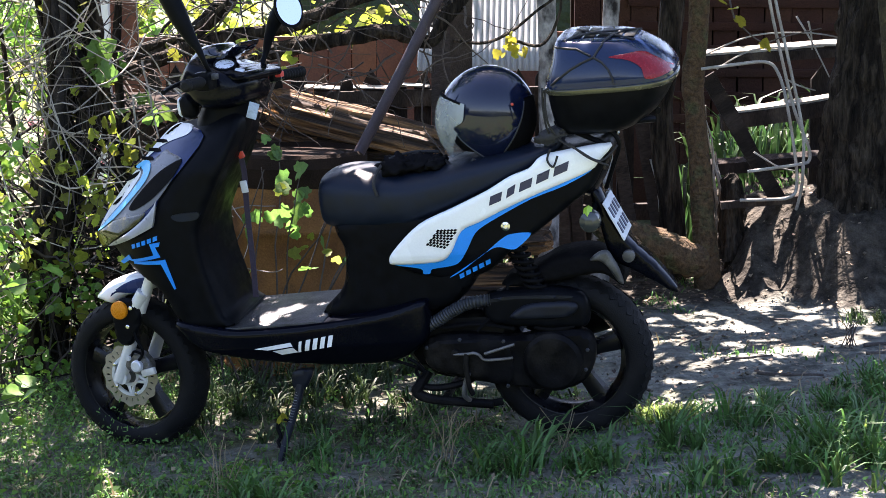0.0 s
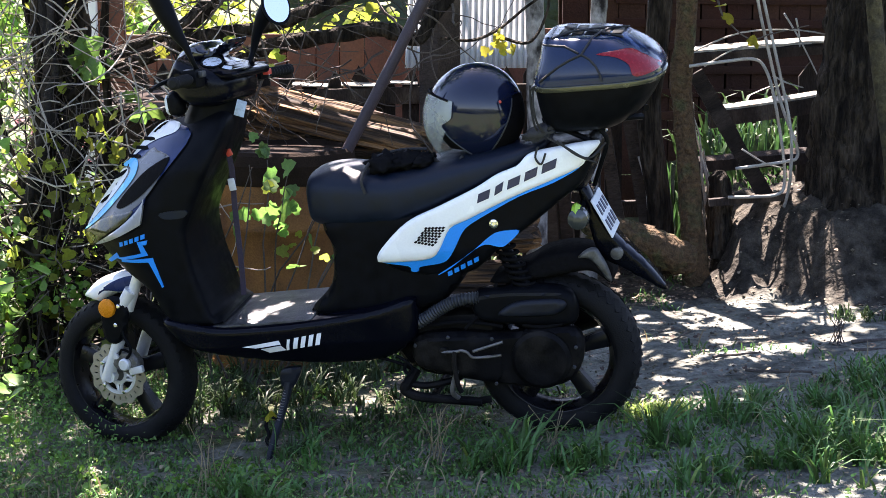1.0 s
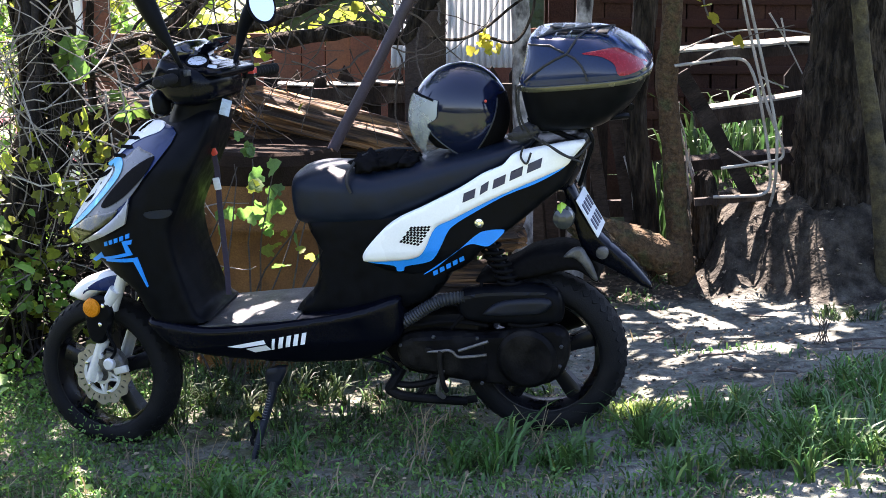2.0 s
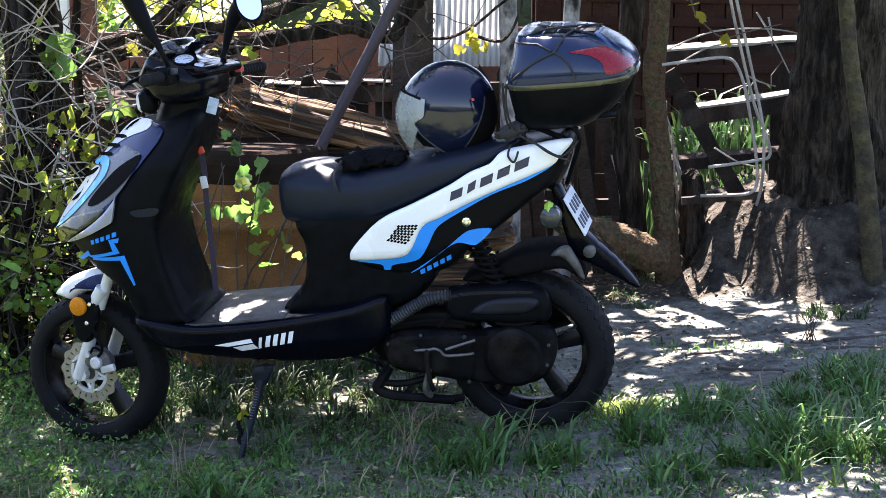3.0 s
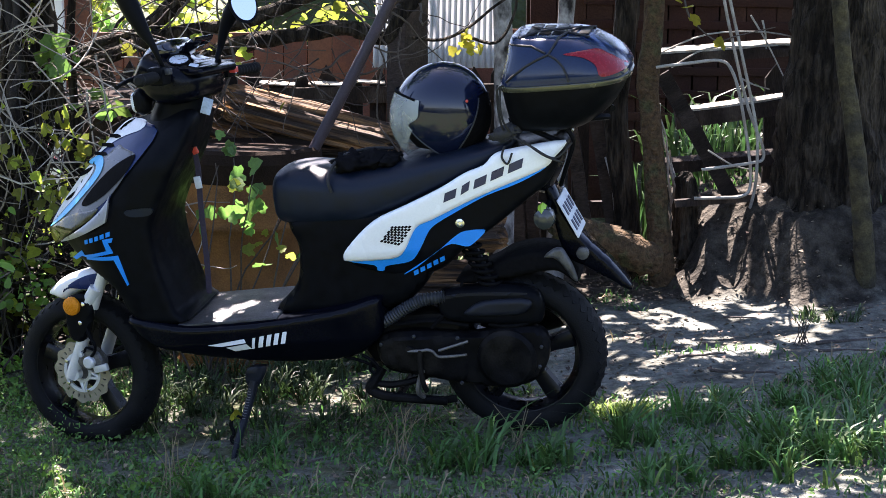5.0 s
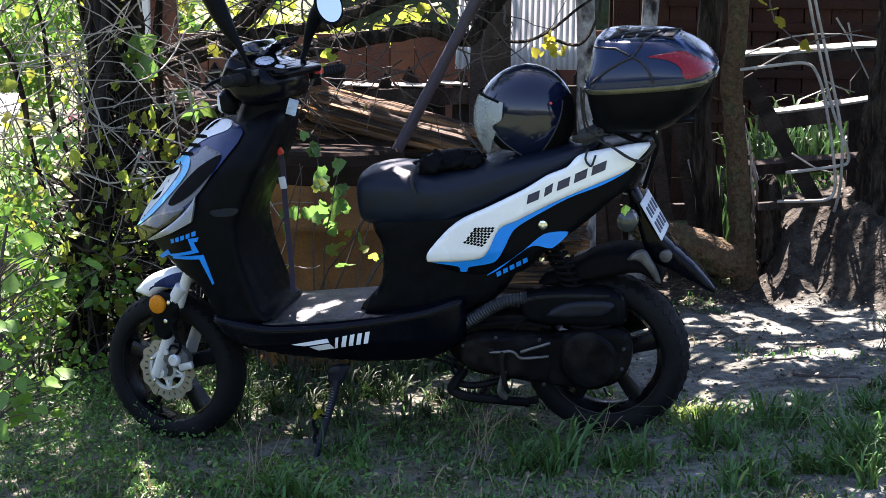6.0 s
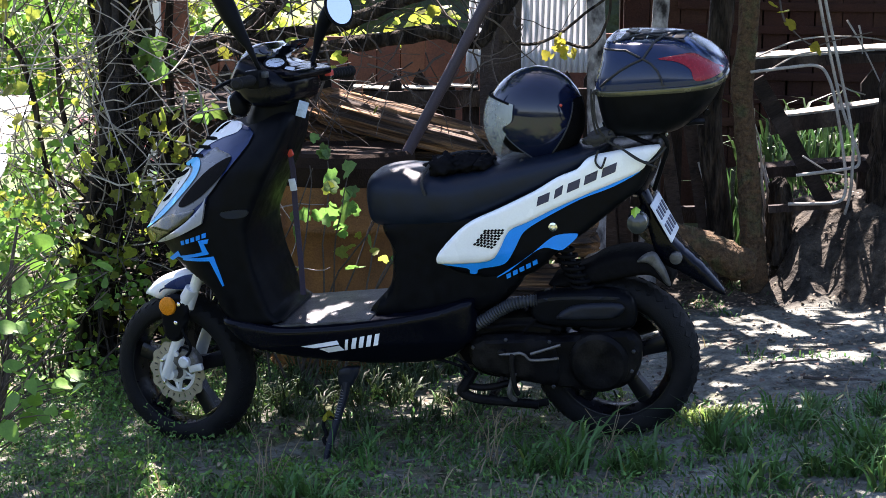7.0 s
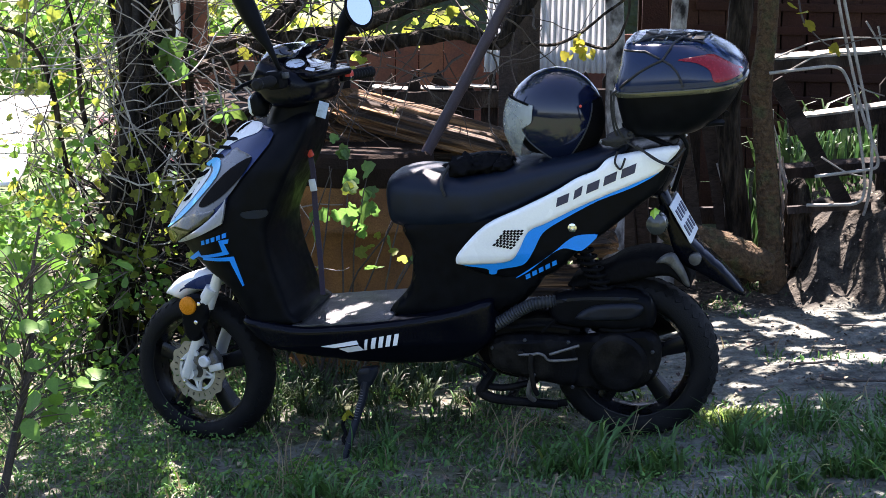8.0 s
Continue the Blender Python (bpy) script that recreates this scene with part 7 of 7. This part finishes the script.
def sapling():
    base = Vector((-1.47, 4.92, gz(-1.47, 4.92)))
    sa = thing("sapling", "young sapling with a thin stem and broad bright green leaves", "sapling", Matrix.Translation(base))
    f = bmesh.new()
    tube(f, [(0, 0, -0.02), (0.05, 0, 0.2), (0.10, 0, 0.42), (0.10, 0.02, 0.62), (0.13, 0.02, 0.8)], [0.014, 0.011, 0.007, 0.004], 8)
    part("stem", f, TWIG, sa)
    rng = random.Random(5)
    pts = []
    for k in range(80):
        h = rng.uniform(0.22, 0.74)
        pts.append(Vector((0.10 + rng.gauss(0.03, 0.11), rng.gauss(0, 0.10), h)))
    for q in pts:
        f = bmesh.new()
        root = Vector((0.02 + 0.12 * min(q.z, 0.5), 0, max(q.z - 0.10, 0.02)))
        tube(f, [root, (root + q) / 2 + Vector((0, 0, 0.015)), q], [0.0028, 0.0012], 5, 2)
        part("branchlet", f, TWIG, sa)
    leaf_parts(pts, 0.058, BUSH, sa, 6, 0.4, 1.2)


sapling()


def shrub(centre, size, count, seed, label, mat, leaf=0.05):
    c = Vector(centre)
    base = Vector((c.x, c.y, gz(c.x, c.y)))
    sh = thing("shrub", label, "shrub", Matrix.Translation(base))
    rng = random.Random(seed)
    f = bmesh.new()
    for k in range(14):
        t = wander(rng, (rng.gauss(0, 0.1), rng.gauss(0, 0.1), -0.03), (rng.gauss(0, 0.5), rng.gauss(0, 0.5), 1), size[2] * 1.6, 0.12, 0.15, Vector((0, 0, 0.05)))
        tube(f, t, [0.006, 0.002], 6, 1)
    part("branchwork", f, TWIG, sh)
    leaves("foliage", crown_points(rng, c - base, size, count, 26), leaf, mat, sh, seed + 1, 0.4, 0.6)


shrub((-3.1, 11.5, 1.0), (1.3, 0.8, 1.2), 5200, 61, "bright green sunlit shrub behind the wire fence", BUSH, 0.06)
shrub((-4.6, 12.5, 1.2), (1.6, 0.9, 1.4), 4600, 62, "large light green shrub in the sun", BUSH, 0.06)
shrub((-2.0, 12.4, 1.0), (2.2, 0.7, 0.8), 1500, 66, "sunlit yellow-green shrub behind the shed", LEAF, 0.06)
shrub((-1.98, 7.9, 0.28), (0.5, 0.4, 0.45), 800, 63, "low leafy green shrub beside the vine", BUSH)
shrub((-1.62, 6.35, 0.16), (0.45, 0.3, 0.34), 900, 64, "low green weeds under the vine", BUSH, 0.035)
shrub((-1.75, 6.1, 0.45), (0.42, 0.3, 0.5), 460, 65, "young light green shrub in front of the vine", BUSH, 0.036)


def white_sheet():
    f = bmesh.new()
    n = 12
    g = [[f.verts.new((-3.14 + 0.62 * i / n + 0.02 * math.sin(j * 0.8), 8.9 + 0.8 * j / n + 0.02 * math.sin(i * 1.3 + j), 0.32 + 0.40 * j / n)) for i in range(n + 1)] for j in range(n + 1)]
    for j in range(n):
        for i in range(n):
            f.faces.new((g[j][i], g[j][i + 1], g[j + 1][i + 1], g[j + 1][i]))
    ob = part("white_panel", f, CLOTH, None)
    ob.modifiers.new("thickness", "SOLIDIFY").thickness = 0.015
    tagged(ob, "white panel standing in the sunlit garden", "panel")


white_sheet()


def wires():
    w = thing("wire_fence", "thin grey wire strands of a garden fence", "fence", Matrix.Translation((-2.2, 7.9, 0)))
    for z in (0.62, 0.78, 1.0, 1.05):
        f = bmesh.new()
        tube(f, [(-2.0, 0.1, z + 0.02), (-0.6, 0, z - 0.02), (0.9, 0, z)], 0.003, 5)
        part("wire", f, ZINC, w)
    f = bmesh.new()
    block(f, (0.06, 0.06, 1.4), pose(-0.2, 0.03, 0.55), 0.006)
    part("post", f, OLDWOOD, w)


wires()


def lanyard():
    la = thing("key_lanyard", "dark violet lanyard with red fob and white tag hanging down", "lanyard", SCOOTER_POSE)
    f = bmesh.new()
    path = curve_pts([(0.230, 0.0, 0.915), (0.227, 0.0, 0.86), (0.234, 0.0, 0.76), (0.238, 0.0, 0.64), (0.241, 0.0, 0.56), (0.247, 0.0, 0.47)], 5)
    rows = [[(p.x - 0.0085, p.y - 0.0015, p.z), (p.x + 0.0085, p.y - 0.0015, p.z), (p.x + 0.0085, p.y + 0.0015, p.z), (p.x - 0.0085, p.y + 0.0015, p.z)] for p in path]
    loft(f, rows)
    part("ribbon", f, PURPLE, la)
    f = bmesh.new()
    block(f, (0.02, 0.008, 0.035), pose(0.229, 0.004, 0.926, 0, 20, 0), 0.004)
    part("fob", f, REDTAG, la)
    f = bmesh.new()
    block(f, (0.022, 0.006, 0.038), pose(0.231, 0.006, 0.822, 0, 5, 0), 0.003)
    part("tag", f, PAPER, la)


lanyard()


# ---- grass, weeds and litter ----
CRUMB = material("soil crumb", (0.122, 0.107, 0.0814), 0.95, vary=0.3, scale=60, bump=0.2, island=0.5, spec=0.15)
IRIS = material("dark iris leaf", (0.034, 0.080, 0.022), 0.45, vary=0.3, scale=30, bump=0.05, island=0.5, translucent=0.3)
# Yellower copy of GRASS; sunlight on some blades is put into the colour.
SUNLITGRASS = material("grass blade tinted as sunlit", (0.178, 0.252, 0.0518), 0.5, vary=0.2, scale=40, bump=0.05, island=0.5, translucent=0.4)


def grow():
    rng = random.Random(77)
    short, tall, dry, lit, dim = [], [], [], [], []
    tufts = [(0.18, 4.86, 0.08, 1.4), (0.27, 4.85, 0.10, 1.5), (0.38, 4.84, 0.08, 1.2), (0.47, 4.78, 0.05, 1.1), (-0.30, 5.18, 0.10, 1.0), (-0.62, 4.82, 0.1, 1.0), (-0.45, 4.7, 0.12, 0.9)]
    tufts += [(0.68, 4.96, 0.06, 1.7), (0.74, 4.93, 0.05, 1.5), (0.89, 5.16, 0.07, 1.4), (1.0, 5.42, 0.04, 0.8), (0.74, 4.62, 0.10, 1.2), (0.88, 4.66, 0.08, 1.1), (1.04, 4.80, 0.10, 1.6), (1.14, 4.72, 0.12, 1.6), (1.22, 4.92, 0.12, 1.5), (1.05, 4.55, 0.12, 1.4)]
    tufts += [(1.22, 5.32, 0.10, 0.9), (1.36, 5.55, 0.12, 0.9), (1.45, 5.2, 0.15, 1.2), (1.9, 5.2, 0.3, 1.4), (1.7, 4.9, 0.3, 1.4), (1.4, 4.7, 0.2, 1.5)]
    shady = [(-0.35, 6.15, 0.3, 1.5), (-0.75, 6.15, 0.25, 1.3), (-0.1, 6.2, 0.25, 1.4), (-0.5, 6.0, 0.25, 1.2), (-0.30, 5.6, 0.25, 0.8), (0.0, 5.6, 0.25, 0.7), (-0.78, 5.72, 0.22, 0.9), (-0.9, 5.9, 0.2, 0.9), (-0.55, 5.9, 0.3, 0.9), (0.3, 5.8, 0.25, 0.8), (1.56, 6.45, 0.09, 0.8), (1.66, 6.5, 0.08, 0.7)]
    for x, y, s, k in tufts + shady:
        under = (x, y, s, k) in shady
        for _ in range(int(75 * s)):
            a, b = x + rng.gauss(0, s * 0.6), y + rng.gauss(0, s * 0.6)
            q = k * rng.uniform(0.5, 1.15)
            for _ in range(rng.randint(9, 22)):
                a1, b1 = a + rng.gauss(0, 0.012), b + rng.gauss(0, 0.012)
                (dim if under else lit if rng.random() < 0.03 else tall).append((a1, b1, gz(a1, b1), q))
    # Sunlit patch, its sun also put into the blade colour.
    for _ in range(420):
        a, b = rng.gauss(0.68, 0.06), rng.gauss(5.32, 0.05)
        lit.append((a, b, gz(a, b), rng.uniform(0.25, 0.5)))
    for _ in range(170000):
        x, y = rng.uniform(-2.6, 2.8), rng.uniform(4.0, 8.6)
        n = noise.noise((x * 1.6, y * 1.6, 9)) + 0.5 * noise.noise((x * 5, y * 5, 2))
        path = math.exp(-((y - (6.1 + 0.35 * (x - 0.8))) / 0.8) ** 2) if x > 0.2 else 0.0
        dens = 0.36 + (0.20 if y < 5.6 else 0.0) - (0.12 if y < 5.5 and x > 0.45 else 0.0) + 1.7 * n - (0.3 if -0.95 < x < 0.6 and 5.25 < y < 6.4 else 0) - 0.75 * path - (0.5 if y > 6.5 and x > 0.4 else 0) + (0.25 if x < -0.9 else 0) + (0.1 if y < 5.5 and x < 0.9 else 0)
        if rng.random() < dens * 0.8:
            (short if rng.random() < 0.93 else dry).append((x, y, gz(x, y), rng.uniform(0.5, 1.1)))
    tagged(blades("lawn_grass", short, GRASS, 1, (0.010, 0.042), 1.4, 0.0030), "short patchy green grass", "grass", kind="stuff")
    tagged(blades("grass_tufts", tall, GRASS, 2, (0.035, 0.105), 1.5, 0.0040), "tall green grass tufts", "grass", kind="stuff")
    tagged(blades("light_grass_tufts", lit, SUNLITGRASS, 6, (0.04, 0.115), 1.2, 0.0032), "grass tufts tinted yellow-green as if sunlit", "grass", kind="stuff")
    tagged(blades("shaded_grass", dim, SHADEGRASS, 8, (0.04, 0.105), 1.1, 0.003), "grass coloured darker for the shade under the scooter", "grass", kind="stuff")
    tagged(blades("dry_grass", dry, STRAW, 3, (0.025, 0.085), 1.3, 0.0022), "dry straw-coloured grass", "grass", kind="stuff")
    iris = [(x, y, gz(x, y), rng.uniform(0.8, 1.3)) for x, y in ((rng.uniform(1.12, 2.4), rng.uniform(8.2, 8.9)) for _ in range(520))]
    tagged(blades("garden_blades", iris, IRIS, 4, (0.16, 0.40), 0.6, 0.008), "long green garden leaves behind the fence", "plants", kind="stuff")
    spots = []
    for n in range(980):
        x, y = rng.uniform(-2.4, 0.7) if rng.random() < 0.85 else rng.uniform(0.7, 2.4), rng.uniform(4.3, 6.4)
        if n > 760:
            x, y = rng.uniform(-1.9, -0.75), rng.uniform(5.0, 6.5)
        if x > 0.5 and y > 5.3:
            continue
        s = rng.uniform(0.012, 0.05)
        for _ in range(rng.randint(9, 24)):
            spots.append((x + rng.gauss(0, s), y + rng.gauss(0, s), gz(x, y) + rng.uniform(0.0, 1.2) * s))
    # taller leafy weeds at the foot of the vine
    for _ in range(230):
        x, y, h = rng.uniform(-1.95, -0.98), rng.uniform(4.95, 6.1), rng.uniform(0.05, 0.19)
        for n in range(int(70 * h) + 6):
            s = 0.012 + 0.25 * h
            spots.append((x + rng.gauss(0, s * 0.7), y + rng.gauss(0, s * 0.7), gz(x, y) + h * rng.uniform(0.1, 1.0)))
    tagged(leaves("ground_weeds", spots, 0.0135, WEED, None, 5, 0.6, 0.9, face=0.3), "low broad-leaved weeds in the grass", "weeds", kind="stuff")
    spots = []
    for _ in range(9000):
        x, y = rng.uniform(-2.4, 2.6), rng.uniform(4.0, 7.9)
        if x < 1.2 or y < 6.8 or rng.random() < 0.35:
            spots.append((x, y, gz(x, y) + 0.008))
    tagged(leaves("leaf_litter", spots, 0.011, LITTER, None, 7, 0.6, 4.0), "brown dry leaf litter on the soil", "leaf litter", kind="stuff")

    verts, faces = [], []
    for _ in range(5500):
        x, y = rng.uniform(-2.2, 2.4), rng.uniform(4.3, 7.6)
        r = 0.0025 + 0.008 * rng.random() ** 4
        c, n = Vector((x, y, gz(x, y) + r * 0.3)), len(verts)
        verts += [c + Vector(d) * r * rng.uniform(0.6, 1.3) for d in ((1, 0, 0), (0, 1, 0), (-1, 0, 0), (0, -1, 0), (0, 0, 0.8), (0, 0, -0.8))]
        faces += [(n + a, n + (a + 1) % 4, n + 4) for a in range(4)] + [(n + (a + 1) % 4, n + a, n + 5) for a in range(4)]
    tagged(raw("soil_crumbs", verts, faces, CRUMB), "crumbs and clods of grey-brown soil", "soil crumbs", kind="stuff")


grow()


def garden_hedge(a, b, height, label, seed):
    """A clipped hedge round the garden, added to cut horizon light and darken reflections."""
    a, b = Vector(a), Vector(b)
    L = (b - a).length
    f = bmesh.new()
    n = int(L / 0.5)
    rows = []
    for i in range(n + 1):
        row = []
        for u in range(14):
            t = math.pi * u / 13
            k = 1 + 0.22 * noise.noise((i * 0.6, u * 0.7, seed))
            row.append((L * i / n, 0.9 * k * math.copysign(abs(math.cos(t)) ** 0.5, math.cos(t)), height * k * abs(math.sin(t)) ** 0.4))
        rows.append(row)
    loft(f, rows)
    m = Matrix.Translation(a) @ (b - a).to_track_quat("X", "Z").to_matrix().to_4x4()
    tagged(part("garden_hedge", f, HEDGE, None, smooth=180, place=m), label, "hedge", kind="structure")


HEDGE = material("dense dark hedge foliage", (0.022, 0.036, 0.014), 0.8, vary=0.5, scale=6, fine=30, bump=1.0, relief=0.08, second=(0.012, 0.02, 0.008), patch=3)
# First three are added out of view; the fourth covers the bright far lawn.
garden_hedge((-16, -6, -0.1), (18, -7, -0.1), 1.9, "added unseen dark hedge behind the camera, cuts horizon light", 1)
garden_hedge((-15, -6, -0.1), (-17, 16, -0.1), 3.6, "added unseen dark hedge on the left, cuts horizon light", 2)
garden_hedge((15, 14, -0.1), (17, -7, -0.1), 3.6, "added unseen dark hedge on the right, cuts horizon light", 3)
garden_hedge((-1.2, 14.2, -0.1), (9, 14.6, -0.1), 2.4, "added dark hedge far behind the shed, covers bright lawn", 4)


# ---- sticks and dry stalks on the ground ----
def fallen_stick(x, y, length, turn, r, seed):
    rng = random.Random(seed)
    pts = []
    for k in range(6):
        a = (k / 5 - 0.5) * length
        u, v = x + a * math.cos(turn) + rng.gauss(0, 0.006), y + a * math.sin(turn) + rng.gauss(0, 0.006)
        pts.append((u, v, gz(u, v) + r * 0.9 + 0.006))
    f = bmesh.new()
    tube(f, pts, [r, r * 0.8, r * 0.5], 7, 3)
    tagged(part("fallen_stick", f, TWIG, None), "thin dark dry stick lying on the soil", "stick", "sticks on the soil")


for n, (x, y, length, turn, r) in enumerate(((1.05, 6.0, 0.17, 0.1, 0.006), (1.14, 5.72, 0.22, -0.35, 0.006), (0.9, 6.35, 0.2, 0.9, 0.004), (1.62, 6.1, 0.3, 0.15, 0.007), (1.55, 5.95, 0.2, -0.1, 0.006),
                                             (0.45, 4.75, 0.12, 0.4, 0.004), (1.3, 6.6, 0.14, -0.5, 0.004), (-0.2, 5.05, 0.16, 0.3, 0.004), (0.65, 5.0, 0.13, -0.7, 0.003), (1.75, 6.6, 0.2, 0.8, 0.005))):
    fallen_stick(x, y, length, turn, r, n)


def dry_clump(x, y, count, tall, seed, mat, label):
    rng = random.Random(seed)
    base = Vector((x, y, gz(x, y)))
    cl = thing("dry_weed", label, "weed", Matrix.Translation(base))
    for _ in range(count):
        f = bmesh.new()
        d = Vector((rng.gauss(0, 0.25), rng.gauss(0, 0.25), 1)).normalized()
        tube(f, [Vector((rng.gauss(0, 0.02), rng.gauss(0, 0.02), -0.01)), d * tall * 0.5, d * tall * rng.uniform(0.7, 1.1) + Vector((rng.gauss(0, 0.02), 0, 0))], [0.0022, 0.0016, 0.0008], 5, 3)
        part("stalk", f, mat, cl)


dry_clump(1.43, 6.12, 12, 0.13, 1, TWIG, "clump of dead brown weed stalks on the path")
dry_clump(-0.62, 4.86, 9, 0.19, 2, STRAW, "dry straw-coloured stalks in front of the wheel")
dry_clump(0.02, 4.95, 7, 0.17, 3, STRAW, "few dry straw stalks in the grass")
dry_clump(0.36, 5.0, 5, 0.14, 4, STRAW, "thin dry stalks beside the rear wheel")


def bare_twig(pts, r, n):
    f = bmesh.new()
    tube(f, pts, [r, r * 0.6], 6, 4)
    tagged(part("bare_twig", f, ZINC, None), "thin bleached bare twig caught in the fence", "twig", "twigs in the fence")


for n, pts in enumerate(([(1.10, 7.5, 1.08), (1.3, 7.5, 1.16), (1.55, 7.5, 1.17), (1.75, 7.52, 1.13)], [(1.15, 7.5, 1.02), (1.3, 7.5, 1.10), (1.5, 7.5, 1.11), (1.6, 7.5, 1.115)],
                         [(1.48, 7.5, 1.24), (1.55, 7.5, 1.13), (1.63, 7.5, 0.98)], [(1.53, 7.5, 1.22), (1.545, 7.5, 1.16), (1.55, 7.5, 1.10)], [(1.44, 7.5, 0.98), (1.5, 7.5, 0.95), (1.57, 7.5, 0.93)], [(1.3, 7.4, 0.68), (1.4, 7.4, 0.62), (1.48, 7.4, 0.60)],
                         [(0.90, 7.68, 0.62), (0.93, 7.66, 0.5), (0.945, 7.64, 0.33)])):
    bare_twig(pts, 0.0045, n)


def flowering_weed(x, y, z, seed):
    base = Vector((x, y, gz(x, y)))
    fl = thing("flowering_weed", "thin weed with small pink blossoms behind the vine", "flower", Matrix.Translation(base))
    f = bmesh.new()
    tube(f, [(0, 0, -0.02), (0.02, 0, (z - base.z) * 0.5), (0, 0, z - base.z)], [0.006, 0.003], 6)
    part("stem", f, GRASS, fl)
    rng = random.Random(seed)
    for _ in range(12):
        c = Vector((rng.gauss(0, 0.03), rng.gauss(0, 0.02), z - base.z + rng.gauss(0, 0.05)))
        raw("petal", leaf_verts(rng, c, 0.035, -0.2), LEAF_FACES, PINK, fl)


flowering_weed(-1.66, 8.3, 0.60, 1)
flowering_weed(-1.92, 8.4, 0.68, 2)


def leafy_weed(x, y, seed):
    base = Vector((x, y, gz(x, y)))
    w = thing("leafy_weed", "low leafy weed with fresh green oval leaves", "weed", Matrix.Translation(base), "leafy weeds in the grass")
    rng = random.Random(seed)
    f = bmesh.new()
    tube(f, [(0, 0, -0.01), (0.004, 0, 0.02), (0, 0.003, 0.05)], [0.002, 0.0012], 5)
    part("stem", f, GRASS, w)
    leaf_parts([(rng.gauss(0, 0.03), rng.gauss(0, 0.025), rng.uniform(0.008, 0.06)) for _ in range(26)], 0.017, BUSH if seed % 3 else WEED, w, seed, 0.5, 0.5)


for n, (x, y) in enumerate(((-0.72, 4.90), (-0.66, 4.95), (-0.60, 4.89), (-0.54, 4.96), (-0.47, 4.92), (-0.58, 5.02), (-0.72, 4.79), (-0.62, 4.82), (-0.53, 4.78), (-0.43, 4.84), (-0.83, 4.9), (-1.0, 5.0), (-1.12, 5.15), (-0.35, 4.92), (-1.2, 4.9), (-0.95, 4.82), (0.6, 4.85), (-1.25, 5.4))):
    leafy_weed(x, y, 80 + n)
